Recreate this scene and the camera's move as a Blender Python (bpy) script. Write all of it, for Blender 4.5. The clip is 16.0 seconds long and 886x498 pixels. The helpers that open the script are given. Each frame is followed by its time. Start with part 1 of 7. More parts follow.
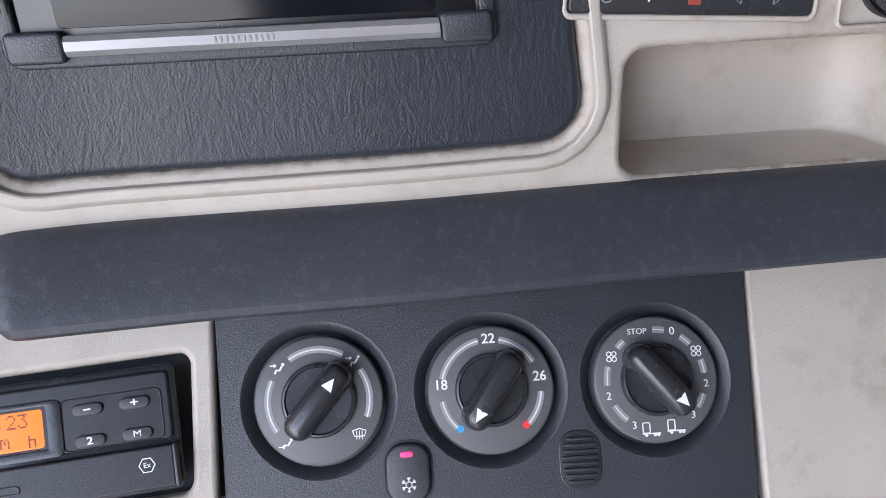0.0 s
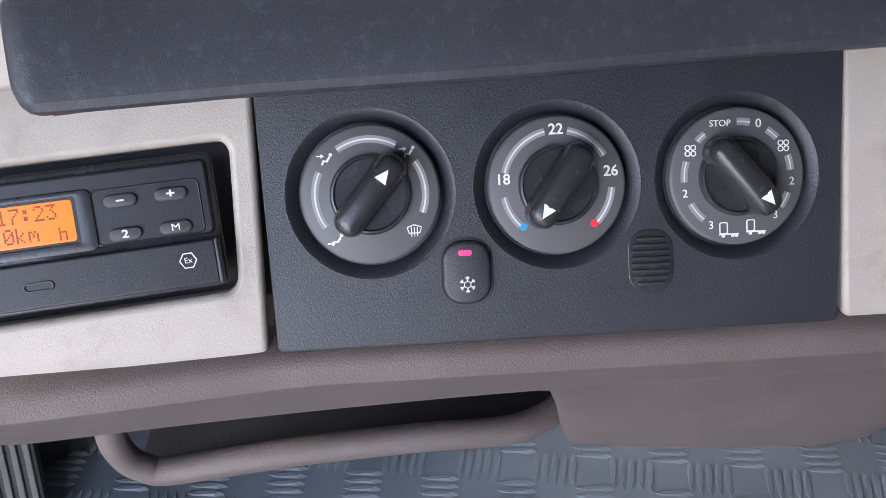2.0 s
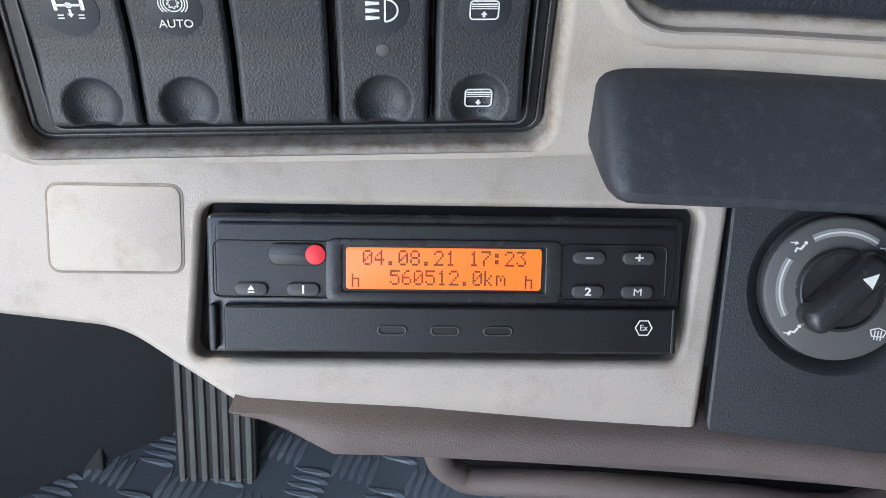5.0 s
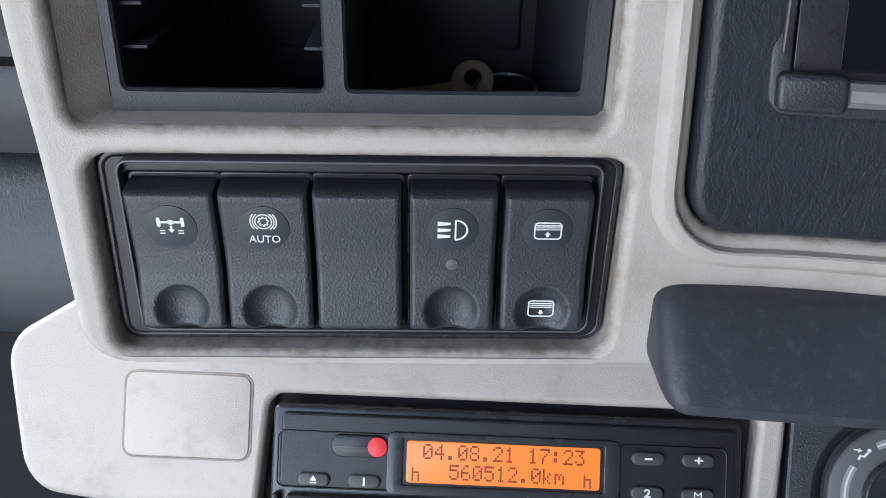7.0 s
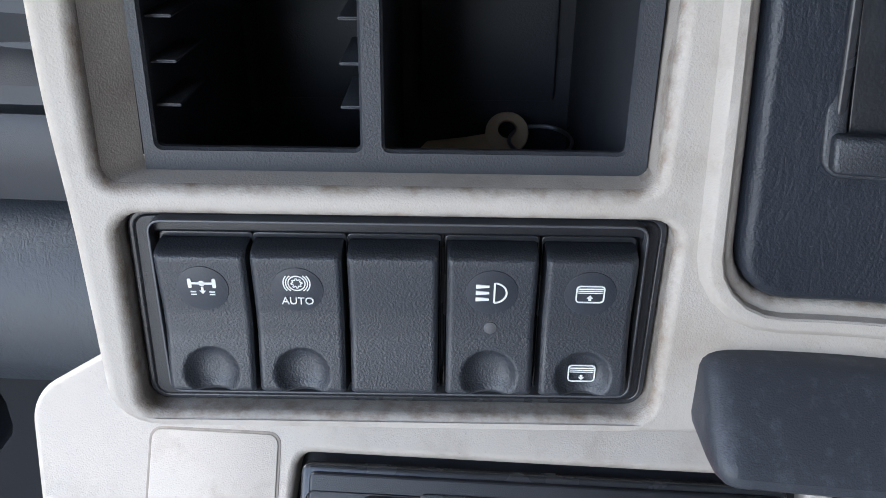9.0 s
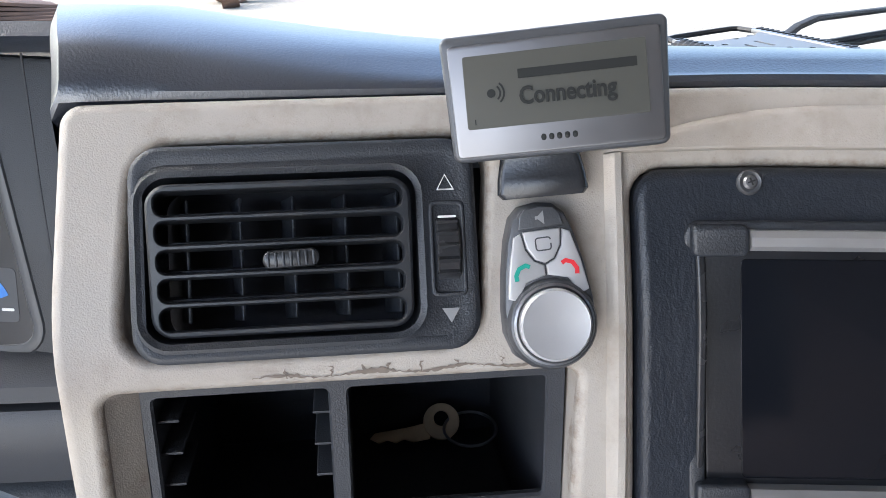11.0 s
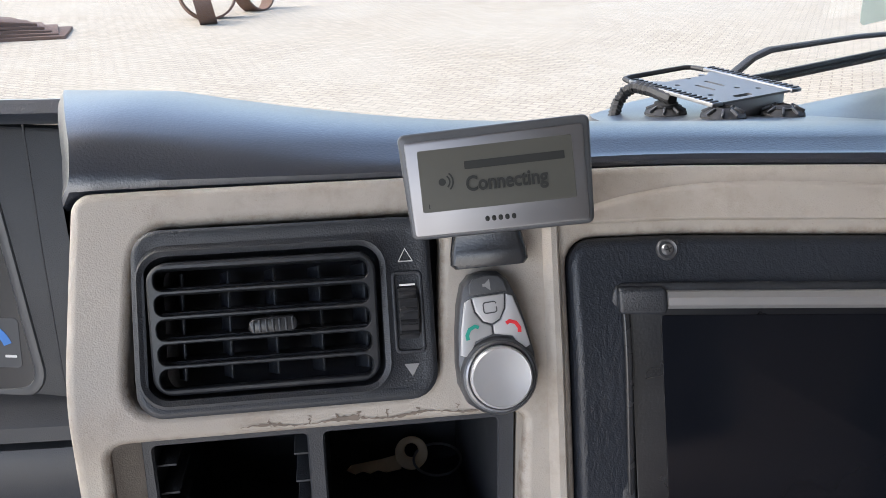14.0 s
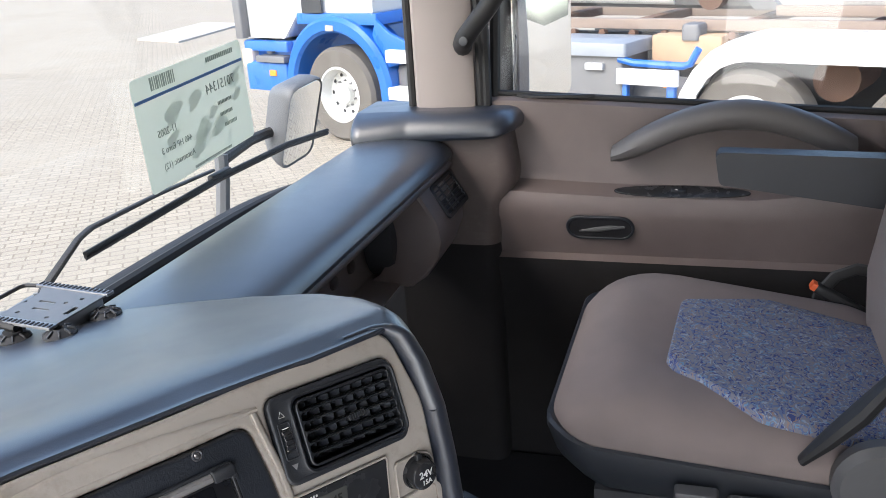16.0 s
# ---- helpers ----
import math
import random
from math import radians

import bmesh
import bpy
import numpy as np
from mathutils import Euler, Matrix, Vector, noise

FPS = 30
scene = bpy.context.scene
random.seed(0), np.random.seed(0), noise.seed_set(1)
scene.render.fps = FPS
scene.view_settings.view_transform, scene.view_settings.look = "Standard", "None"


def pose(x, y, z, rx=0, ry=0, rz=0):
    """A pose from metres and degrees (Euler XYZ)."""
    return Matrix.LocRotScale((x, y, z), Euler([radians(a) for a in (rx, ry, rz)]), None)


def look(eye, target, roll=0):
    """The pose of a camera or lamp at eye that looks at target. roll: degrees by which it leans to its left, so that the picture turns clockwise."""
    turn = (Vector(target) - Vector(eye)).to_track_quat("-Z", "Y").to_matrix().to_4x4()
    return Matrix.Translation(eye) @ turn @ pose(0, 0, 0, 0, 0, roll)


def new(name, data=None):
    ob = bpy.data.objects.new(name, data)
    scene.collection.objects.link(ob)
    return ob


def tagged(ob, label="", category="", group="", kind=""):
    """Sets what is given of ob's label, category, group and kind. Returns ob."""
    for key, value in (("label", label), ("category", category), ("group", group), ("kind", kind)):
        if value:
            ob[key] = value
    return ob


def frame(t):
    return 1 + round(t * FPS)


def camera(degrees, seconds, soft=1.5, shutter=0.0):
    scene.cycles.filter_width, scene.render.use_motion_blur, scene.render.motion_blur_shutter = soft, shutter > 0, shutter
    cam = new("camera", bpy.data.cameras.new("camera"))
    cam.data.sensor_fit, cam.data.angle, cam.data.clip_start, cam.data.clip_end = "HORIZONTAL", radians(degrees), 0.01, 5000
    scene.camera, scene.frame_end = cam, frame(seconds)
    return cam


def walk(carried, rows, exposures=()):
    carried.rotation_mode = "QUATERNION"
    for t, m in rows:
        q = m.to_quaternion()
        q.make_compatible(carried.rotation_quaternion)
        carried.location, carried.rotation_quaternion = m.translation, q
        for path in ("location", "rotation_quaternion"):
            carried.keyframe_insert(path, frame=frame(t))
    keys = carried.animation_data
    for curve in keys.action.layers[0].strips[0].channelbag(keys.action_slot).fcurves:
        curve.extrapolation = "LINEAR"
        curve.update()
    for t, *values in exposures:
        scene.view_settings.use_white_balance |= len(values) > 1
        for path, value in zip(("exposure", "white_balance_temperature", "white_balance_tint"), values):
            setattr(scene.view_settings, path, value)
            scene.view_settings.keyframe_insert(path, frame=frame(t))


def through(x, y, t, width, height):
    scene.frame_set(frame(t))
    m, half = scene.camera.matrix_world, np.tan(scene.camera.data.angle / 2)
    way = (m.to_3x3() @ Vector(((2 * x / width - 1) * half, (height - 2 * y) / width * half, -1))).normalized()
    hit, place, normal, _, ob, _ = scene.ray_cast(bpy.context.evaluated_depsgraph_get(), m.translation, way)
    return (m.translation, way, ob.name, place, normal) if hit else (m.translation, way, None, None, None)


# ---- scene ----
cam = camera(54.0, 16.0, soft=0.85)
PATH = [
    (0, (0.026, -0.016, 1.211), (0.144, 1.758, 0.296), -1.3),
    (0.5, (0.029, -0.008, 1.179), (0.126, 1.633, 0.039), -1.2),
    (1, (0.022, -0.001, 1.183), (0.119, 1.591, -0.025), -1.0),
    (1.5, (0.015, 0.001, 1.18), (0.109, 1.575, -0.051), -1.0),
    (2, (0.003, 0.009, 1.181), (0.091, 1.561, -0.077), -1.0),
    (2.5, (-0.049, 0.033, 1.187), (0.05, 1.567, -0.092), -0.6),
    (3, (-0.127, 0.066, 1.165), (-0.01, 1.588, -0.128), 0.8),
    (3.5, (-0.143, 0.064, 1.174), (-0.091, 1.564, -0.148), 2.0),
    (3.7, (-0.151, 0.067, 1.169), (-0.145, 1.562, -0.159), 1.8),
    (5.8, (-0.134, 0.03, 1.239), (-0.346, 1.498, -0.103), 2.1),
    (6, (-0.141, 0.033, 1.242), (-0.383, 1.559, -0.027), 1.7),
    (6.5, (-0.148, 0.041, 1.231), (-0.434, 1.695, 0.144), 1.3),
    (7, (-0.144, 0.04, 1.228), (-0.448, 1.712, 0.173), 1.2),
    (7.5, (-0.147, 0.043, 1.224), (-0.469, 1.723, 0.187), 1.0),
    (8, (-0.145, 0.042, 1.224), (-0.473, 1.725, 0.194), 1.0),
    (8.5, (-0.146, 0.043, 1.223), (-0.485, 1.729, 0.202), 0.9),
    (9, (-0.152, 0.05, 1.231), (-0.506, 1.752, 0.242), 0.8),
    (9.5, (-0.152, 0.038, 1.273), (-0.53, 1.779, 0.363), 0.7),
    (10, (-0.162, 0.037, 1.303), (-0.404, 1.837, 0.466), -0.3),
    (10.2, (-0.166, 0.034, 1.315), (-0.325, 1.855, 0.502), -0.3),
    (12.3, (-0.14, 0.02, 1.346), (-0.355, 1.853, 0.575), -0.1),
    (12.5, (-0.138, 0.018, 1.344), (-0.356, 1.851, 0.574), -0.1),
    (13, (-0.137, 0.009, 1.346), (-0.357, 1.843, 0.579), 0.1),
    (13.5, (-0.142, 0.0, 1.352), (-0.367, 1.836, 0.59), 0.0),
    (14, (-0.149, -0.008, 1.374), (-0.28, 1.838, 0.616), -0.6),
    (14.5, (-0.152, -0.022, 1.407), (0.003, 1.824, 0.653), -1.6),
    (15, (-0.154, -0.054, 1.452), (0.324, 1.736, 0.698), -2.7),
    (15.3, (-0.143, -0.069, 1.472), (0.517, 1.660, 0.714), -3.6),
    (15.5, (-0.13, -0.102, 1.504), (0.657, 1.568, 0.735), -3.6),
    (15.9, (-0.133, -0.239, 1.586), (0.908, 1.302, 0.851), -3.7),
    (16, (-0.139, -0.244, 1.597), (0.973, 1.27, 0.91), -3.7),
]
EXPOSURES = [
    (0.0, 2.8, 6050, 15), (2.0, 2.8, 6100, 15), (2.8, 2.5, 6450, 12), (3.7, 2.4, 6400, 11),
    (5.8, 2.4, 5850, 7), (9.0, 2.5, 5750, 8), (9.5, 2.85, 5750, 10), (10.2, 2.8, 5850, 10),
    (12.3, 2.2, 6350, 12), (13.8, 2.15, 6350, 12), (14.6, 2.05, 6400, 12), (16.0, 2.05, 6300, 11),
]
walk(cam, [(t, look(eye, target, roll)) for t, eye, target, roll in PATH], EXPOSURES)


# ---- light ----
world = bpy.data.worlds.new("sky")
scene.world = world
world.use_nodes = True
wn = world.node_tree.nodes
sky = wn.new("ShaderNodeTexSky")
sky.sky_type, sky.sun_disc = "NISHITA", False
sky.sun_elevation, sky.sun_rotation = radians(45), radians(268)
sky.air_density, sky.dust_density = 1.0, 3.0
wn["Background"].inputs["Strength"].default_value = 0.15
world.node_tree.links.new(sky.outputs[0], wn["Background"].inputs[0])
sun_data = bpy.data.lights.new("sun", "SUN")
sun_data.energy, sun_data.angle, sun_data.color = 0.5, radians(40), (1.0, 0.985, 0.965)
sun = new("sun", sun_data)
sun.matrix_world = look((0, 0, 8.0), (7.2, 0.3, 0.0))
# lamp added outside the unseen driver's doorway in place of daylight, brightening the dashboard
door_data = bpy.data.lights.new("door_fill", "AREA")
door_data.shape, door_data.size, door_data.size_y, door_data.energy, door_data.color = "RECTANGLE", 1.1, 1.4, 4.0, (1.0, 0.98, 0.95)
door_light = new("door_fill", door_data)
door_light.matrix_world = pose(0, 0, 0, 0, 0, 36.0) @ look((-1.25, -0.66, 1.02), (0.3, 0.25, 1.12))

# ---- materials ----


def mat(name, base, rough=0.5, metal=0.0, vary=0.12, scale=30.0, bump=0.0, bump_scale=400.0, stain=None, stain_amount=0.0,
        stain_scale=(12, 12, 12), gloss_vary=0.1, emit=None, power=0.0, crease=0.0):
    """A surface with grain, a slow change of tone, fine relief and, where given, stains."""
    m = bpy.data.materials.new(name)
    m.use_nodes = True
    n, l = m.node_tree.nodes, m.node_tree.links
    b = n["Principled BSDF"]
    b.inputs["Metallic"].default_value = metal
    co = n.new("ShaderNodeTexCoord")
    slow = n.new("ShaderNodeTexNoise")
    slow.inputs["Scale"].default_value, slow.inputs["Detail"].default_value = scale, 4
    l.new(co.outputs["Object"], slow.inputs["Vector"])
    ramp = n.new("ShaderNodeMix")
    ramp.data_type = "RGBA"
    ramp.inputs[6].default_value = (*[c * (1 - vary) for c in base], 1)
    ramp.inputs[7].default_value = (*[min(1, c * (1 + vary)) for c in base], 1)
    l.new(slow.outputs["Fac"], ramp.inputs[0])
    col = ramp.outputs[2]
    if stain:
        mp = n.new("ShaderNodeMapping")
        mp.inputs["Scale"].default_value = stain_scale
        l.new(co.outputs["Object"], mp.inputs["Vector"])
        sn = n.new("ShaderNodeTexNoise")
        sn.inputs["Scale"].default_value, sn.inputs["Detail"].default_value, sn.inputs["Roughness"].default_value = 1.0, 8, 0.7
        l.new(mp.outputs[0], sn.inputs["Vector"])
        mr = n.new("ShaderNodeMapRange")
        mr.inputs[1].default_value, mr.inputs[2].default_value = 0.52, 0.78
        mr.inputs[3].default_value, mr.inputs[4].default_value = 0.0, stain_amount
        l.new(sn.outputs["Fac"], mr.inputs[0])
        sm = n.new("ShaderNodeMix")
        sm.data_type = "RGBA"
        sm.inputs[7].default_value = (*stain, 1)
        l.new(mr.outputs[0], sm.inputs[0])
        l.new(col, sm.inputs[6])
        col = sm.outputs[2]
    l.new(col, b.inputs["Base Color"])
    rr_ = n.new("ShaderNodeMapRange")
    rr_.inputs[3].default_value, rr_.inputs[4].default_value = max(0.02, rough - gloss_vary), min(1, rough + gloss_vary)
    l.new(slow.outputs["Fac"], rr_.inputs[0])
    l.new(rr_.outputs[0], b.inputs["Roughness"])
    if bump > 0:
        fine = n.new("ShaderNodeTexNoise")
        fine.inputs["Scale"].default_value, fine.inputs["Detail"].default_value = bump_scale, 3
        l.new(co.outputs["Object"], fine.inputs["Vector"])
        bp = n.new("ShaderNodeBump")
        bp.inputs["Strength"].default_value, bp.inputs["Distance"].default_value = bump, 0.0006
        l.new(fine.outputs["Fac"], bp.inputs["Height"])
        last = bp
        if crease > 0:
            mp2 = n.new("ShaderNodeMapping")
            mp2.inputs["Scale"].default_value = (1.0, 1.0, 0.35)
            l.new(co.outputs["Object"], mp2.inputs["Vector"])
            warp = n.new("ShaderNodeTexNoise")
            warp.inputs["Scale"].default_value, warp.inputs["Detail"].default_value = 90, 2
            l.new(mp2.outputs[0], warp.inputs["Vector"])
            vo = n.new("ShaderNodeTexVoronoi")
            vo.feature = "DISTANCE_TO_EDGE"
            vo.inputs["Scale"].default_value = 140
            add = n.new("ShaderNodeMix")
            add.data_type = "VECTOR"
            add.inputs[0].default_value = 0.04
            l.new(mp2.outputs[0], add.inputs[4])
            l.new(warp.outputs["Color"], add.inputs[5])
            l.new(add.outputs[1], vo.inputs["Vector"])
            bp2 = n.new("ShaderNodeBump")
            bp2.inputs["Strength"].default_value, bp2.inputs["Distance"].default_value = crease, 0.0015
            l.new(vo.outputs[0], bp2.inputs["Height"])
            l.new(bp.outputs[0], bp2.inputs["Normal"])
            last = bp2
        l.new(last.outputs[0], b.inputs["Normal"])
    if emit:
        b.inputs["Emission Color"].default_value = (*emit, 1)
        b.inputs["Emission Strength"].default_value = power
    return m


def glass(name, shine=0.05):
    """A clear pane: light goes straight through, a small share is mirrored."""
    m = bpy.data.materials.new(name)
    m.use_nodes = True
    n, l = m.node_tree.nodes, m.node_tree.links
    clear, gloss, mix = n.new("ShaderNodeBsdfTransparent"), n.new("ShaderNodeBsdfGlossy"), n.new("ShaderNodeMixShader")
    clear.inputs["Color"].default_value = (0.96, 0.975, 0.965, 1)
    gloss.inputs["Roughness"].default_value = 0.02
    mix.inputs[0].default_value = shine
    l.new(clear.outputs[0], mix.inputs[1])
    l.new(gloss.outputs[0], mix.inputs[2])
    l.new(mix.outputs[0], n["Material Output"].inputs[0])
    return m


SILVER = mat("champagne_plastic", (0.445, 0.405, 0.358), 0.60, 0.1, 0.08, 40, 0.30, 1700, (0.20, 0.14, 0.09), 0.45, (38, 38, 38))
BLACK = mat("black_grained_plastic", (0.017, 0.020, 0.026), 0.46, 0, 0.2, 40, 0.40, 1500)
BLACK.node_tree.nodes["Principled BSDF"].inputs["Specular IOR Level"].default_value = 0.7
SMOOTH_BLACK = mat("black_smooth_plastic", (0.026, 0.027, 0.030), 0.26, 0, 0.2, 50, 0.1, 900)
# near black for floors of dark hollows: shade put into the colour
FLOORSHADE = mat("floor_shade", (0.012, 0.012, 0.015), 0.95, 0, 0.3, 20, 0.6, 500)
# black for the low door and post: lack of light put into the colour
LOWSHADE = mat("low_shade", (0.010, 0.009, 0.010), 0.85, 0, 0.2, 12, 0.4, 800)
DEEP = mat("matt_black_inside", (0.032, 0.033, 0.038), 0.7, 0, 0.2, 40, 0.2, 700)
PAD = mat("navy_soft_pad", (0.017, 0.023, 0.037), 0.36, 0, 0.15, 14, 0.4, 1000)
pad_bsdf = PAD.node_tree.nodes["Principled BSDF"]
pad_bsdf.inputs["Specular IOR Level"].default_value = 1.0
pad_bsdf.inputs["Coat Weight"].default_value, pad_bsdf.inputs["Coat Roughness"].default_value = 0.6, 0.38
LEATHER = mat("black_wrinkled_leather", (0.018, 0.022, 0.030), 0.40, 0, 0.2, 30, 0.4, 1400, crease=0.18)
DOORBROWN = mat("brown_door_plastic", (0.165, 0.133, 0.126), 0.52, 0, 0.15, 14, 0.6, 620)
BROWN = mat("brown_plastic", (0.112, 0.089, 0.083), 0.55, 0, 0.18, 25, 0.6, 1300, (0.20, 0.17, 0.155), 0.35, (30, 30, 60))
WHITE = mat("white_print", (0.75, 0.75, 0.73), 0.6, 0, 0.03, 40)
RED = mat("red_print", (0.70, 0.03, 0.04), 0.5, 0, 0.05, 40)
BLUE = mat("blue_print", (0.05, 0.30, 0.55), 0.5, 0, 0.05, 40)
GREEN = mat("green_print", (0.02, 0.33, 0.25), 0.5, 0, 0.05, 40)
GREY = mat("grey_dial_print", (0.088, 0.088, 0.092), 0.5, 0, 0.1, 60, 0.1, 900)
LIGHTGREY = mat("light_grey_print", (0.25, 0.252, 0.255), 0.5, 0, 0.05, 60)
PALE_PRINT = mat("pale_grey_print", (0.62, 0.62, 0.62), 0.5, 0, 0.05, 60)
ALU = mat("brushed_silver_plastic", (0.50, 0.50, 0.51), 0.42, 0.4, 0.05, 80, 0.03, 1500)
STEEL = mat("steel", (0.30, 0.30, 0.31), 0.38, 0.95, 0.15, 60, 0.15, 500)
GUN = mat("gunmetal_plastic", (0.085, 0.088, 0.095), 0.42, 0.3, 0.1, 60, 0.15, 900)
ORANGE = mat("orange_lcd", (0.55, 0.09, 0.015), 0.35, 0, 0.04, 20, emit=(1.0, 0.20, 0.028), power=0.18)
INK = mat("lcd_ink", (0.16, 0.035, 0.01), 0.5, 0, 0.05, 20)
TACHO = mat("satin_black_plastic", (0.009, 0.010, 0.013), 0.36, 0, 0.2, 50, 0.2, 2400)
KEYGREY = mat("dark_grey_key", (0.046, 0.047, 0.050), 0.45, 0, 0.1, 60, 0.1, 1800)
REDLED = mat("red_lamp", (0.8, 0.02, 0.05), 0.3, 0, 0.02, 20, emit=(1.0, 0.02, 0.08), power=0.6)
GREENLCD = mat("grey_lcd", (0.082, 0.082, 0.073), 0.5, 0, 0.06, 20)
DARKINK = mat("dark_lcd_ink", (0.026, 0.027, 0.026), 0.4, 0, 0.05, 20)
SCREEN = mat("screen_glass", (0.006, 0.007, 0.010), 0.12, 0, 0.1, 30)
SCREEN.node_tree.nodes["Principled BSDF"].inputs["Specular IOR Level"].default_value = 0.25
FLOORMAT = mat("rubber_floor", (0.20, 0.225, 0.25), 0.38, 0, 0.25, 12, 0.3, 300)
VELOUR = mat("brown_velour", (0.225, 0.185, 0.174), 0.9, 0, 0.12, 18, 0.6, 1500)
RUBBER = mat("black_rubber", (0.018, 0.018, 0.019), 0.6, 0, 0.2, 30, 0.2, 300)
LINING = mat("grey_lining", (0.44, 0.425, 0.41), 0.9, 0, 0.08, 10, 0.3, 600)
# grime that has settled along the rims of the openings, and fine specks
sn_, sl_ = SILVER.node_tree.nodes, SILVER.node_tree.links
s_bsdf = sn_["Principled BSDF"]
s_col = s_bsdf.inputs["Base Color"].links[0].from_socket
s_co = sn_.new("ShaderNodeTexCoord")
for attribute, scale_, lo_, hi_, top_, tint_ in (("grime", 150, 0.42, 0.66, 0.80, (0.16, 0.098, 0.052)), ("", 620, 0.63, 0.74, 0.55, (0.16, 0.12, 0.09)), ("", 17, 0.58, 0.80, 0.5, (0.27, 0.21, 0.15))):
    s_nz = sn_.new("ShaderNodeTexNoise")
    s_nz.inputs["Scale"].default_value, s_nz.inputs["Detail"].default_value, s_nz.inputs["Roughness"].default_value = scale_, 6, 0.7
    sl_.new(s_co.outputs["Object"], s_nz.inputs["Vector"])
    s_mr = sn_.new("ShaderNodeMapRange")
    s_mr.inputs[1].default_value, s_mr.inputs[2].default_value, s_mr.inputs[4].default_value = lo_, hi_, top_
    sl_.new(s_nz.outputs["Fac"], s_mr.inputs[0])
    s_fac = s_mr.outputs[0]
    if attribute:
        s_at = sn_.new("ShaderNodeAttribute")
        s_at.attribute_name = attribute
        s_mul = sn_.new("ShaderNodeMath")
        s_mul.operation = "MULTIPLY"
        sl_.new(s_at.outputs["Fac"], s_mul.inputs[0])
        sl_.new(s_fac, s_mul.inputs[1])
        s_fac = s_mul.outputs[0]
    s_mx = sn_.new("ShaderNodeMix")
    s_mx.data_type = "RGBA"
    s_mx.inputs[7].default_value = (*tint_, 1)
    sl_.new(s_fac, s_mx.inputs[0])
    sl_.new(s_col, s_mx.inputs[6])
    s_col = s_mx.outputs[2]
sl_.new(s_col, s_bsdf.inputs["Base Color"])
GLASS = glass("window_glass")
PAINT_BLUE = mat("blue_paint", (0.02, 0.13, 0.48), 0.3, 0, 0.08, 4)
PAINT_WHITE = mat("white_paint", (0.62, 0.62, 0.61), 0.3, 0, 0.05, 4)
TYRE = mat("dusty_tyre", (0.13, 0.118, 0.105), 0.85, 0, 0.25, 8, 0.4, 60)
RUST = mat("rusty_steel", (0.13, 0.075, 0.052), 0.8, 0.2, 0.3, 6, 0.5, 60)
GREYPAINT = mat("grey_metal", (0.16, 0.16, 0.165), 0.55, 0.3, 0.15, 6)
def papery(name, base, through, share):
    """Thin paper: part of the light comes through it from behind."""
    m = mat(name, base, 0.7, 0, 0.05, 12)
    n, l = m.node_tree.nodes, m.node_tree.links
    tr = n.new("ShaderNodeBsdfTranslucent")
    tr.inputs["Color"].default_value = (*through, 1)
    mix = n.new("ShaderNodeMixShader")
    mix.inputs[0].default_value = share
    l.new(n["Principled BSDF"].outputs[0], mix.inputs[1])
    l.new(tr.outputs[0], mix.inputs[2])
    l.new(mix.outputs[0], n["Material Output"].inputs[0])
    return m


PAPER = papery("pale_green_sheet", (0.68, 0.72, 0.68), (0.63, 0.67, 0.63), 0.7)
SHADE = papery("pale_print", (0.76, 0.79, 0.76), (0.72, 0.75, 0.72), 0.7)
INKG = papery("grey_ink", (0.27, 0.31, 0.29), (0.25, 0.29, 0.27), 0.6)

# ---- builders ----


def thing(name, m=None, label="", category="", group="", kind=""):
    ob = new(name)
    ob.empty_display_size = 0.02
    if m is not None:
        ob.matrix_world = m
    return tagged(ob, label, category, group, kind)


def part(name, bm, material, parent=None, label="", smooth=True, m=None, category="", kind="", group=""):
    """Links a bmesh as one mesh object under a thing or a part."""
    me = bpy.data.meshes.new(name)
    given = bm.verts.layers.float_vector.get("surface_normal")
    if given:
        bm.normal_update()
        for fc in bm.faces:
            fc.smooth = True
            if fc.normal.dot(sum((v[given] for v in fc.verts), Vector())) < 0:
                fc.normal_flip()
    else:
        bmesh.ops.recalc_face_normals(bm, faces=bm.faces)
    if smooth and not given:
        for fc in bm.faces:
            fc.smooth = True
        for e in bm.edges:
            if len(e.link_faces) == 2 and e.calc_face_angle(0) > 0.6:
                e.smooth = False
    bm.to_mesh(me)
    if given:
        me.normals_split_custom_set_from_vertices([tuple(v[given]) for v in bm.verts])
    bm.free()
    me.materials.append(material)
    ob = new(name, me)
    if parent is not None:
        ob.parent = parent
    if m is not None:
        ob.matrix_basis = m
    return tagged(ob, label, category, group, kind)


def rr(w, h, r, n=5, cx=0.0, cy=0.0):
    """A rounded rectangle's outline, counter-clockwise."""
    r = max(min(r, w / 2 - 1e-5, h / 2 - 1e-5), 1e-5)
    out = []
    for k, (sx, sy) in enumerate(((1, 1), (-1, 1), (-1, -1), (1, -1))):
        for i in range(n + 1):
            a = math.pi / 2 * (k + i / n)
            out.append((cx + sx * (w / 2 - r) + r * math.cos(a), cy + sy * (h / 2 - r) + r * math.sin(a)))
    return out


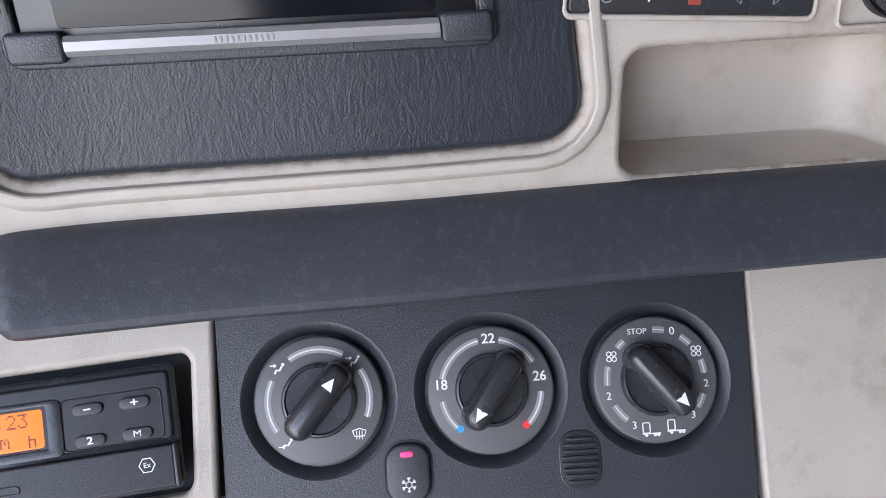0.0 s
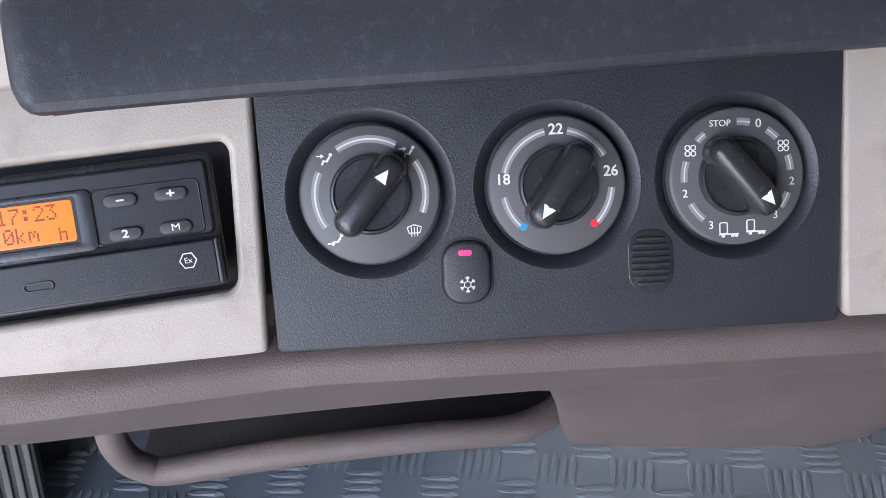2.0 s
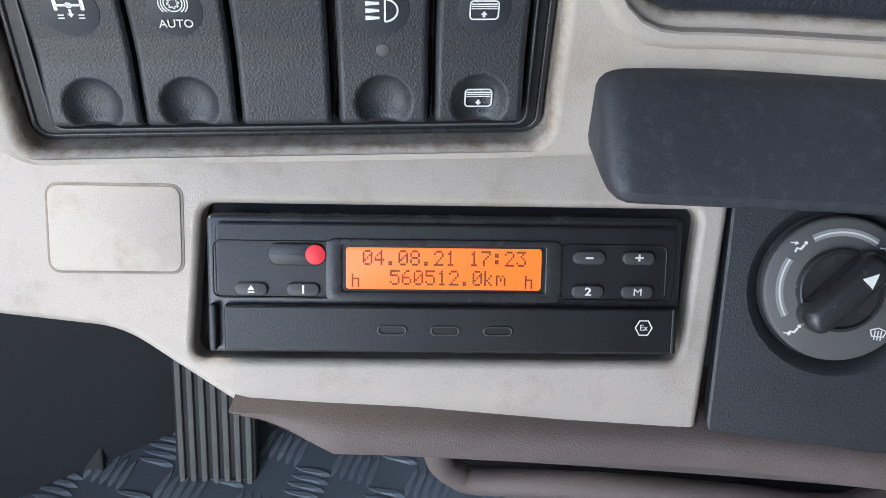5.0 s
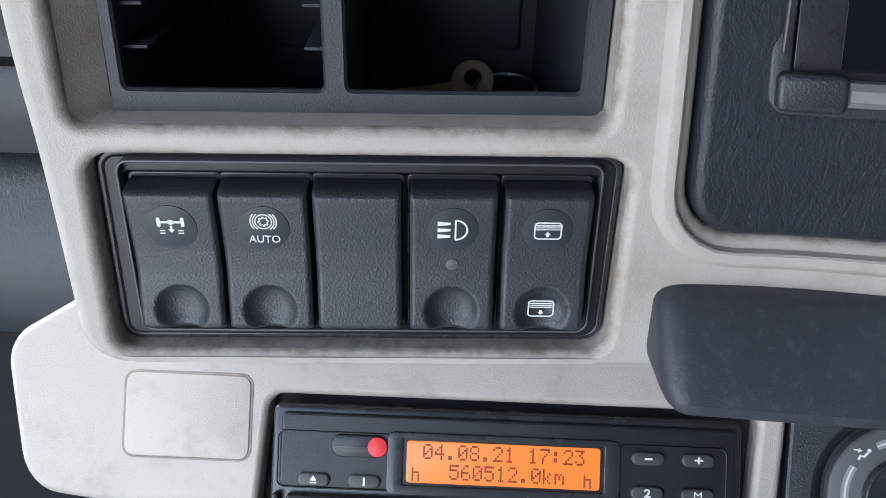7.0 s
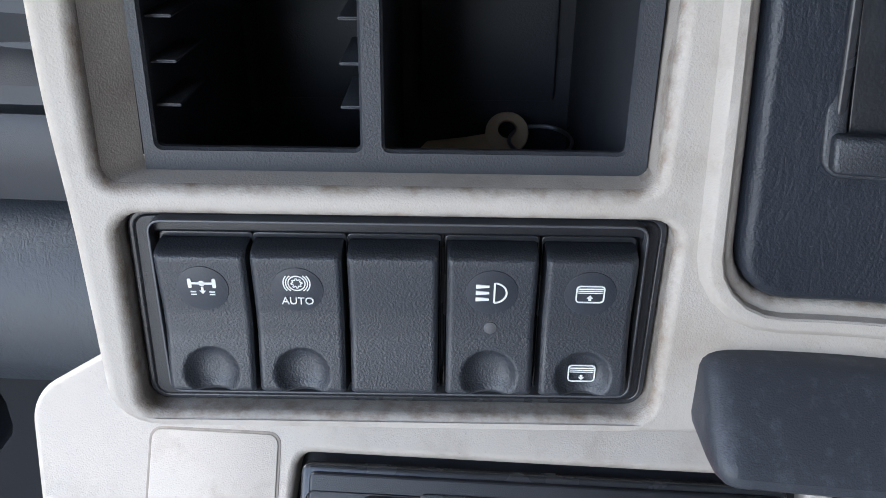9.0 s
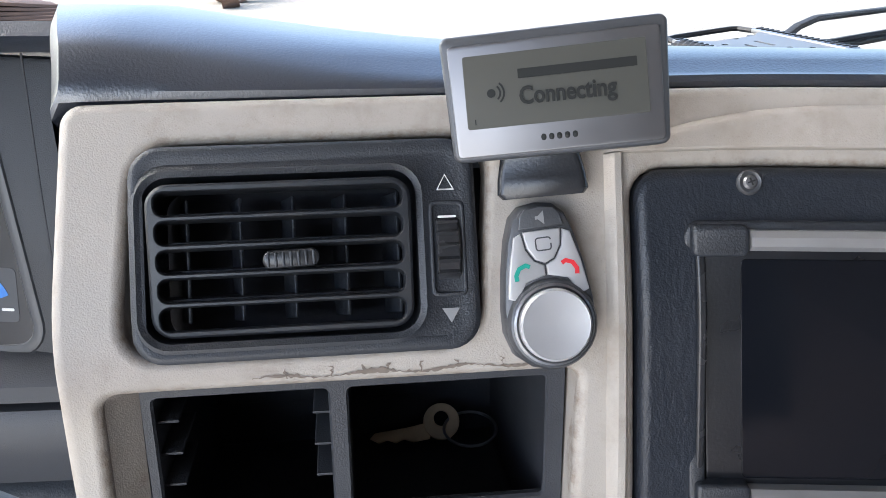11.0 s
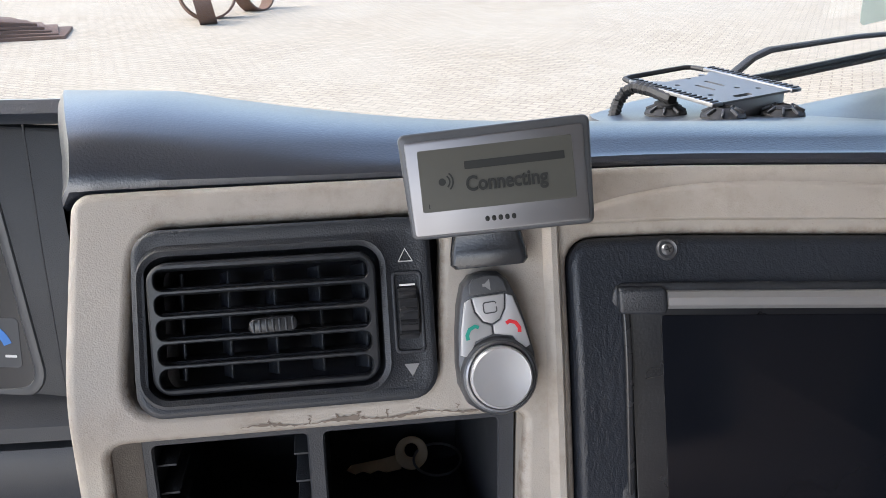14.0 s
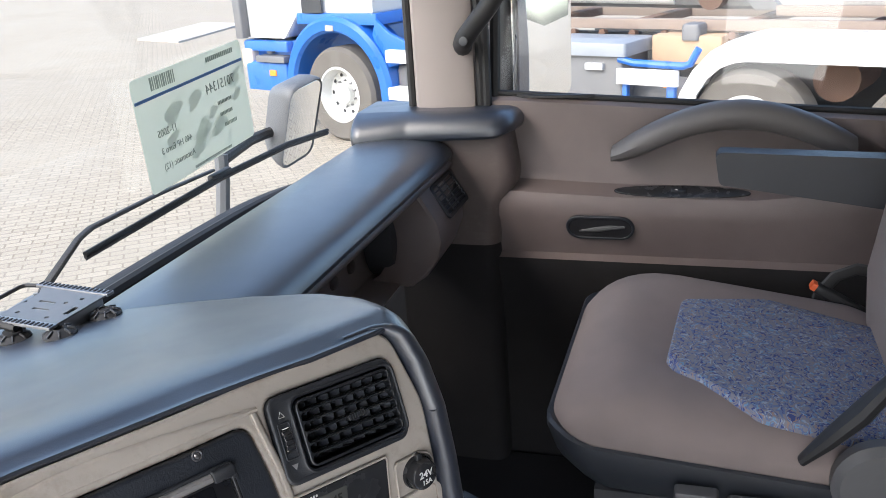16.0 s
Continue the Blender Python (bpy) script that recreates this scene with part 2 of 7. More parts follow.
def rpoly(pts, r, n=5):
    """A polygon (counter-clockwise) with rounded corners; r: one radius, or one for each corner."""
    out = []
    rs = r if isinstance(r, (list, tuple)) else [r] * len(pts)
    for i, p in enumerate(pts):
        p, a, b = Vector(p), Vector(pts[i - 1]), Vector(pts[(i + 1) % len(pts)])
        da, db = (a - p).normalized(), (b - p).normalized()
        half = da.angle(db) / 2
        t = rs[i] / math.tan(half)
        c = p + (da + db).normalized() * (rs[i] / math.sin(half))
        s, e = p + da * t - c, p + db * t - c
        turn = s.angle_signed(e)
        for k in range(n + 1):
            q = Matrix.Rotation(-turn * k / n, 2) @ s + c
            out.append((q.x, q.y))
    return out


def inset(loop, d):
    """The closed outline (counter-clockwise) moved inwards by d."""
    out, n = [], len(loop)
    for i in range(n):
        p, a, b = Vector(loop[i]), Vector(loop[i - 1]), Vector(loop[(i + 1) % n])
        e1, e2 = p - a, b - p
        if e1.length < 1e-7:
            e1 = e2
        if e2.length < 1e-7:
            e2 = e1
        n1, n2 = Vector((-e1.y, e1.x)).normalized(), Vector((-e2.y, e2.x)).normalized()
        m = n1 + n2
        m = m / max(0.3, m.length_squared) * 2 if m.length > 1e-6 else n1
        out.append((p.x + m.x * d, p.y + m.y * d))
    return out


def loft(bm, loops, cap0=False, cap1=False, closed=True):
    """Skins a row of outlines, each a list of 3D points of one length."""
    rows = [[bm.verts.new(p) for p in lp] for lp in loops]
    n = len(rows[0])
    for a, b in zip(rows, rows[1:]):
        for i in range(n if closed else n - 1):
            j = (i + 1) % n
            bm.faces.new((a[i], a[j], b[j], b[i]))
    if cap0:
        bm.faces.new(rows[0][::-1])
    if cap1:
        bm.faces.new(rows[-1])
    return rows


def slab(loop, d, bev=0.001, z0=0.0, steps=3, back=False, bm=None, dome=0.0):
    """A plate of the given outline, d thick, with a rounded front rim."""
    bm = bm or bmesh.new()
    loops = [[(x, y, z0) for x, y in loop]]
    for k in range(steps + 1):
        a = math.pi / 2 * k / steps
        loops.append([(x, y, z0 + d - bev + bev * math.sin(a)) for x, y in inset(loop, bev * (1 - math.cos(a)))])
    if dome:
        c = Vector((sum(p[0] for p in loop) / len(loop), sum(p[1] for p in loop) / len(loop)))
        for s in (0.8, 0.55, 0.25):
            loops.append([(c.x + (x - c.x) * s, c.y + (y - c.y) * s, z + dome * (1 - s * s)) for x, y, z in loops[steps + 1]])
    loft(bm, loops, cap0=back, cap1=True)
    return bm


def box(w, h, d, bev=0.001, c=(0, 0, 0), bm=None, r=0.001):
    """A block with its corners rounded, from c's plane outwards."""
    bm = bm or bmesh.new()
    return slab(rr(w, h, max(r, bev), 3, c[0], c[1]), d, bev, c[2], 2, True, bm)


def frame_ring(outer, inner, d, bev=0.001, depth=0.0, bm=None, z0=0.0, steps=3):
    """A flat ring between two outlines of one length, d thick, its inner wall going down by depth below z0."""
    bm = bm or bmesh.new()
    loops = [[(x, y, z0) for x, y in outer]]
    for k in range(steps + 1):
        a = math.pi / 2 * k / steps
        loops.append([(x, y, z0 + d - bev + bev * math.sin(a)) for x, y in inset(outer, bev * (1 - math.cos(a)))])
    for k in range(steps + 1):
        a = math.pi / 2 * (1 - k / steps)
        loops.append([(x, y, z0 + d - bev + bev * math.sin(a)) for x, y in inset(inner, -bev * (1 - math.cos(a)))])
    loops.append([(x, y, z0 - depth) for x, y in inner])
    loft(bm, loops)
    return bm


def turned(profile, n=40, bm=None, c=(0, 0)):
    """A body of revolution round Z from (radius, z) pairs; a closing radius of 0 makes a cap."""
    bm = bm or bmesh.new()
    loops = []
    for r, z in profile:
        loops.append([(c[0] + max(r, 1e-5) * math.cos(2 * math.pi * i / n), c[1] + max(r, 1e-5) * math.sin(2 * math.pi * i / n), z) for i in range(n)])
    loft(bm, loops, cap1=profile[-1][0] <= 1e-4, cap0=profile[0][0] <= 1e-4)
    return bm


def tube(pts, r, n=8, bm=None, cap=True, flat=1.0):
    """A round bar along points; r may be a list."""
    bm = bm or bmesh.new()
    pts = [Vector(p) for p in pts]
    rs = r if isinstance(r, (list, tuple)) else [r] * len(pts)
    loops, up = [], None
    for i, p in enumerate(pts):
        d = (pts[min(i + 1, len(pts) - 1)] - pts[max(i - 1, 0)]).normalized()
        if up is None:
            up = Vector((0, 0, 1)) if abs(d.z) < 0.9 else Vector((1, 0, 0))
        s = d.cross(up).normalized()
        up = s.cross(d).normalized()
        loops.append([p + (s * math.cos(2 * math.pi * k / n) + up * flat * math.sin(2 * math.pi * k / n)) * rs[i] for k in range(n)])
    loft(bm, loops, cap, cap)
    return bm


def strip(pts, w, d=0.0003, z0=0.0, bm=None):
    """A flat printed line along 2D points, w wide."""
    bm = bm or bmesh.new()
    pts = [Vector(p) for p in pts]
    L, R = [], []
    for i, p in enumerate(pts):
        t = (pts[min(i + 1, len(pts) - 1)] - pts[max(i - 1, 0)]).normalized()
        nn = Vector((-t.y, t.x)) * w / 2
        L.append(p + nn)
        R.append(p - nn)
    loop = [(q.x, q.y) for q in R + L[::-1]]
    k = len(pts)
    lo = [bm.verts.new((x, y, z0)) for x, y in loop]
    hi = [bm.verts.new((x, y, z0 + d)) for x, y in loop]
    for i in range(len(loop)):
        j = (i + 1) % len(loop)
        bm.faces.new((lo[i], lo[j], hi[j], hi[i]))
    for i in range(k - 1):
        bm.faces.new((hi[i], hi[i + 1], hi[2 * k - 2 - i], hi[2 * k - 1 - i]))
    return bm


def patch(loop, d=0.0003, z0=0.0, bm=None):
    bm = bm or bmesh.new()
    loft(bm, [[(x, y, z0) for x, y in loop], [(x, y, z0 + d) for x, y in loop]], cap1=True)
    return bm


def arc(r, a0, a1, n=14, c=(0, 0)):
    return [(c[0] + r * math.cos(radians(a0 + (a1 - a0) * i / n)), c[1] + r * math.sin(radians(a0 + (a1 - a0) * i / n))) for i in range(n + 1)]


def lettering(s, size, parent, material, x=0.0, y=0.0, z=0.0, label="", d=0.0002, mirror=False, bold=0.0, sx=1.0, turn=0.0, name="lettering"):
    cu = bpy.data.curves.new("lettering", "FONT")
    cu.body, cu.size, cu.align_x, cu.align_y, cu.extrude, cu.offset = s, size, "CENTER", "CENTER", d, bold
    cu.resolution_u = 3
    tmp = new("lettering_source", cu)
    bpy.context.view_layer.update()
    me = bpy.data.meshes.new_from_object(tmp.evaluated_get(bpy.context.evaluated_depsgraph_get()))
    bpy.data.objects.remove(tmp)
    bpy.data.curves.remove(cu)
    me.materials.clear()
    me.materials.append(material)
    ob = new(name, me)
    ob.parent = parent
    ob.matrix_basis = pose(x, y, z, 0, 0, turn) @ Matrix.Diagonal((-sx if mirror else sx, 1, 1, 1))
    return tagged(ob, label)


def interp(x, xs, ys):
    return float(np.interp(x, xs, ys))


# ---- the dashboard's two faces, as depth over width and height ----
HX, HY = (-0.45, -0.29, -0.135, -0.085, 0.034, 0.107, 0.25, 0.33), (-0.09, -0.042, -0.010, 0.0, 0.006, 0.013, 0.023, 0.031)
GZ, GY = (0.80, 1.045, 1.116, 1.150, 1.209, 1.246, 1.35), (0.275, 0.280, 0.2845, 0.2845, 0.291, 0.310, 0.365)


def upper(x, z):
    return sum(interp(x + k * 0.008, HX, HY) + interp(z + k * 0.006, GZ, GY) for k in (-2, -1, 0, 1, 2)) / 5


def lower(x, z):
    return 0.268 + (z - 0.92) * 0.66 + sum(min(0.0, (x + k * 0.008 + 0.05) * 0.15) for k in (-2, -1, 0, 1, 2)) / 5


def frame_at(face, x, z, lift=0.0, span=0.012):
    """A frame on a face: X to the right, Y up along it, Z out of it."""
    u = Vector((2 * span, face(x + span, z) - face(x - span, z), 0)).normalized()
    v = Vector((0, face(x, z + span) - face(x, z - span), 2 * span)).normalized()
    n = u.cross(v).normalized()
    v = n.cross(u)
    p = Vector((x, face(x, z), z)) + n * lift
    return Matrix(((u.x, v.x, n.x, p.x), (u.y, v.y, n.y, p.y), (u.z, v.z, n.z, p.z), (0, 0, 0, 1)))


def on(face, x, z, lift=0.0, span=0.012):
    m = frame_at(face, x, z, lift, span)
    return m.translation


def plate(face, outline, holes, cell=0.012, lift=0.0, rim=0.004, depth=0.012, edge=0.01, span=0.012, dirty=1.0):
    """A moulded sheet that follows a face, with rounded openings; holes: (outline, depth)."""
    def dense(lp):
        out = []
        for p, q in zip(lp, lp[1:] + lp[:1]):
            p, q = Vector(p), Vector(q)
            n = max(1, math.ceil((q - p).length / 0.006))
            out += [tuple(p.lerp(q, k / n)) for k in range(n)]
        return out
    outline, holes = dense(list(outline)), [(dense(list(lp)), dp) for lp, dp in holes]
    bm = bmesh.new()
    nl = bm.verts.layers.float_vector.new("surface_normal")
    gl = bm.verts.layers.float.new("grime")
    edges = []

    def ring(lp):
        vs = [bm.verts.new((x, y, 0)) for x, y in lp]
        return [bm.edges.new((vs[i], vs[(i + 1) % len(vs)])) for i in range(len(vs))]
    edges += ring(inset(outline, rim))
    for lp, _ in holes:
        edges += ring(inset(lp, -rim))
    bmesh.ops.triangle_fill(bm, use_beauty=True, use_dissolve=False, edges=edges)
    xs, ys = [p[0] for p in outline], [p[1] for p in outline]
    for axis, lo, hi in ((0, min(xs), max(xs)), (1, min(ys), max(ys))):
        for k in range(1, int((hi - lo) / cell)):
            co, no = [0, 0, 0], [0, 0, 0]
            co[axis], no[axis] = lo + k * cell, 1
            bmesh.ops.bisect_plane(bm, geom=bm.verts[:] + bm.edges[:] + bm.faces[:], plane_co=co, plane_no=no)
    for v in bm.verts:
        m = frame_at(face, v.co.x, v.co.y, lift, span)
        v.co = m.translation
        v[nl] = m.col[2].to_3d()
    for lp, dp, sign in [(outline, edge, 1)] + [(h, d, -1) for h, d in holes]:
        out = [Vector(p) - Vector(q) for p, q in zip(lp, inset(lp, sign * 0.001))]
        frames = [frame_at(face, x, y, 0.0, span) for x, y in lp]
        rows, normals = [], []
        for k in range(6):
            a = math.pi / 2 * min(k, 4) / 4
            if k < 5:
                rows.append([on(face, x, y, lift - rim * (1 - math.cos(a)), span) for x, y in inset(lp, sign * rim * (1 - math.sin(a)))])
            else:
                rows.append([on(face, x, y, lift - dp, span) for x, y in lp])
            normals.append([((f.col[0].to_3d() * o.x + f.col[1].to_3d() * o.y).normalized() * math.sin(a) + f.col[2].to_3d() * math.cos(a)) for f, o in zip(frames, out)])
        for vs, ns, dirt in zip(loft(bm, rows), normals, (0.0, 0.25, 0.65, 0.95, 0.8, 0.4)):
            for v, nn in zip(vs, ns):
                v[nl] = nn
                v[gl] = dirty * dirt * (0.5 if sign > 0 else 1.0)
    bmesh.ops.remove_doubles(bm, verts=bm.verts, dist=0.00005)
    return bm


# ---- the truck's own axes: x across the cab, y ahead ----
TRUCK = pose(0, 0, 0, 0, 0, 36.0)
FLOOR = 0.35

# ---- structure: the console's sheets and pads ----


def chart_rect(x0, z0, x1, z1, r):
    return rr(x1 - x0, z1 - z0, r, 5, (x0 + x1) / 2, (z0 + z1) / 2)


LEATHER_OUT = rpoly([(-0.113, 1.093), (0.104, 1.094), (0.0785, 1.2500), (-0.124, 1.251)], [0.017, 0.017, 0.012, 0.009], 5)
FASCIA = rpoly([(-0.297, 1.043), (0.250, 1.043), (0.238, 1.215), (0.226, 1.275), (-0.304, 1.275)], [0.015, 0.01, 0.05, 0.022, 0.006], 6)

TILTED_VENT = [(0.1555 + x * math.cos(radians(-3)) - y * math.sin(radians(-3)), 1.2252 + 0.93 * (x * math.sin(radians(-3)) + y * math.cos(radians(-3)))) for x, y in rr(0.1210, 0.0690, 0.010, 5)]
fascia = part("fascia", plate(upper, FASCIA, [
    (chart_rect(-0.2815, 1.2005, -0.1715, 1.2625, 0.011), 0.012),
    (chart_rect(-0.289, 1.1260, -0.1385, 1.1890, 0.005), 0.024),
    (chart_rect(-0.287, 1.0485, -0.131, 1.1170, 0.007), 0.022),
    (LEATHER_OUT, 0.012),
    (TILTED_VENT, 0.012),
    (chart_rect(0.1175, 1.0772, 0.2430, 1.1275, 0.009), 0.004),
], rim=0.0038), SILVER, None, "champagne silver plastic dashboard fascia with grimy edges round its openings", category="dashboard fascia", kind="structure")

# the open cubby below the right vent
bm = bmesh.new()
niche = chart_rect(0.1175, 1.0772, 0.2430, 1.1275, 0.009)
rows = []
for d_, l_ in ((0.0, -0.0035), (0.0004, -0.016), (0.0015, -0.028), (0.004, -0.037), (0.008, -0.044), (0.013, -0.047), (0.019, -0.048)):
    rows.append([on(upper, x, z, l_) for x, z in rpoly([(0.1175 + d_ * 0.35, 1.0772), (0.2430 - d_ * 1.6, 1.0772), (0.2430 - d_ * 1.6, 1.1275 - d_), (0.1175 + d_ * 0.35, 1.1275 - d_)], [0.004, 0.004, 0.009, 0.006], 5)])
loft(bm, rows, cap1=True)
part("cubby", bm, SILVER, fascia, "rounded silver recess")

# the raised moulding round the padded panel, with its curved brow on top
bm = bmesh.new()


def moulding(bm, lines):
    """A raised strip; lines: (inner, outer) pairs of points on the face."""
    loops = []
    for (xi, zi), (xo, zo) in lines:
        wide = math.hypot(xo - xi, zo - zi) + 1e-6
        row = []
        for d, l in ((0.0, 0.0), (0.0002, 0.0030), (0.0008, 0.0036), (wide * 0.5, 0.0037), (wide - 0.0030, 0.0035), (wide - 0.0014, 0.0024), (wide, -0.0004)):
            s_ = max(0.0, min(1.0, d / wide))
            row.append(on(upper, xi + (xo - xi) * s_, zi + (zo - zi) * s_, l))
        loops.append(row)
    loft(bm, loops, closed=False)


BX, BZ = (-0.1335, -0.125, -0.115, -0.09, -0.06, -0.03, 0.0, 0.03, 0.06, 0.0900), (1.2572, 1.2595, 1.2622, 1.2668, 1.2690, 1.2690, 1.2676, 1.2652, 1.2620, 1.2582)
crest = [-0.1335 + 0.2235 * k / 60 for k in range(61)]
moulding(bm, [((x, 1.2552), (x, sum(interp(x + q * 0.006, BX, BZ) for q in (-2, -1, 0, 1, 2)) / 5)) for x in crest])
near_, far_ = inset(LEATHER_OUT, -0.0040), inset(LEATHER_OUT, -0.0110)
run = [((-0.1278, 1.2550), (-0.1335, 1.2550))] + [(near_[k], far_[k]) for k in range(12)] + [((0.0832, 1.2550), (0.0900, 1.2550))]
fine = []
for (a0, b0), (a1, b1) in zip(run, run[1:]):
    steps = max(1, math.ceil(math.hypot(b1[0] - b0[0], b1[1] - b0[1]) / 0.006))
    fine += [(tuple(Vector(a0).lerp(Vector(a1), k / steps)), tuple(Vector(b0).lerp(Vector(b1), k / steps))) for k in range(steps)]
moulding(bm, fine + [run[-1]])
part("brow", bm, SILVER, fascia, "raised moulding with a curved brow")

lower_fascia = part("lower_fascia", plate(lower, rpoly([(-0.236, 0.927), (-0.065, 0.917), (0.30, 0.916), (0.30, 1.030), (-0.33, 1.030), (-0.366, 1.010), (-0.350, 0.960), (-0.285, 0.954)],
    [0.04, 0.05, 0.01, 0.01, 0.01, 0.012, 0.02, 0.05], 6), [
    (chart_rect(-0.2575, 0.9440, -0.0660, 0.9955, 0.005), 0.012),
    (chart_rect(-0.0555, 0.9195, 0.1895, 1.028, 0.003), 0.006),
], rim=0.003, dirty=0.35), SILVER, None, "champagne silver lower dashboard panel, scuffed", category="dashboard panel", kind="structure")
cov = frame_at(lower, -0.289, 0.987)
cover = thing("cover_plate", cov, "small blank silver cover let into the lower panel", "cover plate")
part("blank_cover", slab(rr(0.0500, 0.0330, 0.004, 4), 0.0006, 0.0004), SILVER, cover)
part("groove", frame_ring(rr(0.0520, 0.0350, 0.0048, 4), rr(0.0500, 0.0330, 0.004, 4), 0.0002, 0.0001, 0.0), mat("grimy_groove", (0.27, 0.235, 0.20), 0.8, 0, 0.4, 200), cover, "grimy groove")

# dark sheets added behind the fascias so that no light leaks through
bm = bmesh.new()
nx, nz = 12, 10
g = [[bm.verts.new(on(upper, -0.298 + 0.538 * i / nx, 1.0 + 0.272 * j / nz, -0.13)) for i in range(nx + 1)] for j in range(nz + 1)]
for j in range(nz):
    for i in range(nx):
        bm.faces.new((g[j][i], g[j][i + 1], g[j + 1][i + 1], g[j + 1][i]))
part("dash_light_block", bm, DEEP, None, "dark sheet added behind the dashboard openings to stop light leaks", category="dashboard core", kind="structure")
bm = bmesh.new()
nx, nz = 20, 4
g = [[bm.verts.new(on(lower, -0.262 + 0.56 * i / nx, 0.940 + 0.095 * j / nz, -0.014)) for i in range(nx + 1)] for j in range(nz + 1)]
for j in range(nz):
    for i in range(nx):
        bm.faces.new((g[j][i], g[j][i + 1], g[j + 1][i + 1], g[j + 1][i]))
part("lower_light_block", bm, DEEP, None, "dark sheet added behind the lower panel to stop light leaks", category="dashboard core", kind="structure")

# soft pad on top of the console, wrapping down round its right end


def pad_back(x):
    """The pad's rear edge, set in the truck's own axes and turned to the console's."""
    y = 0.70
    for _ in range(6):
        across = 0.809 * x + 0.588 * y
        y = (interp(across, (0.0, 0.17, 0.21, 0.26, 0.41, 0.46, 0.52, 0.9), (0.625, 0.615, 0.592, 0.572, 0.572, 0.605, 0.650, 0.650)) + 0.588 * x) / 0.809
    return y


def pad_top(x, y):
    z = sum(interp(y + k * 0.016, (0.28, 0.33, 0.36, 0.42, 0.50, 0.65, 0.80, 1.0), (1.284, 1.2855, 1.283, 1.270, 1.2475, 1.208, 1.182, 1.165)) for k in (-2, -1, 0, 1, 2)) / 5
    back = max(0.0, min(1.0, (y - 0.37) / 0.13)) * max(0.0, min(1.0, (0.06 - x) / 0.22))
    return z + 0.013 * max(0.0, min(1.0, (-0.16 - x) / 0.14)) ** 1.6 - 0.012 * back * back * (3 - 2 * back)


def pad_right(y):
    return interp(y, (0.2, 0.33, 0.40, 0.46, 0.55, 0.65, 0.72, 0.80, 0.9), (0.228, 0.232, 0.244, 0.256, 0.262, 0.235, 0.185, 0.11, 0.06))


bm = bmesh.new()
nx, ny = 60, 40
rows = []
for i in range(nx + 1):
    s = i / nx
    row = []
    x_front = -0.306 + s * (0.229 + 0.306)
    back_ = max(0.0, min(1.0, (0.15 - x_front) / 0.10))
    y_front = upper(x_front, 1.277) + 0.002 + 0.007 * back_
    row.append((x_front, y_front + 0.02, 1.268))
    up = 0.6 * (pad_top(x_front, 0.34) - 1.285)
    for dy, dz, share in ((-0.003, 1.2695, 0.0), (-0.0052, 1.2715, 0.1), (-0.0052, 1.2735, 0.25), (-0.0030, 1.2754, 0.5)):
        row.append((x_front, y_front + dy, dz + 0.002 * back_ + up * share))
    for j in range(ny + 1):
        f_ = j / ny
        yb = pad_back(x_front)
        y = y_front + 0.004 + (yb - y_front) * f_
        x_left = -0.306 - 0.5 * min(0.09, y - y_front)
        x = x_left + s * (pad_right(y) - x_left)
        row.append((x, y, pad_top(x, y) - (0.0085 - 0.0012 * back_) * math.exp(-(y - y_front - 0.004) / 0.013)))
    row.append((row[-1][0], row[-1][1] + 0.006, row[-1][2] - 0.01))
    row.append((row[-1][0], row[-1][1] + 0.002, row[-1][2] - 0.15))
    rows.append(row)
# round the right end over and down
last = rows[-1]
for dx, dz in ((0.010, -0.003), (0.019, -0.011), (0.026, -0.025), (0.032, -0.06), (0.040, -0.12), (0.050, -0.22), (0.055, -0.32)):
    rows.append([(x + dx, y + (0.0 if k > 4 else -0.2 * dx), z + dz * (1.0 if k > 4 else 0.98)) for k, (x, y, z) in enumerate(last)])
first = rows[0]
rows.insert(0, [(x - 0.004, y + 0.001, z - 0.006) for x, y, z in first])
rows.insert(0, [(x - 0.004, y + 0.001, z - 0.24 + 0.010) for x, y, z in first])
loft(bm, rows, closed=False)
part("dash_pad", bm, PAD, None, "dark navy soft grained pad over the console top", category="dashboard pad", kind="structure")

# dark wall closing the console's right end and its face's outer rim
bm = bmesh.new()
rim = rpoly([(-0.330, 1.2745), (0.228, 1.2745), (0.2375, 1.240), (0.2415, 1.20), (0.247, 1.145), (0.252, 1.085), (0.258, 1.0), (0.262, 0.88), (-0.330, 0.88)], [0.004, 0.022, 0.05, 0.1, 0.2, 0.2, 0.2, 0.004, 0.004], 8)
rim = [(0.1885, 1.2745)] + [p for p in rim if p[0] > 0.195 and p[1] > 0.90]
rows = []
for w, l in ((-0.003, -0.006), (-0.0015, 0.001), (0.002, 0.0055), (0.006, 0.0075), (0.010, 0.0075), (0.014, 0.006), (0.018, 0.002), (0.021, -0.004), (0.024, -0.014), (0.026, -0.030), (0.028, -0.06), (0.034, -0.30)):
    row = []
    for i, (x, z) in enumerate(rim):
        t_ = Vector(rim[min(i + 1, len(rim) - 1)]) - Vector(rim[max(i - 1, 0)])
        nrm = Vector((-t_.y, t_.x)).normalized()
        nrm = nrm if nrm.x + nrm.y > 0 else -nrm
        f = min(1.0, max(0.0, (x - 0.214) / 0.015))
        p = on(upper, x, z, l - 0.016 * (1 - f))
        row.append((p.x + nrm.x * w, p.y, p.z + nrm.y * w * (0.42 if l > -0.05 else 0.30 if l > -0.1 else 0.0)))
    rows.append(row)
loft(bm, rows, closed=False)
part("end_roll", bm, PAD, None, "dark navy soft roll along the console's top and round its end", category="dashboard pad", kind="structure")

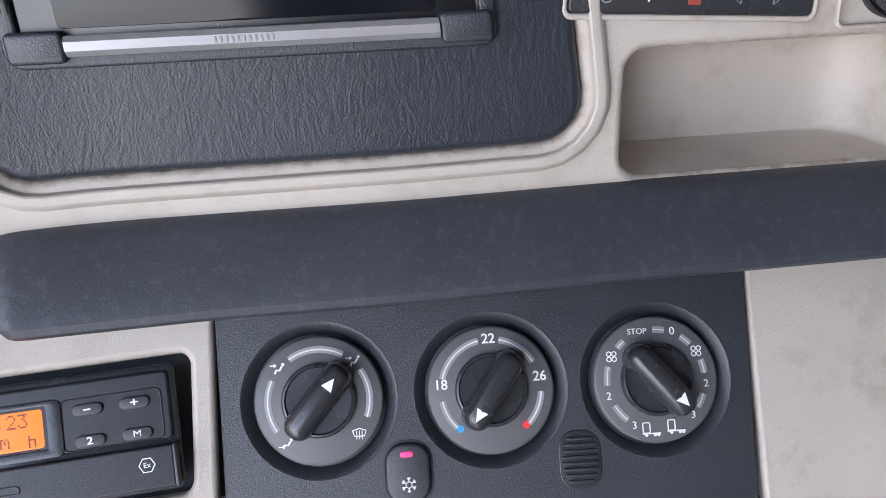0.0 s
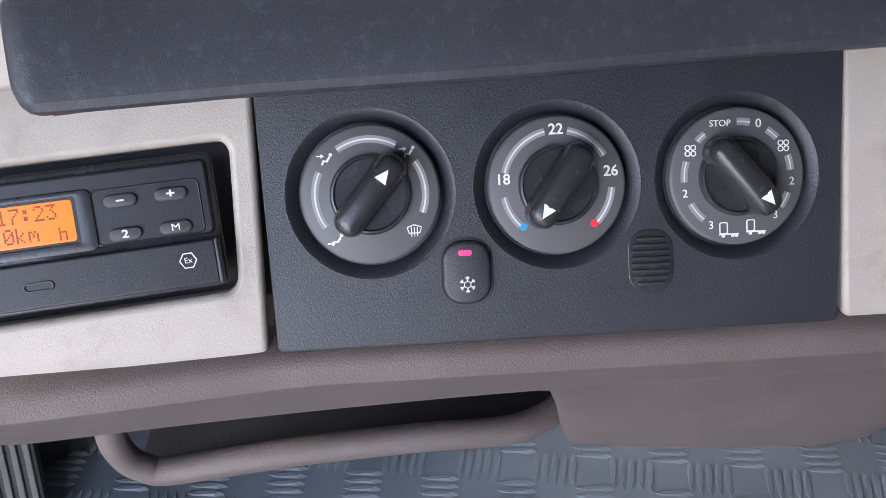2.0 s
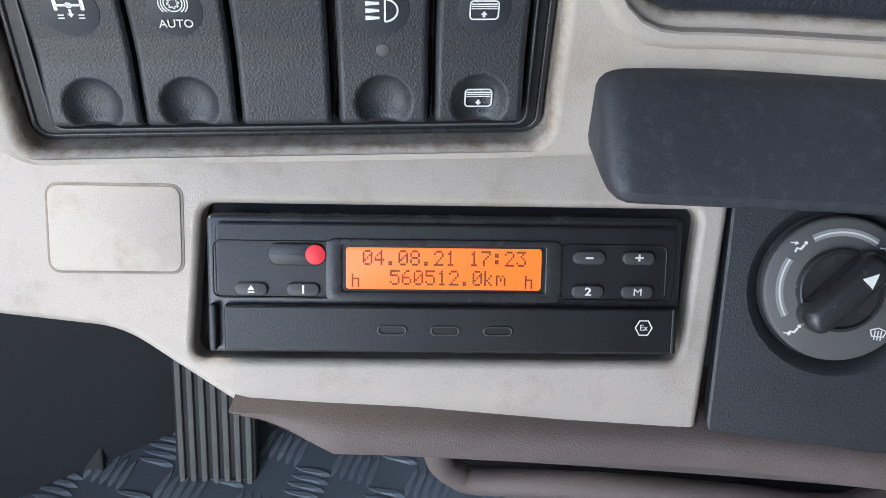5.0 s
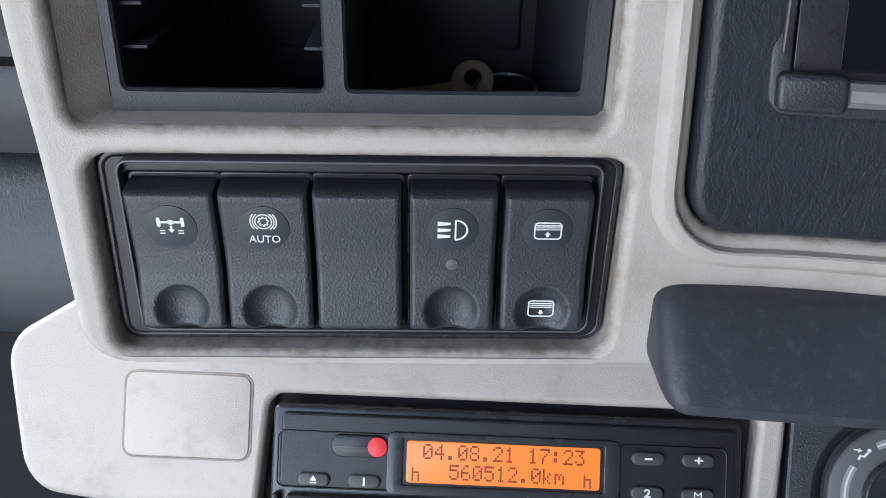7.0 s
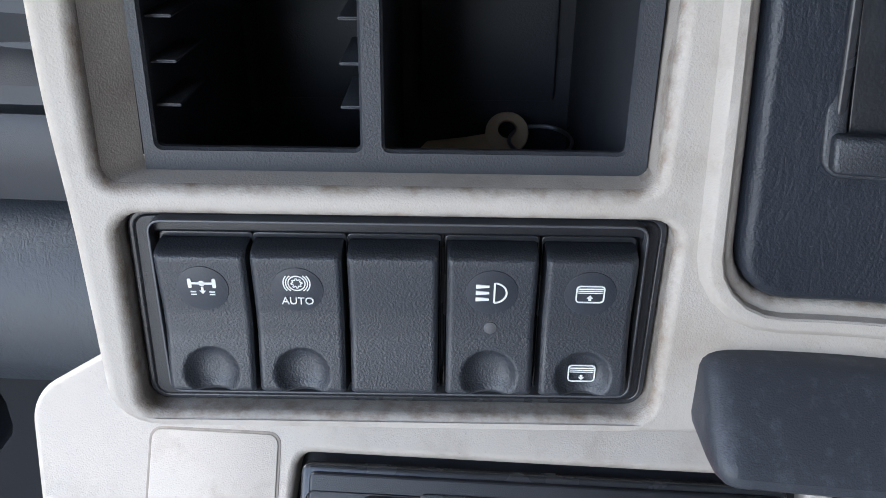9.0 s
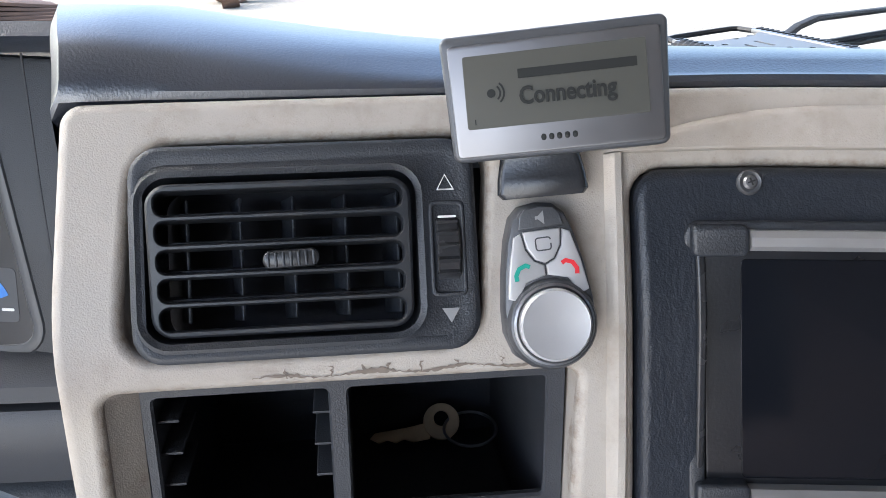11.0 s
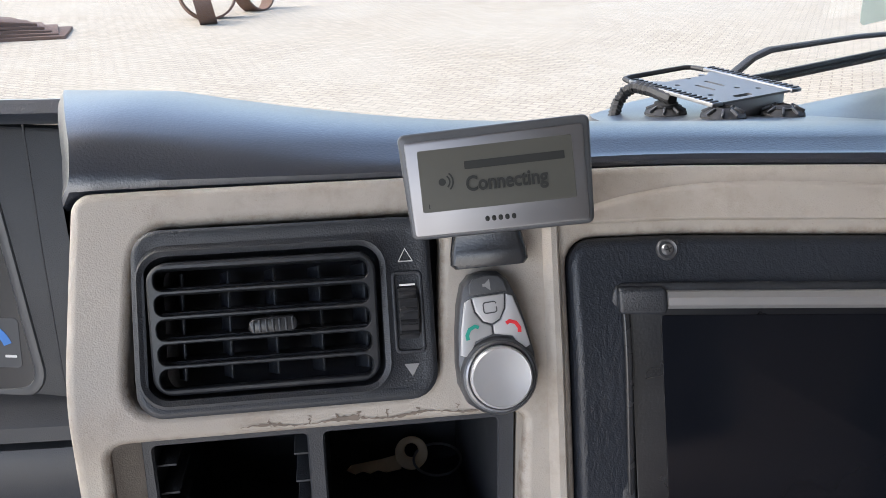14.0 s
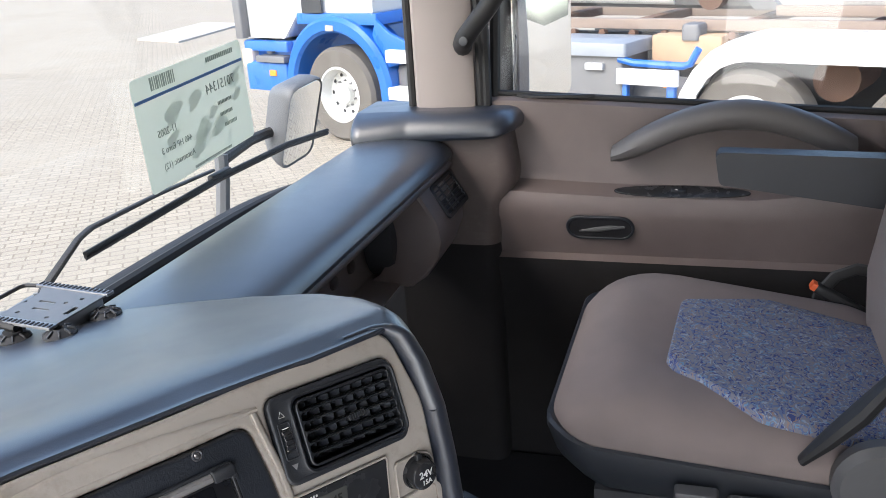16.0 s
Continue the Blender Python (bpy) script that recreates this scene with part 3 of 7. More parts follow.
# ---- air vents ----
VENTBLACK = mat("black_vent_plastic", (0.015, 0.017, 0.021), 0.33, 0, 0.2, 40, 0.1, 2000, (0.07, 0.06, 0.05), 0.3, (60, 60, 120))
DUSTY = mat("dusty_black_plastic", (0.026, 0.027, 0.030), 0.42, 0, 0.2, 40, 0.5, 1250, (0.13, 0.10, 0.075), 0.6, (70, 70, 260))


PALEFIN = mat("grey_vent_fin", (0.060, 0.060, 0.063), 0.5, 0, 0.1, 60, 0.1, 900)


def air_vent(m, w, h, gx, gw, gh, wheel_x, tilt, label, fins, light_fins, brow=0.0):
    t = thing("air_vent", m, label, "air vent")
    outer, inner = rr(w, h + brow, 0.010, 6, 0, brow / 2), rr(gw + 0.004, gh + 0.004, 0.008, 6, gx)
    bm = bmesh.new()
    loops = []
    for d, z in ((0, -0.012), (0, 0.0022), (0.0008, 0.0032), (0.0020, 0.0036), (0.0045, 0.0030)):
        loops.append([(x, y, z) for x, y in inset(outer, d)])
    loops.append([(x, y, 0.0028) for x, y in inset(inner, -0.004)])
    for d, z in ((-0.002, 0.0040), (0.0, 0.0030), (0.0006, -0.002), (0.001, -0.03)):
        loops.append([(x, y, z) for x, y in inset(inner, d)])
    loft(bm, loops)
    part("housing", bm, BLACK, t)
    bm = bmesh.new()
    patch([(gx - gw / 2 - 0.004, -gh / 2 - 0.004), (gx + gw / 2 + 0.004, -gh / 2 - 0.004), (gx + gw / 2 + 0.004, gh / 2 + 0.004), (gx - gw / 2 - 0.004, gh / 2 + 0.004)], 0.0003, -0.031, bm)
    part("duct", bm, DEEP, t)
    # the tilting grille: a rim and cross blades
    step = (gh - 0.003) / fins
    outline = rr(gw, gh, 0.007, 6)
    slots = [rr(gw - 0.0056, step - 0.0019, (step - 0.0019) * 0.40, 6, 0, -gh / 2 + 0.0015 + (k + 0.5) * step) for k in range(fins)]
    bm = bmesh.new()
    edges = []
    for lp in [inset(outline, 0.0008)] + [inset(sl, -0.0006) for sl in slots]:
        vs = [bm.verts.new((x, y, 0.0048)) for x, y in lp]
        edges += [bm.edges.new((vs[i], vs[(i + 1) % len(vs)])) for i in range(len(vs))]
    bmesh.ops.triangle_fill(bm, use_beauty=True, edges=edges)
    loft(bm, [[(x, y, 0.0048) for x, y in inset(outline, 0.0008)], [(x, y, 0.0042) for x, y in outline], [(x, y, -0.006) for x, y in outline]])
    for sl in slots:
        loft(bm, [[(x, y, 0.0048) for x, y in inset(sl, -0.0006)], [(x, y, 0.0044) for x, y in inset(sl, -0.0002)], [(x, y, 0.0036) for x, y in sl], [(x, y - 0.0012, -0.004) for x, y in sl]])
    bmesh.ops.remove_doubles(bm, verts=bm.verts, dist=0.00003)
    g = part("grille", bm, VENTBLACK, t, "tilting black grille with rounded slots", m=pose(gx, 0, 0.0005, tilt, 0, 0))
    for k in range(1, fins):
        y = -gh / 2 + 0.0015 + k * step
        bm = bmesh.new()
        loft(bm, [[(x, y + dy, z) for dy, z in ((0.0011, 0.0), (0.0004, -0.014), (-0.0022, -0.014), (-0.0011, 0.0))] for x in (-gw / 2 + 0.002, gw / 2 - 0.002)], True, True)
        part("blade", bm, DUSTY, g)
    for k in range(light_fins):
        x = -gw / 2 + 0.006 + k * (gw - 0.014) / (light_fins - 1)
        part("vertical_fin", box(0.0012, gh - 0.008, 0.014, 0.0004, (0, 0, 0)), BLACK if light_fins < 6 else PALEFIN, t, m=pose(gx + x, 0, -0.019, 0, 18 if light_fins < 6 else 40, 0))
    kn = part("slider", slab(rr(0.0175, 0.0056, 0.0026, 4), 0.006, 0.0012), SMOOTH_BLACK, t, "ribbed slider", m=pose(gx + 0.003, -0.0005, 0.0028, tilt, 0, 2))
    for k in range(7):
        part("rib", box(0.0008, 0.0046, 0.0008, 0.0002, ((k - 3) * 0.0023, 0, 0.0056)), BLACK, kn)
    # thumb wheel
    part("wheel_slot", frame_ring(rr(0.0115, 0.0305, 0.002, 3, wheel_x), rr(0.0088, 0.0278, 0.0012, 3, wheel_x), 0.0038, 0.0005, 0.012), BLACK, t)
    part("slot_floor", patch(rr(0.0090, 0.028, 0.001, 3, wheel_x), 0.0002, -0.0002), DEEP, t)
    n = 11
    bm = bmesh.new()
    loops = []
    for a in range(-58, 59, 4):
        loops.append([(wheel_x + sx * 0.0037, 0.0155 * math.sin(radians(a)), -0.0085 + (0.0148 + (0.0013 if (a // 4) % 4 == 0 else 0.0)) * math.cos(radians(a)) + dz) for sx, dz in ((-1, -0.0007), (-0.85, 0), (0.85, 0), (1, -0.0007))])
    loft(bm, loops, closed=False)
    part("thumb_wheel", bm, SMOOTH_BLACK, t)
    part("wheel_mark", patch(rr(0.0058, 0.0007, 0.0002, 2, wheel_x, 0.0100), 0.0005, 0.0040), WHITE, t)
    tri = [(wheel_x - 0.0026, 0.0188), (wheel_x + 0.0026, 0.0188), (wheel_x, 0.0235)]
    bm = strip(tri + tri[:2], 0.0005, 0.0003, 0.0032)
    part("open_mark", bm, WHITE, t)
    part("shut_mark", patch([(wheel_x - 0.0028, -0.0190), (wheel_x, -0.0236), (wheel_x + 0.0028, -0.0190)][::1], 0.0003, 0.0032), LIGHTGREY, t)
    return t


air_vent(frame_at(upper, -0.2265, 1.2295, 0.0), 0.108, 0.064, -0.0075, 0.081, 0.0475, 0.0445, 8, "black plastic air vent with tilting dusty blades and thumb wheel", 5, 5, 0.0035)
air_vent(frame_at(upper, 0.1555, 1.2252, 0.0, 0.02) @ pose(0, 0, 0, 0, 0, -3), 0.1200, 0.0715, 0.0095, 0.093, 0.0550, -0.0500, 0, "black plastic air vent with crossed blades beside the heater timer", 6, 8)

# ---- storage tray with a key ----
m = frame_at(upper, -0.2098, 1.156, -0.013)
bm = bmesh.new()
loft(bm, [[on(upper, x, z, l_) for x, z in lp] for lp, l_ in ((chart_rect(-0.289, 1.1260, -0.1385, 1.1890, 0.005), -0.0036), (chart_rect(-0.2885, 1.1262, -0.1386, 1.1888, 0.0045), -0.005), (chart_rect(-0.2810, 1.1265, -0.1388, 1.1885, 0.003), -0.0150))])
part("tray_recess", bm, SILVER, fascia, "sloping silver wall round the tray")
tray = thing("storage_tray", m, "black plastic two-compartment storage tray with card ribs", "storage tray")
W, Hh = 0.1435, 0.066
TRAYBLACK = mat("black_tray_plastic", (0.034, 0.037, 0.044), 0.5, 0, 0.2, 40, 0.35, 1500)
bm = bmesh.new()
edges = []
outs = [rr(W, Hh, 0.003, 4), rr(0.0595, 0.0490, 0.0025, 4, -0.0390, 0.0015), rr(0.0700, 0.0490, 0.0025, 4, 0.0310, 0.0015)]
for lp in outs:
    vs = [bm.verts.new((x, y, 0.0)) for x, y in lp]
    edges += [bm.edges.new((vs[i], vs[(i + 1) % len(vs)])) for i in range(len(vs))]
bmesh.ops.triangle_fill(bm, use_beauty=True, edges=edges)
for lp in outs[1:]:
    cy = 0.0015
    deep = [(x, y if y > cy else y - 0.040) for x, y in lp]
    loft(bm, [[(x, y, 0.0) for x, y in lp], [(x, y, -0.0012) for x, y in inset(lp, 0.0008)], [(x, y, -0.0035) for x, y in inset(lp, 0.0006)],
              [(x * 1.004, y, -0.0065) for x, y in deep], [(x * 0.985, y, -0.118) for x, y in deep]], cap1=True)
loft(bm, [[(x, y, 0) for x, y in outs[0]], [(x, y, -0.006) for x, y in outs[0]]])
bmesh.ops.remove_doubles(bm, verts=bm.verts, dist=0.00004)
part("tray_body", bm, TRAYBLACK, tray)
for k in range(3):
    y = 0.0135 - k * 0.0125
    part("card_rib", box(0.0075, 0.0011, 0.028, 0.0004, (-0.0650, y, -0.034)), TRAYBLACK, tray)
    part("card_rib", box(0.0065, 0.0011, 0.034, 0.0004, (-0.0127, y, -0.040)), TRAYBLACK, tray)
for x, w_ in ((0.0310, 0.054), (-0.0390, 0.044)):
    part("back_plate", slab(rr(w_, 0.042, 0.002, 3), 0.003, 0.0008, 0, 2, True), TRAYBLACK, tray, "raised plate on the back wall", m=pose(x, -0.0180, -0.1165))

key = thing("key", pose(-0.1945, 0.378, 1.0975, 52, 0, 8) @ pose(0, -0.0085, 0), "worn brass key on a split ring lying in the tray", "key")
KEYMETAL = mat("worn_brass", (0.62, 0.47, 0.30), 0.42, 0.25, 0.25, 120, 0.2, 600)
part("bow", frame_ring(arc(0.0088, 0, 345, 23, (0, 0.0085)), arc(0.0036, 0, 345, 23, (0.0, 0.0100)), 0.0022, 0.0005, 0.0), KEYMETAL, key)
blade = [(-0.0345, 0.0010), (-0.0300, -0.0012), (-0.026, 0.0002), (-0.022, -0.0012), (-0.018, 0.0004), (-0.0135, -0.0010), (-0.0055, 0.0005), (-0.0055, 0.0085), (-0.010, 0.0075), (-0.016, 0.0062), (-0.032, 0.0038)]
part("blade", slab(blade, 0.0020, 0.0003), KEYMETAL, key)
bm = bmesh.new()
for q, zz in ((0, 0.0), (1, 0.0016)):
    tube([(0.0135 + 0.0125 * math.cos(a), 0.0045 + 0.0085 * math.sin(a), 0.0045 + zz - 0.0075 * math.sin(a)) for a in [2 * math.pi * k / 28 for k in range(29)]], 0.0007, 6, bm, False)
part("split_ring", bm, STEEL, key, "shiny steel split ring")

# ---- rocker switches ----


DISC = mat("smooth_disc", (0.024, 0.028, 0.036), 0.45, 0, 0.15, 60, 0.1, 2000)


def rocker(m, marks, dip, label, dot=False):
    t = thing("rocker_switch", m, label, "rocker switch", "row of dashboard switches")
    w, h = 0.0262, 0.0510
    bm = bmesh.new()
    prof = [(-0.5, -0.016), (-0.5, -0.0040), (-0.475, 0.0000), (-0.435, 0.0046), (-0.418, 0.0057), (-0.395, 0.0061), (-0.25, 0.0052), (-0.05, 0.0035), (0.1, 0.0034), (0.44, 0.0052), (0.462, 0.0052), (0.476, 0.0047), (0.488, 0.0034), (0.5, 0.0008), (0.5, -0.016)]
    nx, ny = 40, 110
    for k in range(1):
        g = []
        for j in range(ny + 1):
            v = -0.5 + j / ny
            zz = interp(v, [p[0] for p in prof[1:-1]], [p[1] for p in prof[1:-1]])
            row = []
            for i in range(nx + 1):
                u = -0.5 + i / nx
                x, y, z = u * w, v * h, zz
                e = min(0.5 - abs(u), 1) * w
                if e < 0.0014:
                    z -= 0.0012 * (1 - e / 0.0014) ** 2
                if dip:
                    r = math.hypot(x, y + 0.0152) / 0.0078
                    if r < 1.12:
                        z -= 0.0030 * max(0.0, 1 - r ** 3) + 0.0010 * min(1.0, max(0.0, (1.12 - r) / 0.14))
                row.append((x, y, z))
            g.append([(row[0][0], row[0][1], -0.016)] + row + [(row[-1][0], row[-1][1], -0.016)])
        g.insert(0, [(x, y, -0.016) for x, y, z in g[0]])
        g.append([(x, y, -0.016) for x, y, z in g[-1]])
        loft(bm, g, closed=False)
    rk = part("rocker", bm, BLACK, t)
    part("collar", frame_ring(rr(w + 0.0018, h + 0.004, 0.0015, 3), rr(w + 0.0004, h + 0.0004, 0.001, 3), 0.001, 0.0003, 0.01, z0=-0.006), SMOOTH_BLACK, t)
    if marks:
        part("icon_disc", slab(rr(0.0152, 0.0152, 0.0076, 8), 0.0003, 0.0001), DISC, t, m=pose(0, 0.0135, 0.00418, 5.9, 0, 0))
        for my, build in marks:
            mk = bmesh.new()
            build(mk)
            part("icon", mk, WHITE, t, "white printed symbol", m=pose(0, my, 0.0045 if my > 0 else 0.0026, 5.9 if my > 0 else 0, 0, 0) @ Matrix.Diagonal((1.18, 1.18, 1, 1)))
    if dot:
        part("lamp_window", slab(rr(0.004, 0.004, 0.002, 5), 0.0004, 0.0002), GREY, t, m=pose(0, 0.0010, 0.0033))
    return t


def icon_axle(b):
    for x in (-0.0030, 0.0030):
        patch(rr(0.0009, 0.0027, 0.0003, 2, x, 0.0012), 0.0003, 0, b)
    strip([(-0.003, 0.0012), (0.003, 0.0012)], 0.0006, 0.0003, 0, b)
    patch(rr(0.0016, 0.0014, 0.0006, 3, 0, 0.0012), 0.0003, 0, b)
    patch([(-0.0008, -0.0010), (0.0, -0.0019), (0.0008, -0.0010)], 0.0003, 0, b)
    strip([(0, 0.0002), (0, -0.0011)], 0.0006, 0.0003, 0, b)
    for x in (-0.0023, 0.0023):
        for y in (-0.0013, -0.0021):
            strip([(x - 0.0007, y), (x + 0.0007, y)], 0.00032, 0.0003, 0, b)


def icon_auto(b):
    cy = 0.0016
    strip(arc(0.0021, 0, 360, 24, (0, cy)), 0.00028, 0.0003, 0, b)
    teeth = [((0.00095 if (k // 2) % 2 else 0.00140) * math.cos(2 * math.pi * k / 32), cy + (0.00095 if (k // 2) % 2 else 0.00140) * math.sin(2 * math.pi * k / 32)) for k in range(33)]
    strip(teeth, 0.00024, 0.0003, 0, b)
    for a in (0, 180):
        strip(arc(0.0027, a - 55, a + 55, 12, (0, cy)), 0.00028, 0.0003, 0, b)
        strip(arc(0.0033, a - 42, a + 42, 12, (0, cy)), 0.00028, 0.0003, 0, b)


def icon_lamp(b):
    strip([(0.0006, -0.0029), (0.0006, 0.0029)] + [(0.0006 + 0.0030 * math.cos(radians(a)), 0.0029 * math.sin(radians(a))) for a in range(80, -81, -10)] + [(0.0006, -0.0029)], 0.00045, 0.0003, 0, b)
    for y in (-0.0019, 0.0, 0.0019):
        patch([(-0.0040, y + 0.0006), (-0.0040, y - 0.0006), (-0.0007, y - 0.0003), (-0.0007, y + 0.0003)][::1], 0.0003, 0, b)


def icon_blind(up):
    def build(b):
        lp = rr(0.0068, 0.0048, 0.0009, 4)
        strip(lp + lp[:1], 0.00034, 0.0003, 0, b)
        for y in (0.0016, 0.0010, 0.0004):
            strip([(-0.0031, y), (0.0031, y)], 0.00024 + 0.00012 * (y > 0.0012), 0.0003, 0, b)
        s_ = 1 if up else -1
        patch([(-0.0008, -0.0012), (0.0008, -0.0012), (0.0, -0.0012 + 0.0009 * s_)][:: 1 if up else -1], 0.0003, 0, b)
        patch(rr(0.0007, 0.0007, 0.0001, 2, 0, -0.0012 - 0.0003 * s_), 0.0003, 0, b)
    return build


SW_X = (-0.2640, -0.2370, -0.2097, -0.1815, -0.1535)
SW = ((((0.0140, icon_axle),), True, "black rocker switch with white axle symbol"), (((0.0140, icon_auto),), True, "black rocker switch with white retarder symbol"),
      ((), False, "blank black switch cover"), (((0.0135, icon_lamp),), True, "black rocker switch with white headlamp symbol"),
      (((0.0135, icon_blind(True)), (-0.0152, icon_blind(False))), True, "black rocker switch with two white blind symbols"))
for i, (marks, dip, label) in enumerate(SW):
    t = rocker(frame_at(upper, SW_X[i], 1.0815, -0.0030), marks, dip, label, i == 3)
    if i == 1:
        lettering("AUTO", 0.0034, t, WHITE, 0, 0.0097, 0.0044, "white printed word", sx=1.0)
edge_line = rr(0.1450, 0.0600, 0.004, 4)
part("frame_line", frame_ring(edge_line, inset(edge_line, 0.0008), 0.006, 0.0003, 0.004, z0=-0.0095), GUN, fascia, "thin grey frame round the switches", m=frame_at(upper, -0.2085, 1.0845, 0.0, 0.04))
liner = chart_rect(-0.2862, 1.0493, -0.1318, 1.1162, 0.006)
part("recess_liner", plate(upper, liner, [(inset(liner, 0.0022), 0.014)], lift=-0.0075, rim=0.0008), SMOOTH_BLACK, fascia, "black liner inside the switch recess")
# ring added to fill the gap; its black gives the shadow round the switches
hug = chart_rect(-0.2790, 1.0540, -0.1385, 1.1090, 0.002)
part("switch_gap_shade", plate(upper, inset(liner, 0.0020), [(hug, 0.008)], lift=-0.0072, rim=0.0008), TACHO, fascia, "added black ring in the gap round the switches, dark like its shadow")
sw_floor = part("switch_floor", plate(upper, chart_rect(-0.289, 1.046, -0.129, 1.120, 0.003), [], rim=0.001, lift=-0.012), SMOOTH_BLACK, fascia, "black mounting frame behind the switches")

# ---- padded panel with the screen ----
m0 = frame_at(upper, -0.0125, 1.172, 0.0, 0.06)
panel = part("padded_panel", plate(upper, inset(LEATHER_OUT, 0.0006), [(rpoly([(-0.0930, 1.1385), (0.0600, 1.1385), (0.0530, 1.2300), (-0.1000, 1.2300)], 0.004, 5), 0.02)], rim=0.004, lift=0.0024), LEATHER, None,
             "black wrinkled leatherette panel held by two screws", category="padded panel")
opening = rpoly([(-0.0930, 1.1385), (0.0600, 1.1385), (0.0530, 1.2300), (-0.1000, 1.2300)], 0.004, 5)
part("opening_edge", plate(upper, inset(opening, -0.0030), [(inset(opening, 0.0002), 0.015)], lift=0.0031, rim=0.0012, edge=0.002), SMOOTH_BLACK, panel, "smooth black edge of the opening")
for x in (-0.0855, 0.034):
    t = thing("screw", frame_at(upper, x, 1.2450, 0.0036), "steel cross-head screw in a cup washer", "screw", "screws of the padded panel")
    part("washer", turned([(0.0042, -0.001), (0.0042, 0.0004), (0.0036, 0.0012), (0.0028, 0.0006), (0.0, 0.0004)], 24), GUN, t)
    h = part("head", turned([(0.0024, 0.0), (0.0024, 0.0010), (0.0018, 0.0017), (0.0, 0.0020)], 24), STEEL, t)
    for a in (20, 110):
        part("slot", patch(rr(0.0026, 0.0005, 0.0001, 2), 0.0002, 0.0019), DEEP, h, m=pose(0, 0, 0, 0, 0, a))

# the radio with its folding screen
ma, mb = on(upper, -0.0200, 1.133), on(upper, -0.0200, 1.235)
v = (mb - ma).normalized()
u = Vector((1.0, 0.06, 0)).normalized()
n = u.cross(v).normalized()
v = n.cross(u)
c = (ma + mb) / 2 + n * 0.004
m = Matrix(((u.x, v.x, n.x, c.x), (u.y, v.y, n.y, c.y), (u.z, v.z, n.z, c.z), (0, 0, 0, 1)))
radio = thing("navigation_radio", m, "black in-dash navigation radio with switched-off screen and silver trims", "car radio")
RW, RH = 0.1655, 0.1035
part("body", frame_ring(rr(RW, RH, 0.006, 5), rr(RW - 0.012, RH - 0.010, 0.003, 5), 0.003, 0.0012, 0.02), BLACK, radio)
part("mask", slab(rr(RW - 0.013, RH - 0.011, 0.003, 4), 0.0012, 0.0006), mat("satin_black_mask", (0.007, 0.008, 0.011), 0.30, 0, 0.1, 40, 0.1, 900), radio)
part("screen", slab(rr(0.126, 0.078, 0.002, 4, -0.001, 0.000), 0.0004, 0.0002, 0.0012), SCREEN, radio, "dark glossy screen")
for s, y in ((1, RH / 2 - 0.0060), (-1, -RH / 2 + 0.0070)):
    bm = bmesh.new()
    half = [(-0.0036, 0.001), (-0.0032, 0.0052), (-0.0014, 0.0072), (0.0016, 0.0072), (0.0034, 0.0052), (0.0036, 0.001)]
    loft(bm, [[(x, y + a, b_) for a, b_ in half] for x in (-0.0620, -0.0615, 0.0615, 0.0620)], True, True, True)
    part("trim_bar", bm, mat("dull_silver_trim", (0.30, 0.295, 0.295), 0.4, 0.4, 0.06, 80, 0.05, 1500), radio, "silver trim bar")
    for x in (-0.0715, 0.0715):
        part("hinge", slab(rr(0.0185, 0.0105, 0.002, 3, x, y), 0.0066, 0.0015), BLACK, radio)
for k in range(11):
    part("logo_bar", box(0.0011, 0.0022, 0.0003, 0.0001, (-0.004 + (k - 5) * 0.0019, -RH / 2 + 0.0070, 0.0072)), LIGHTGREY, radio)

lean = Matrix(((1, -0.080, 0, 0), (0, 1, 0, 0), (0, 0, 1, 0), (0, 0, 0, 1)))
for ob in radio.children:
    ob.data.transform(lean)

# ---- hand rest bar ----
bm = bmesh.new()
sec = [(-0.0190, -0.03), (-0.0190, 0.0235), (-0.0182, 0.0268), (-0.0160, 0.0288), (-0.0130, 0.0290), (-0.0095, 0.0268), (0.0010, 0.0172), (0.0085, 0.0096), (0.0110, 0.0066), (0.0122, 0.0040), (0.0125, 0.0010), (0.0125, -0.03)]
rows = []
for k in range(34):
    x = -0.1185 + (0.30 + 0.1185) * k / 33
    x = {1: -0.1178, 2: -0.1163, 3: -0.1140, 4: -0.1110, 5: -0.1070}.get(k, x)
    sc = {0: 0.55, 1: 0.74, 2: 0.87, 3: 0.95, 4: 0.99}.get(k, 1.0)
    mm = frame_at(upper, x, 1.0635, 0.0)
    rows.append([mm @ Vector((0, a * sc, b_ * (sc if b_ > 0 else 1))) for a, b_ in sec])
loft(bm, rows, True, True, False)
REST = mat("matt_black_bar", (0.030, 0.034, 0.043), 0.5, 0, 0.15, 30, 0.3, 1800, (0.10, 0.11, 0.125), 0.5, (260, 260, 120))
part("hand_rest", bm, REST, None, "matt black padded hand rest bar across the dashboard", category="hand rest")

# underside blacker than the bar: shade beneath it put into the colour
under = bmesh.new()
loft(under, [[frame_at(upper, x, 1.0635, 0.0) @ Vector((0, a_, b_)) for a_, b_ in ((-0.0186, 0.0255), (-0.0200, 0.0235), (-0.0205, 0.0100), (-0.0205, -0.02))] for x in [-0.108 + 0.40 * k / 20 for k in range(21)]], closed=False)
part("underside", under, TACHO, bpy.data.objects["hand_rest"], "strip under the bar, blackened like the shade there")

# cracked and lifted paint below the left vent
rng = random.Random(12)
CRACK = mat("bare_grey_plastic", (0.19, 0.155, 0.125), 0.6, 0, 0.3, 300)
bm = bmesh.new()
loops = []
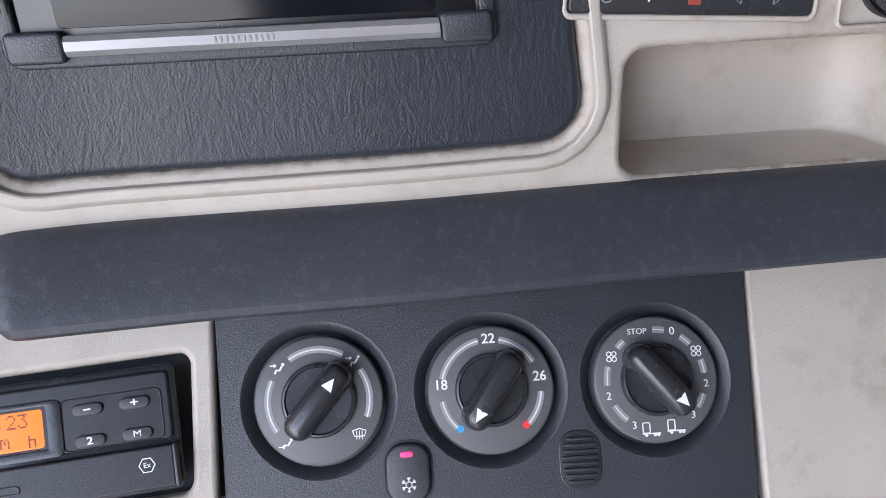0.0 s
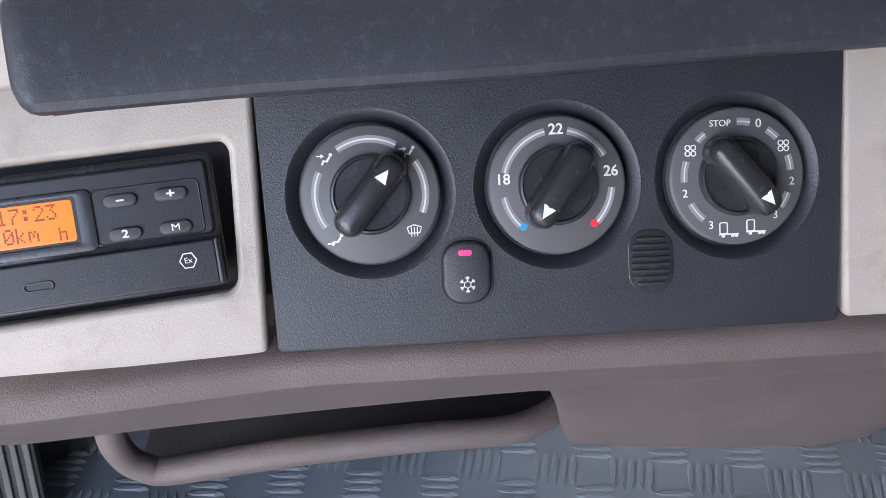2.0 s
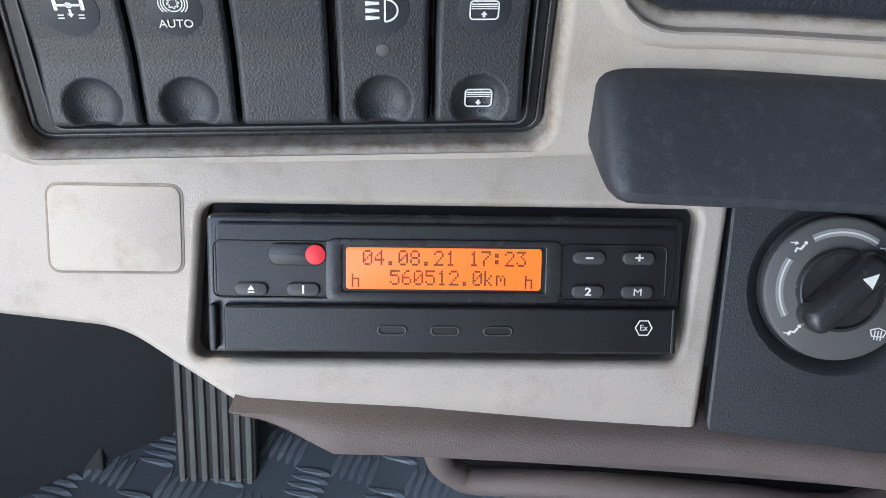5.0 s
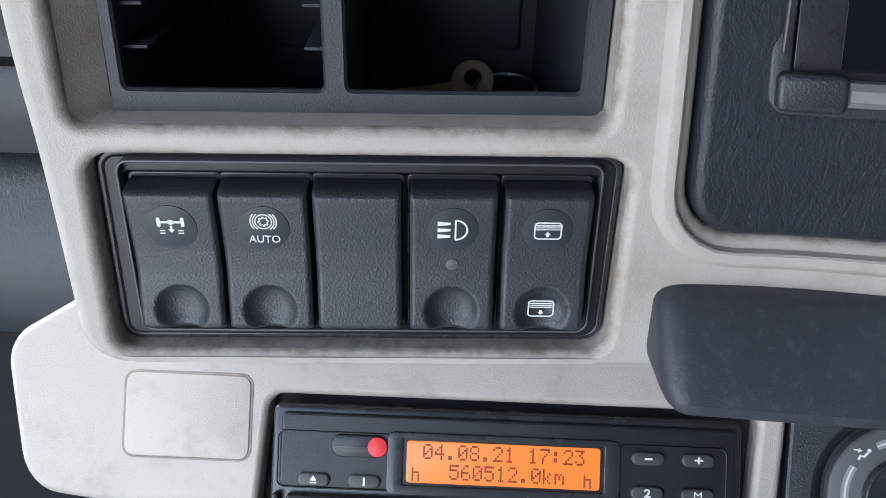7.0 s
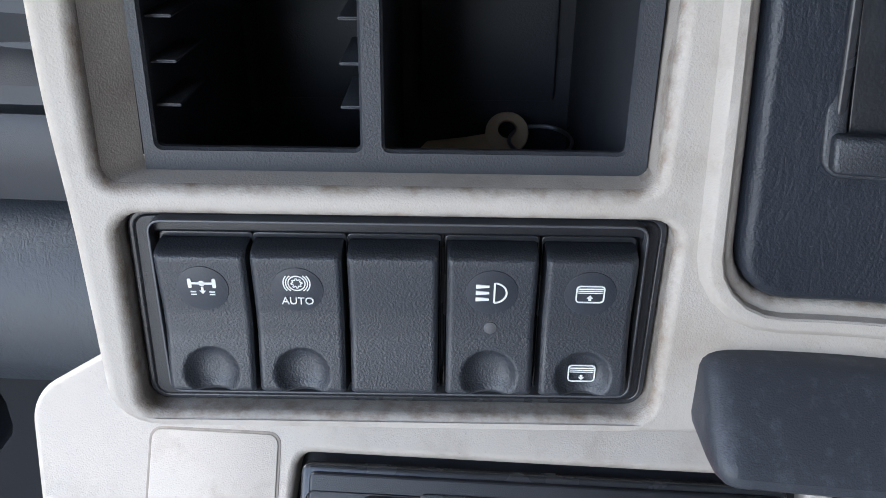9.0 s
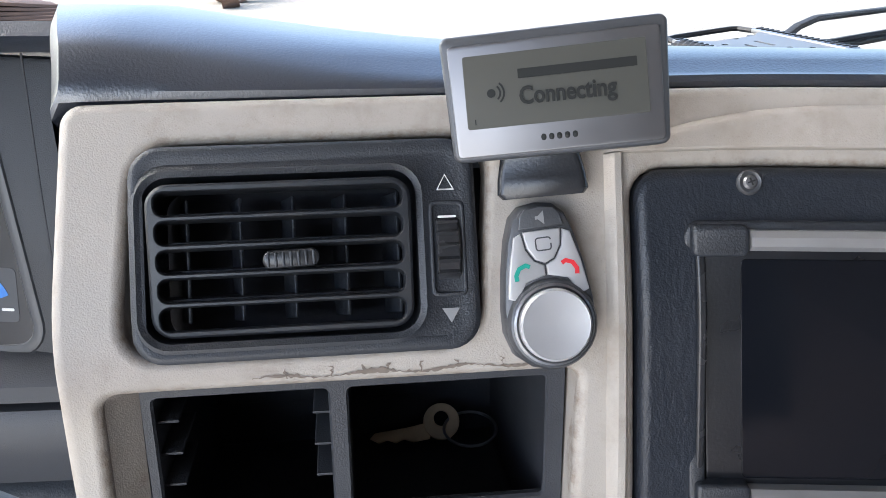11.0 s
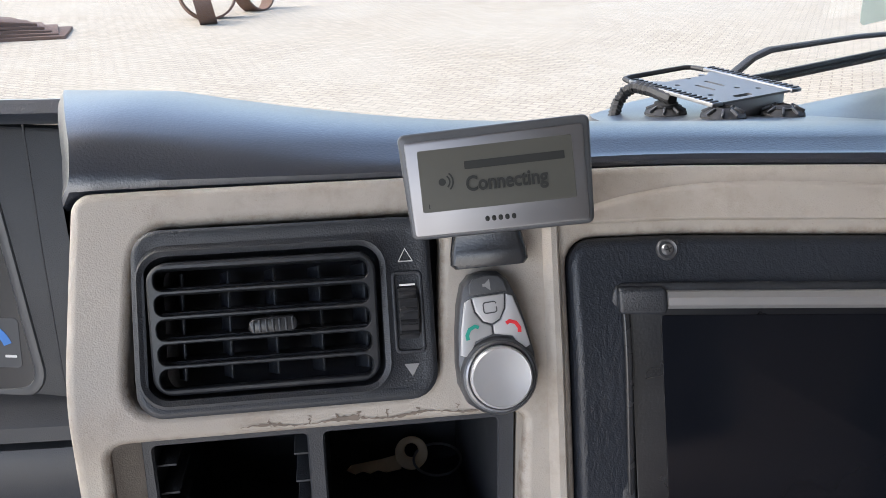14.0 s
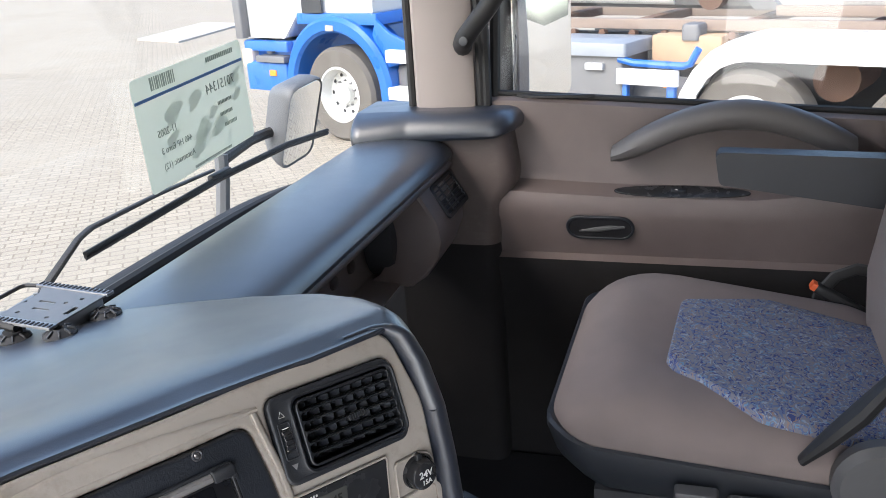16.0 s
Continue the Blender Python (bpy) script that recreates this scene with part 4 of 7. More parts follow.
for k in range(90):
    x = -0.243 + 0.0010 * k
    mid_ = 1.1928 + 0.0007 * math.sin(k * 0.21) + rng.uniform(-0.0003, 0.0003)
    h_ = max(0.00008, 0.0005 * math.sin(k * 0.13) ** 2 + rng.uniform(-0.0002, 0.0003)) * (1.8 if 34 < k < 52 else 1.0)
    loops.append([on(upper, x, mid_ - h_, 0.0003, 0.003), on(upper, x, mid_ + h_, 0.0003, 0.003)])
loft(bm, loops, closed=False)
for k in range(7):
    x = -0.232 + 0.011 * k + rng.uniform(-0.003, 0.003)
    loft(bm, [[on(upper, x + q * 0.0004 * rng.uniform(-1, 1), 1.1922 + 0.0007 * q, 0.0003, 0.003), on(upper, x + 0.0003 + q * 0.0003 * rng.uniform(-1, 1), 1.1922 + 0.0007 * q, 0.0003, 0.003)] for q in range(6)], closed=False)
part("paint_crack", bm, CRACK, fascia, "flaked paint", False, kind="stuff")

# ---- tachograph ----
m = frame_at(lower, -0.1620, 0.9697, -0.004, 0.05)
tacho = thing("tachograph", m, "black digital tachograph with lit orange display", "tachograph")
TW, TH = 0.184, 0.0545
part("body", slab(rr(TW, TH, 0.003, 4), 0.006, 0.0015), SMOOTH_BLACK, tacho)
upper_face = slab(rr(TW - 0.006, 0.0300, 0.0025, 4, 0.0005, 0.0095), 0.0030, 0.0012, 0.0045)
part("face", upper_face, TACHO, tacho, smooth=False)
part("drawer", slab(rr(TW - 0.010, 0.0180, 0.0008, 3, 0.002, -0.0165), 0.0052, 0.0010, 0.0050), TACHO, tacho, smooth=False)
for x, w in ((-0.0665, 0.046), (0.0650, 0.042)):
    part("key_field", frame_ring(rr(w, 0.0225, 0.0028, 4, x, 0.0062), rr(w - 0.0012, 0.0213, 0.0024, 4, x, 0.0062), 0.0007, 0.0003, 0, z0=0.0074), TACHO, tacho)
lcd_x, lcd_w, lcd_y, lcd_h = -0.0008, 0.0755, 0.0070, 0.0163
part("window_frame", frame_ring(rr(0.091, 0.0245, 0.003, 4, lcd_x, 0.0062), rr(lcd_w + 0.003, lcd_h + 0.002, 0.001, 4, lcd_x, lcd_y), 0.0012, 0.0004, 0.0, z0=0.0072), SMOOTH_BLACK, tacho)
lcd = part("display", slab(rr(lcd_w, lcd_h, 0.0012, 3, lcd_x, lcd_y), 0.0006, 0.0002, 0.0072), ORANGE, tacho, "lit orange display")
SEG = {"0": "01110100011001110101110011000101110", "1": "00100011000010000100001000010001110", "2": "01110100010000100010001000100011111", "3": "11111000100010000010000011000101110",
       "4": "00010001100101010010111110001000010", "5": "11111100001111000001000011000101110", "6": "00110010001000011110100011000101110", "7": "11111000010001000100010000100001000",
       "8": "01110100011000101110100011000101110", ".": "00000000000000000000000000110001100", ":": "00000011000110000000011000110000000", "k": "10000100001001010100110001010010010",
       "m": "00000000001101010101101011000110001", "h": "10000100001111010010100101001010010", " ": "0" * 35}


def dots(text, x0, y0, px, py, parent):
    bm = bmesh.new()
    for i, ch in enumerate(text):
        code = SEG[ch]
        for r in range(7):
            for c_ in range(5):
                if code[r * 5 + c_] == "1":
                    patch(rr(px * 0.92, py * 0.92, px * 0.1, 1, x0 + (i * 6 + c_) * px, y0 - r * py), 0.0001, 0.0078, bm)
    part("display_line", bm, INK, parent, "dark dot-matrix characters", False)


dots("04.08.21 17:23", lcd_x - 0.0310, lcd_y + 0.0068, 0.00076, 0.00086, lcd)
dots("560512.0km", lcd_x - 0.0205, lcd_y - 0.0009, 0.00076, 0.00086, lcd)
dots("h", lcd_x - 0.0352, lcd_y - 0.0025, 0.00076, 0.00076, lcd)
dots("h", lcd_x + 0.0318, lcd_y - 0.0025, 0.00076, 0.00076, lcd)
part("seal_button", slab(rr(0.0225, 0.0088, 0.0044, 6, -0.0572, 0.0122), 0.0016, 0.0007, 0.0068), TACHO, tacho)
part("red_seal", slab(rr(0.0078, 0.0078, 0.0039, 8, -0.0500, 0.0122), 0.0012, 0.0004, 0.0080), RED, tacho, "round red seal")
for x, y, s in ((-0.0747, -0.0015, "eject"), (-0.0548, -0.0015, "1"), (0.0553, 0.0122, "-"), (0.0747, 0.0122, "+"), (0.0553, -0.0012, "2"), (0.0747, -0.0012, "M")):
    k = part("button", slab(rr(0.0128, 0.0052, 0.0025, 5, x, y), 0.0022, 0.0008, 0.0068), KEYGREY, tacho)
    if s == "eject":
        part("eject_mark", patch([(x - 0.0013, y - 0.0002), (x + 0.0013, y - 0.0002), (x, y + 0.0018)], 0.0002, 0.0090), WHITE, k)
        part("eject_mark", patch(rr(0.0026, 0.0005, 0.0001, 1, x, y - 0.0010), 0.0002, 0.0090), WHITE, k)
    elif s == "-":
        part("minus_mark", patch(rr(0.0030, 0.0007, 0.0001, 1, x, y), 0.0002, 0.0090), WHITE, k)
    else:
        lettering(s, 0.0052 if s == "+" else 0.0040 if s == "M" else 0.0044, k, WHITE, x, y, 0.0090, bold=0.0 if s == "M" else 0.00012, sx=1.2)
for x in (-0.0205, 0.0, 0.0205):
    part("grip", frame_ring(rr(0.0118, 0.0040, 0.002, 5, x, -0.0168), rr(0.0098, 0.0024, 0.0012, 5, x, -0.0168), 0.0012, 0.0005, 0.0, z0=0.0097), KEYGREY, tacho)
ex = part("hex_mark", strip(arc(0.0033, 0, 360, 6, (0.0775, -0.0150)), 0.0005, 0.0002, 0.0103), WHITE, tacho)
lettering("Ex", 0.0032, ex, WHITE, 0.0775, -0.0150, 0.0104)
part("drawer_end", box(0.0026, 0.0185, 0.0062, 0.0006, (-0.0893, -0.0165, 0.004)), TACHO, tacho)
part("drawer_end", box(0.0022, 0.0185, 0.0062, 0.0006, (0.0895, -0.0165, 0.004)), TACHO, tacho)

# ---- heating and fan controls ----
CX, CZ = 0.067, 0.9735
m = frame_at(lower, CX, CZ, -0.0015, 0.03)
clim = thing("climate_panel", m, "black plastic heating control panel with three rotary knobs", "climate controls")
KS = (-0.0768, 0.0004, 0.0760)
bm = bmesh.new()
edges = []
PANEL = rpoly([(-0.1185, -0.0640), (0.1185, -0.0640), (0.1225, 0.064), (-0.1225, 0.064)], 0.003, 4)
loops = [inset(PANEL, 0.001)] + [rr(0.0704, 0.0704, 0.0352, 9, x + 0.0002, 0.0) for x in KS]
for lp in loops:
    vs = [bm.verts.new((x, y, 0.0035)) for x, y in lp]
    edges += [bm.edges.new((vs[i], vs[(i + 1) % len(vs)])) for i in range(len(vs))]
bmesh.ops.triangle_fill(bm, use_beauty=True, edges=edges)
loft(bm, [[(x, y, 0.0035) for x, y in loops[0]], [(x, y, 0.0028) for x, y in PANEL], [(x, y, -0.006) for x, y in PANEL]])
part("panel", bm, BLACK, clim)
for x in KS:
    bm = bmesh.new()
    loft(bm, [[(x + r * math.cos(2 * math.pi * i / 40 + 0.0), r * math.sin(2 * math.pi * i / 40), z) for i in range(40)] for r, z in ((0.0352, 0.0035), (0.0346, 0.0033), (0.0335, 0.0024), (0.0316, 0.0006), (0.0304, -0.0012), (0.0298, -0.0020), (0.0280, -0.0022))])
    part("recess_ring", bm, BLACK, clim, "black hollow round the dial")
DIAL_ARCS = (((60, 124), (-22, 34), (154, 214)), ((30, 78), (102, 165), (190, 225), (-45, -5)), ((76, 90), (42, 56), (4, 20), (127, 138), (-20, -37), (162, 184), (208, 230)))
PINS = (50, 235, -50)
for i, x in enumerate(KS):
    d = part("dial", turned([(0.0286, -0.002), (0.0286, 0.0032), (0.0280, 0.0040), (0.0275, 0.0042), (0.0, 0.0042)], 48, None, (0, 0)), GREY, clim, "dark grey printed dial", m=pose(x, 0, 0))
    for a0, a1 in DIAL_ARCS[i]:
        bm = strip(arc(0.0226, a0, a1, 12), 0.0030, 0.0002, 0.0042)
        part("scale_arc", bm, LIGHTGREY, d, "light grey scale arc")
        part("scale_line", strip(arc(0.0226, a0, a1, 12), 0.0007 if i < 2 else 0.0005, 0.0002, 0.0045), PALE_PRINT, d)
    k = part("knob", turned([(0.0165, 0.004), (0.0165, 0.0062), (0.0158, 0.0072), (0.0150, 0.0074), (0.0144, 0.0062), (0.0, 0.0060)], 40), SMOOTH_BLACK, clim, m=pose(x, 0, 0, 0, 0, PINS[i]))
    bm = bmesh.new()
    rows = []
    for q in range(25):
        X = -0.0198 * math.cos(math.pi * q / 24)
        e_ = max(0.0, abs(X) - 0.0136) / 0.0062
        hw = max(0.0004, 0.0064 * math.sqrt(max(0.0, 1 - e_ * e_)))
        hz = 0.0060 + 0.0128 * max(0.05, 1 - 0.10 * (X / 0.0198) ** 2) * max(0.0, 1 - e_ ** 4) ** 0.5
        rows.append([(X, hw * 1.06 * math.cos(a) / max(1e-6, (abs(math.cos(a)) ** 3 + math.sin(a) ** 3) ** (1 / 3)), 0.0058 + (hz - 0.0058) * math.sin(a) / max(1e-6, (abs(math.cos(a)) ** 3 + math.sin(a) ** 3) ** (1 / 3))) for a in [math.pi * w_ / 14 for w_ in range(15)]])
    loft(bm, rows, True, True, False)
    part("grip", bm, SMOOTH_BLACK, k, "raised bar grip")
    tip = (0.0098, 0.0128, 0.0124)[i]
    part("pointer", patch([(tip - 0.0028, 0.0027), (tip - 0.0028, -0.0027), (tip + 0.0029, 0.0)][::-1], 0.0004, 0.0185 - 0.0011 * (tip / 0.0198) ** 2), WHITE, k, "white pointer")
    if i == 1:
        for s, a in (("22", 90), ("26", 12), ("18", 172)):
            lettering(s, 0.0062, d, WHITE, 0.0228 * math.cos(radians(a)), 0.0228 * math.sin(radians(a)), 0.0044, bold=0.0001)
        for a, mm in ((228, BLUE), (-48, RED)):
            part("temperature_dot", patch(arc(0.0017, 0, 340, 17, (0.0222 * math.cos(radians(a)), 0.0222 * math.sin(radians(a)))), 0.0003, 0.0043), mm, d)
    if i == 2:
        for s, a, sz in (("STOP", 108, 0.0038), ("0", 67, 0.0052), ("2", -8, 0.0048), ("2", 196, 0.0048), ("3", -47, 0.0048), ("3", 240, 0.0048)):
            lettering(s, sz, d, WHITE, 0.0232 * math.cos(radians(a)), 0.0232 * math.sin(radians(a)), 0.0044)
        for a in (31, 150):
            bm = bmesh.new()
            for q in range(4):
                strip(arc(0.00105, 0, 360, 9, (0.0228 * math.cos(radians(a)) + 0.0012 * (q % 2 * 2 - 1), 0.0228 * math.sin(radians(a)) + 0.0012 * (q // 2 * 2 - 1))), 0.0005, 0.0002, 0.0043, bm)
            part("fan_symbol", bm, WHITE, d)
        for a in (-73, 260):
            cx, cy = 0.0248 * math.cos(radians(a)), 0.0222 * math.sin(radians(a))
            bm = strip(rr(0.0032, 0.0046, 0.0006, 2, cx - 0.002, cy + 0.0004) + rr(0.0032, 0.0046, 0.0006, 2, cx - 0.002, cy + 0.0004)[:1], 0.0005, 0.0002, 0.0043)
            strip([(cx - 0.004, cy - 0.0022), (cx + 0.0045, cy - 0.0022)], 0.0006, 0.0002, 0.0043, bm)
            for q in (-0.0022, 0.0018, 0.0034):
                patch(arc(0.0008, 0, 300, 6, (cx + q, cy - 0.0028)), 0.0002, 0.0044, bm)
            part("lorry_symbol", bm, WHITE, d)
    if i == 0:
        for a, kind_ in ((139, 0), (46, 1), (230, 2), (-42, 3)):
            cx, cy = 0.0232 * math.cos(radians(a)), 0.0232 * math.sin(radians(a))
            bm = bmesh.new()
            if kind_ == 3:
                strip([(cx - 0.003, cy + 0.0012), (cx, cy + 0.0022), (cx + 0.003, cy + 0.0012), (cx + 0.0022, cy - 0.0012), (cx - 0.0022, cy - 0.0012), (cx - 0.003, cy + 0.0012)], 0.0005, 0.0002, 0.0043, bm)
                for q in (-0.0012, 0, 0.0012):
                    strip([(cx + q, cy - 0.0026), (cx + q, cy + 0.0012)], 0.0004, 0.0002, 0.0044, bm)
            else:
                patch(rr(0.0014, 0.0014, 0.0006, 2, cx + 0.0022, cy + 0.0016), 0.0002, 0.0043, bm)
                strip([(cx + 0.0018, cy + 0.0008), (cx + 0.0006, cy - 0.0010), (cx - 0.0008, cy - 0.0008), (cx - 0.0014, cy - 0.0024)], 0.0009, 0.0002, 0.0043, bm)
                for q in ((0.0012,), (0.0010, 0.0), (-0.0016,))[kind_] if kind_ != 1 else (0.0012,):
                    strip([(cx - 0.0036, cy + q), (cx - 0.0014, cy + q)], 0.0005, 0.0002, 0.0044, bm)
                    patch([(cx - 0.0018, cy + q + 0.0009), (cx - 0.0018, cy + q - 0.0009), (cx - 0.0004, cy + q)], 0.0002, 0.0045, bm)
            part("airflow_symbol", bm, WHITE, d)
b = part("air_conditioning_button", slab(rr(0.0200, 0.0262, 0.0082, 7, 0, 0), 0.0050, 0.0018, -0.001), BLACK, clim, m=pose(-0.0388, -0.0340, 0.0026))
part("button_gap", frame_ring(rr(0.0222, 0.0284, 0.0092, 7), rr(0.0204, 0.0266, 0.0084, 7), 0.0002, 0.0001, 0.001), DEEP, clim, m=pose(-0.0388, -0.0340, 0.0036))
part("indicator", slab(rr(0.0054, 0.0022, 0.0009, 3, -0.0005, 0.0082), 0.0006, 0.0002, 0.0040), REDLED, b, "lit red indicator")
bm = bmesh.new()
for a in range(0, 180, 60):
    c_, s_ = math.cos(radians(a + 30)), math.sin(radians(a + 30))
    for q in (-1, 1):
        strip([(q * 0.0014 * c_, -0.0050 + q * 0.0014 * s_), (q * 0.0034 * c_, -0.0050 + q * 0.0034 * s_)], 0.0004, 0.0002, 0.0041, bm)
    for q in (-1, 1):
        for w_ in (40, -40):
            e_ = radians(a + 30 + (0 if q > 0 else 180))
            p_ = (0.0022 * math.cos(e_), -0.0050 + 0.0022 * math.sin(e_))
            strip([p_, (p_[0] + 0.0012 * math.cos(e_ + radians(w_)), p_[1] + 0.0012 * math.sin(e_ + radians(w_)))], 0.0004, 0.0002, 0.0042, bm)
strip(arc(0.0015, 30, 390, 6, (0, -0.0050)), 0.0004, 0.0002, 0.0043, bm)
part("snowflake_mark", bm, WHITE, b)
g = part("sensor_grille", slab(rr(0.0192, 0.0262, 0.008, 7), 0.0010, 0.0004), SMOOTH_BLACK, clim, m=pose(0.0386, -0.0335, 0.0032))
for k in range(8):
    y = -0.0095 + k * 0.0027
    part("slat", box(0.0168 - 0.0004 * abs(k - 3.5) ** 2, 0.0013, 0.0012, 0.0004, (0, y, 0.0008)), BLACK, g)

# ---- handsfree display and keypad ----
c = Vector((-0.1505, 0.2860, 1.2805))
u = Vector((0.064, 0.0, 0.0082)).normalized()
n = Vector((-0.02, -0.93, 0.30))
n = (n - u * n.dot(u)).normalized()
v = n.cross(u)
m = Matrix(((u.x, v.x, n.x, c.x), (u.y, v.y, n.y, c.y), (u.z, v.z, n.z, c.z), (0, 0, 0, 1)))
disp = thing("handsfree_display", m @ Matrix.Scale(0.835, 4), "grey handsfree phone display on a short foot, screen showing Connecting", "phone display")
GREENLCD.node_tree.nodes["Principled BSDF"].inputs["Specular IOR Level"].default_value = 0.12
DARKINK.node_tree.nodes["Principled BSDF"].inputs["Specular IOR Level"].default_value = 0.12
DW, DH = 0.0815, 0.0455
part("housing", slab(rpoly([(-DW / 2 + 0.002, -DH / 2), (DW / 2 - 0.002, -DH / 2), (DW / 2, DH / 2), (-DW / 2, DH / 2)], 0.003, 4), 0.0125, 0.0016, -0.011, 3, True), GUN, disp)
part("bezel", slab(rpoly([(-0.0370, -0.0212), (0.0370, -0.0212), (0.0378, 0.0190), (-0.0378, 0.0190)], 0.0015, 3), 0.0008, 0.0004, 0.0015), mat("dull_silver_bezel", (0.20, 0.195, 0.20), 0.36, 0.85, 0.06, 60), disp, "dull silver front bezel")
sc = part("screen", slab(rr(0.0650, 0.0262, 0.0008, 2, 0, 0.0018), 0.0003, 0.0001, 0.0022), GREENLCD, disp, "dull grey-green display")
lettering("Connecting", 0.0088, sc, DARKINK, 0.0040, -0.0012, 0.0028, bold=0.00025, sx=0.84)
part("grey_bar", patch(rr(0.0420, 0.0034, 0.0002, 1, 0.008, 0.0070), 0.0002, 0.0025), DARKINK, sc)
bm = patch(arc(0.0016, 0, 340, 12, (-0.0230, 0.0010)), 0.0002, 0.0025)
for r in (0.0030, 0.0044):
    strip(arc(r, -50, 50, 10, (-0.0228, 0.0010)), 0.0007, 0.0002, 0.0025, bm)
strip([(-0.0295, -0.0098), (-0.0295, -0.0078)], 0.0004, 0.0002, 0.0025, bm)
part("signal_mark", bm, DARKINK, sc)
for k in range(5):
    part("logo_bar", box(0.0019, 0.0024, 0.0002, 0.0001, ((k - 2) * 0.0028, -0.0163, 0.0023)), DARKINK, disp)
bm = bmesh.new()
rows = []
for y, w, d_, z in ((-0.012, 0.0300, 0.009, -0.014), (-0.026, 0.0305, 0.009, -0.017), (-0.0335, 0.0335, 0.013, -0.018), (-0.0390, 0.0345, 0.014, -0.018), (-0.0410, 0.0310, 0.012, -0.018)):
    rows.append([(x - 0.008, y + 0.003, z + q) for x, q in rr(w, d_, 0.003, 4)])
loft(bm, rows, True, True)
part("foot", bm, SMOOTH_BLACK, disp)

m = frame_at(upper, -0.1518, 1.2170, 0.0005) @ pose(0, 0, 0, 0, 0, 5) @ Matrix.Scale(0.86, 4)
pad = thing("handsfree_keypad", m, "silver and grey oval handsfree keypad with a big round knob", "phone keypad")


def egg(s, dy=0.0):
    pts = [(0.0000, 0.0320), (-0.0062, 0.0310), (-0.0100, 0.0275), (-0.0130, 0.0190), (-0.0155, 0.0070), (-0.0172, -0.0060), (-0.0172, -0.0150), (-0.0145, -0.0235), (-0.0085, -0.0285), (0, -0.0305)]
    full = pts + [(-x, y) for x, y in pts[-2:0:-1]]
    return [(x * s, y * s + dy) for x, y in full]


bm = bmesh.new()
loft(bm, [[(x, y, z) for x, y in egg(s)] for s, z in ((1.0, -0.002), (1.0, 0.004), (0.985, 0.0062), (0.95, 0.0078), (0.88, 0.0086))], cap1=True)
part("case", bm, GUN, pad)
part("top_key", slab([(-0.0085, 0.0225), (0.0085, 0.0225), (0.0075, 0.0272), (0.0052, 0.0296), (0, 0.0303), (-0.0052, 0.0296), (-0.0075, 0.0272)], 0.0018, 0.0006, 0.0080), GUN, pad)
bm = patch([(-0.0018, 0.0256), (-0.0008, 0.0256), (0.0014, 0.0236), (0.0014, 0.0286), (-0.0008, 0.0268), (-0.0018, 0.0268)], 0.0002, 0.0099)
part("speaker_mark", bm, LIGHTGREY, pad)
part("message_key", slab([(-0.0070, 0.0216), (-0.0062, 0.0155), (-0.0035, 0.0110), (0, 0.0095), (0.0035, 0.0110), (0.0062, 0.0155), (0.0070, 0.0216)], 0.0020, 0.0006, 0.0080), ALU, pad)
part("bubble_mark", strip(rr(0.0056, 0.0046, 0.001, 3, 0, 0.0165) + [(0.0028, 0.0165)], 0.0005, 0.0002, 0.0101), GUN, pad)
for s in (-1, 1):
    lp = [(s * 0.0004, 0.0088), (s * 0.0040, 0.0105), (s * 0.0068, 0.0150), (s * 0.0078, 0.0212), (s * 0.0105, 0.0200), (s * 0.0135, 0.0085), (s * 0.0152, -0.0020), (s * 0.0118, -0.0035), (s * 0.0080, 0.0030), (s * 0.0004, 0.0050)]
    part("call_key", slab(lp if s < 0 else lp[::-1], 0.0020, 0.0006, 0.0078), ALU, pad)
    bm = strip([(s * 0.0100 + q * s, 0.0065 + dy) for q, dy in ((-0.0040, 0.0022), (-0.0025, 0.0030), (0, 0.0020), (0.0014, -0.0004), (0.0012, -0.0024))], 0.0016, 0.0003, 0.0098)
    part("handset_mark", bm, GREEN if s < 0 else RED, pad)
part("ring", turned([(0.0168, 0.004), (0.0168, 0.0090), (0.0158, 0.0112), (0.0142, 0.0120), (0.0136, 0.0112)], 40), GUN, pad, m=pose(0, -0.0130, 0))
part("ring_trim", turned([(0.0152, 0.0100), (0.0150, 0.0122), (0.0142, 0.0128), (0.0134, 0.0118)], 40), STEEL, pad, m=pose(0, -0.0130, 0))
part("knob", turned([(0.0134, 0.008), (0.0132, 0.0150), (0.0124, 0.0160), (0.0118, 0.0158), (0.0, 0.0152)], 40), ALU, pad, "brushed silver round knob", m=pose(0, -0.0130, 0))

# ---- heater timer and power socket ----
m = frame_at(upper, 0.1405, 1.1605, 0.0005, 0.02) @ pose(0, 0, 0, 0, 0, -3.5)
timer = thing("heater_timer", m, "black heater timer with small grey clock display", "heater timer")
part("surround", frame_ring(rr(0.0985, 0.0460, 0.004, 5), rr(0.0940, 0.0415, 0.002, 5), 0.0022, 0.001, 0.001), SILVER, timer)
part("panel", slab(rr(0.0935, 0.0410, 0.002, 4), 0.0026, 0.0008), SMOOTH_BLACK, timer)
d = part("display", slab(rr(0.0340, 0.0160, 0.0015, 3, -0.0120, 0.0060), 0.0004, 0.0002, 0.0025), mat("clock_lcd", (0.075, 0.078, 0.072), 0.45, 0, 0.05, 30), timer)
lettering("8:45", 0.0105, d, DARKINK, -0.0090, 0.0055, 0.0030, bold=0.0002)
for k in range(7):
    part("logo_bar", box(0.0018, 0.0024, 0.0002, 0.0001, (-0.0395 + k * 0.0026, 0.0165, 0.0026)), WHITE, timer)
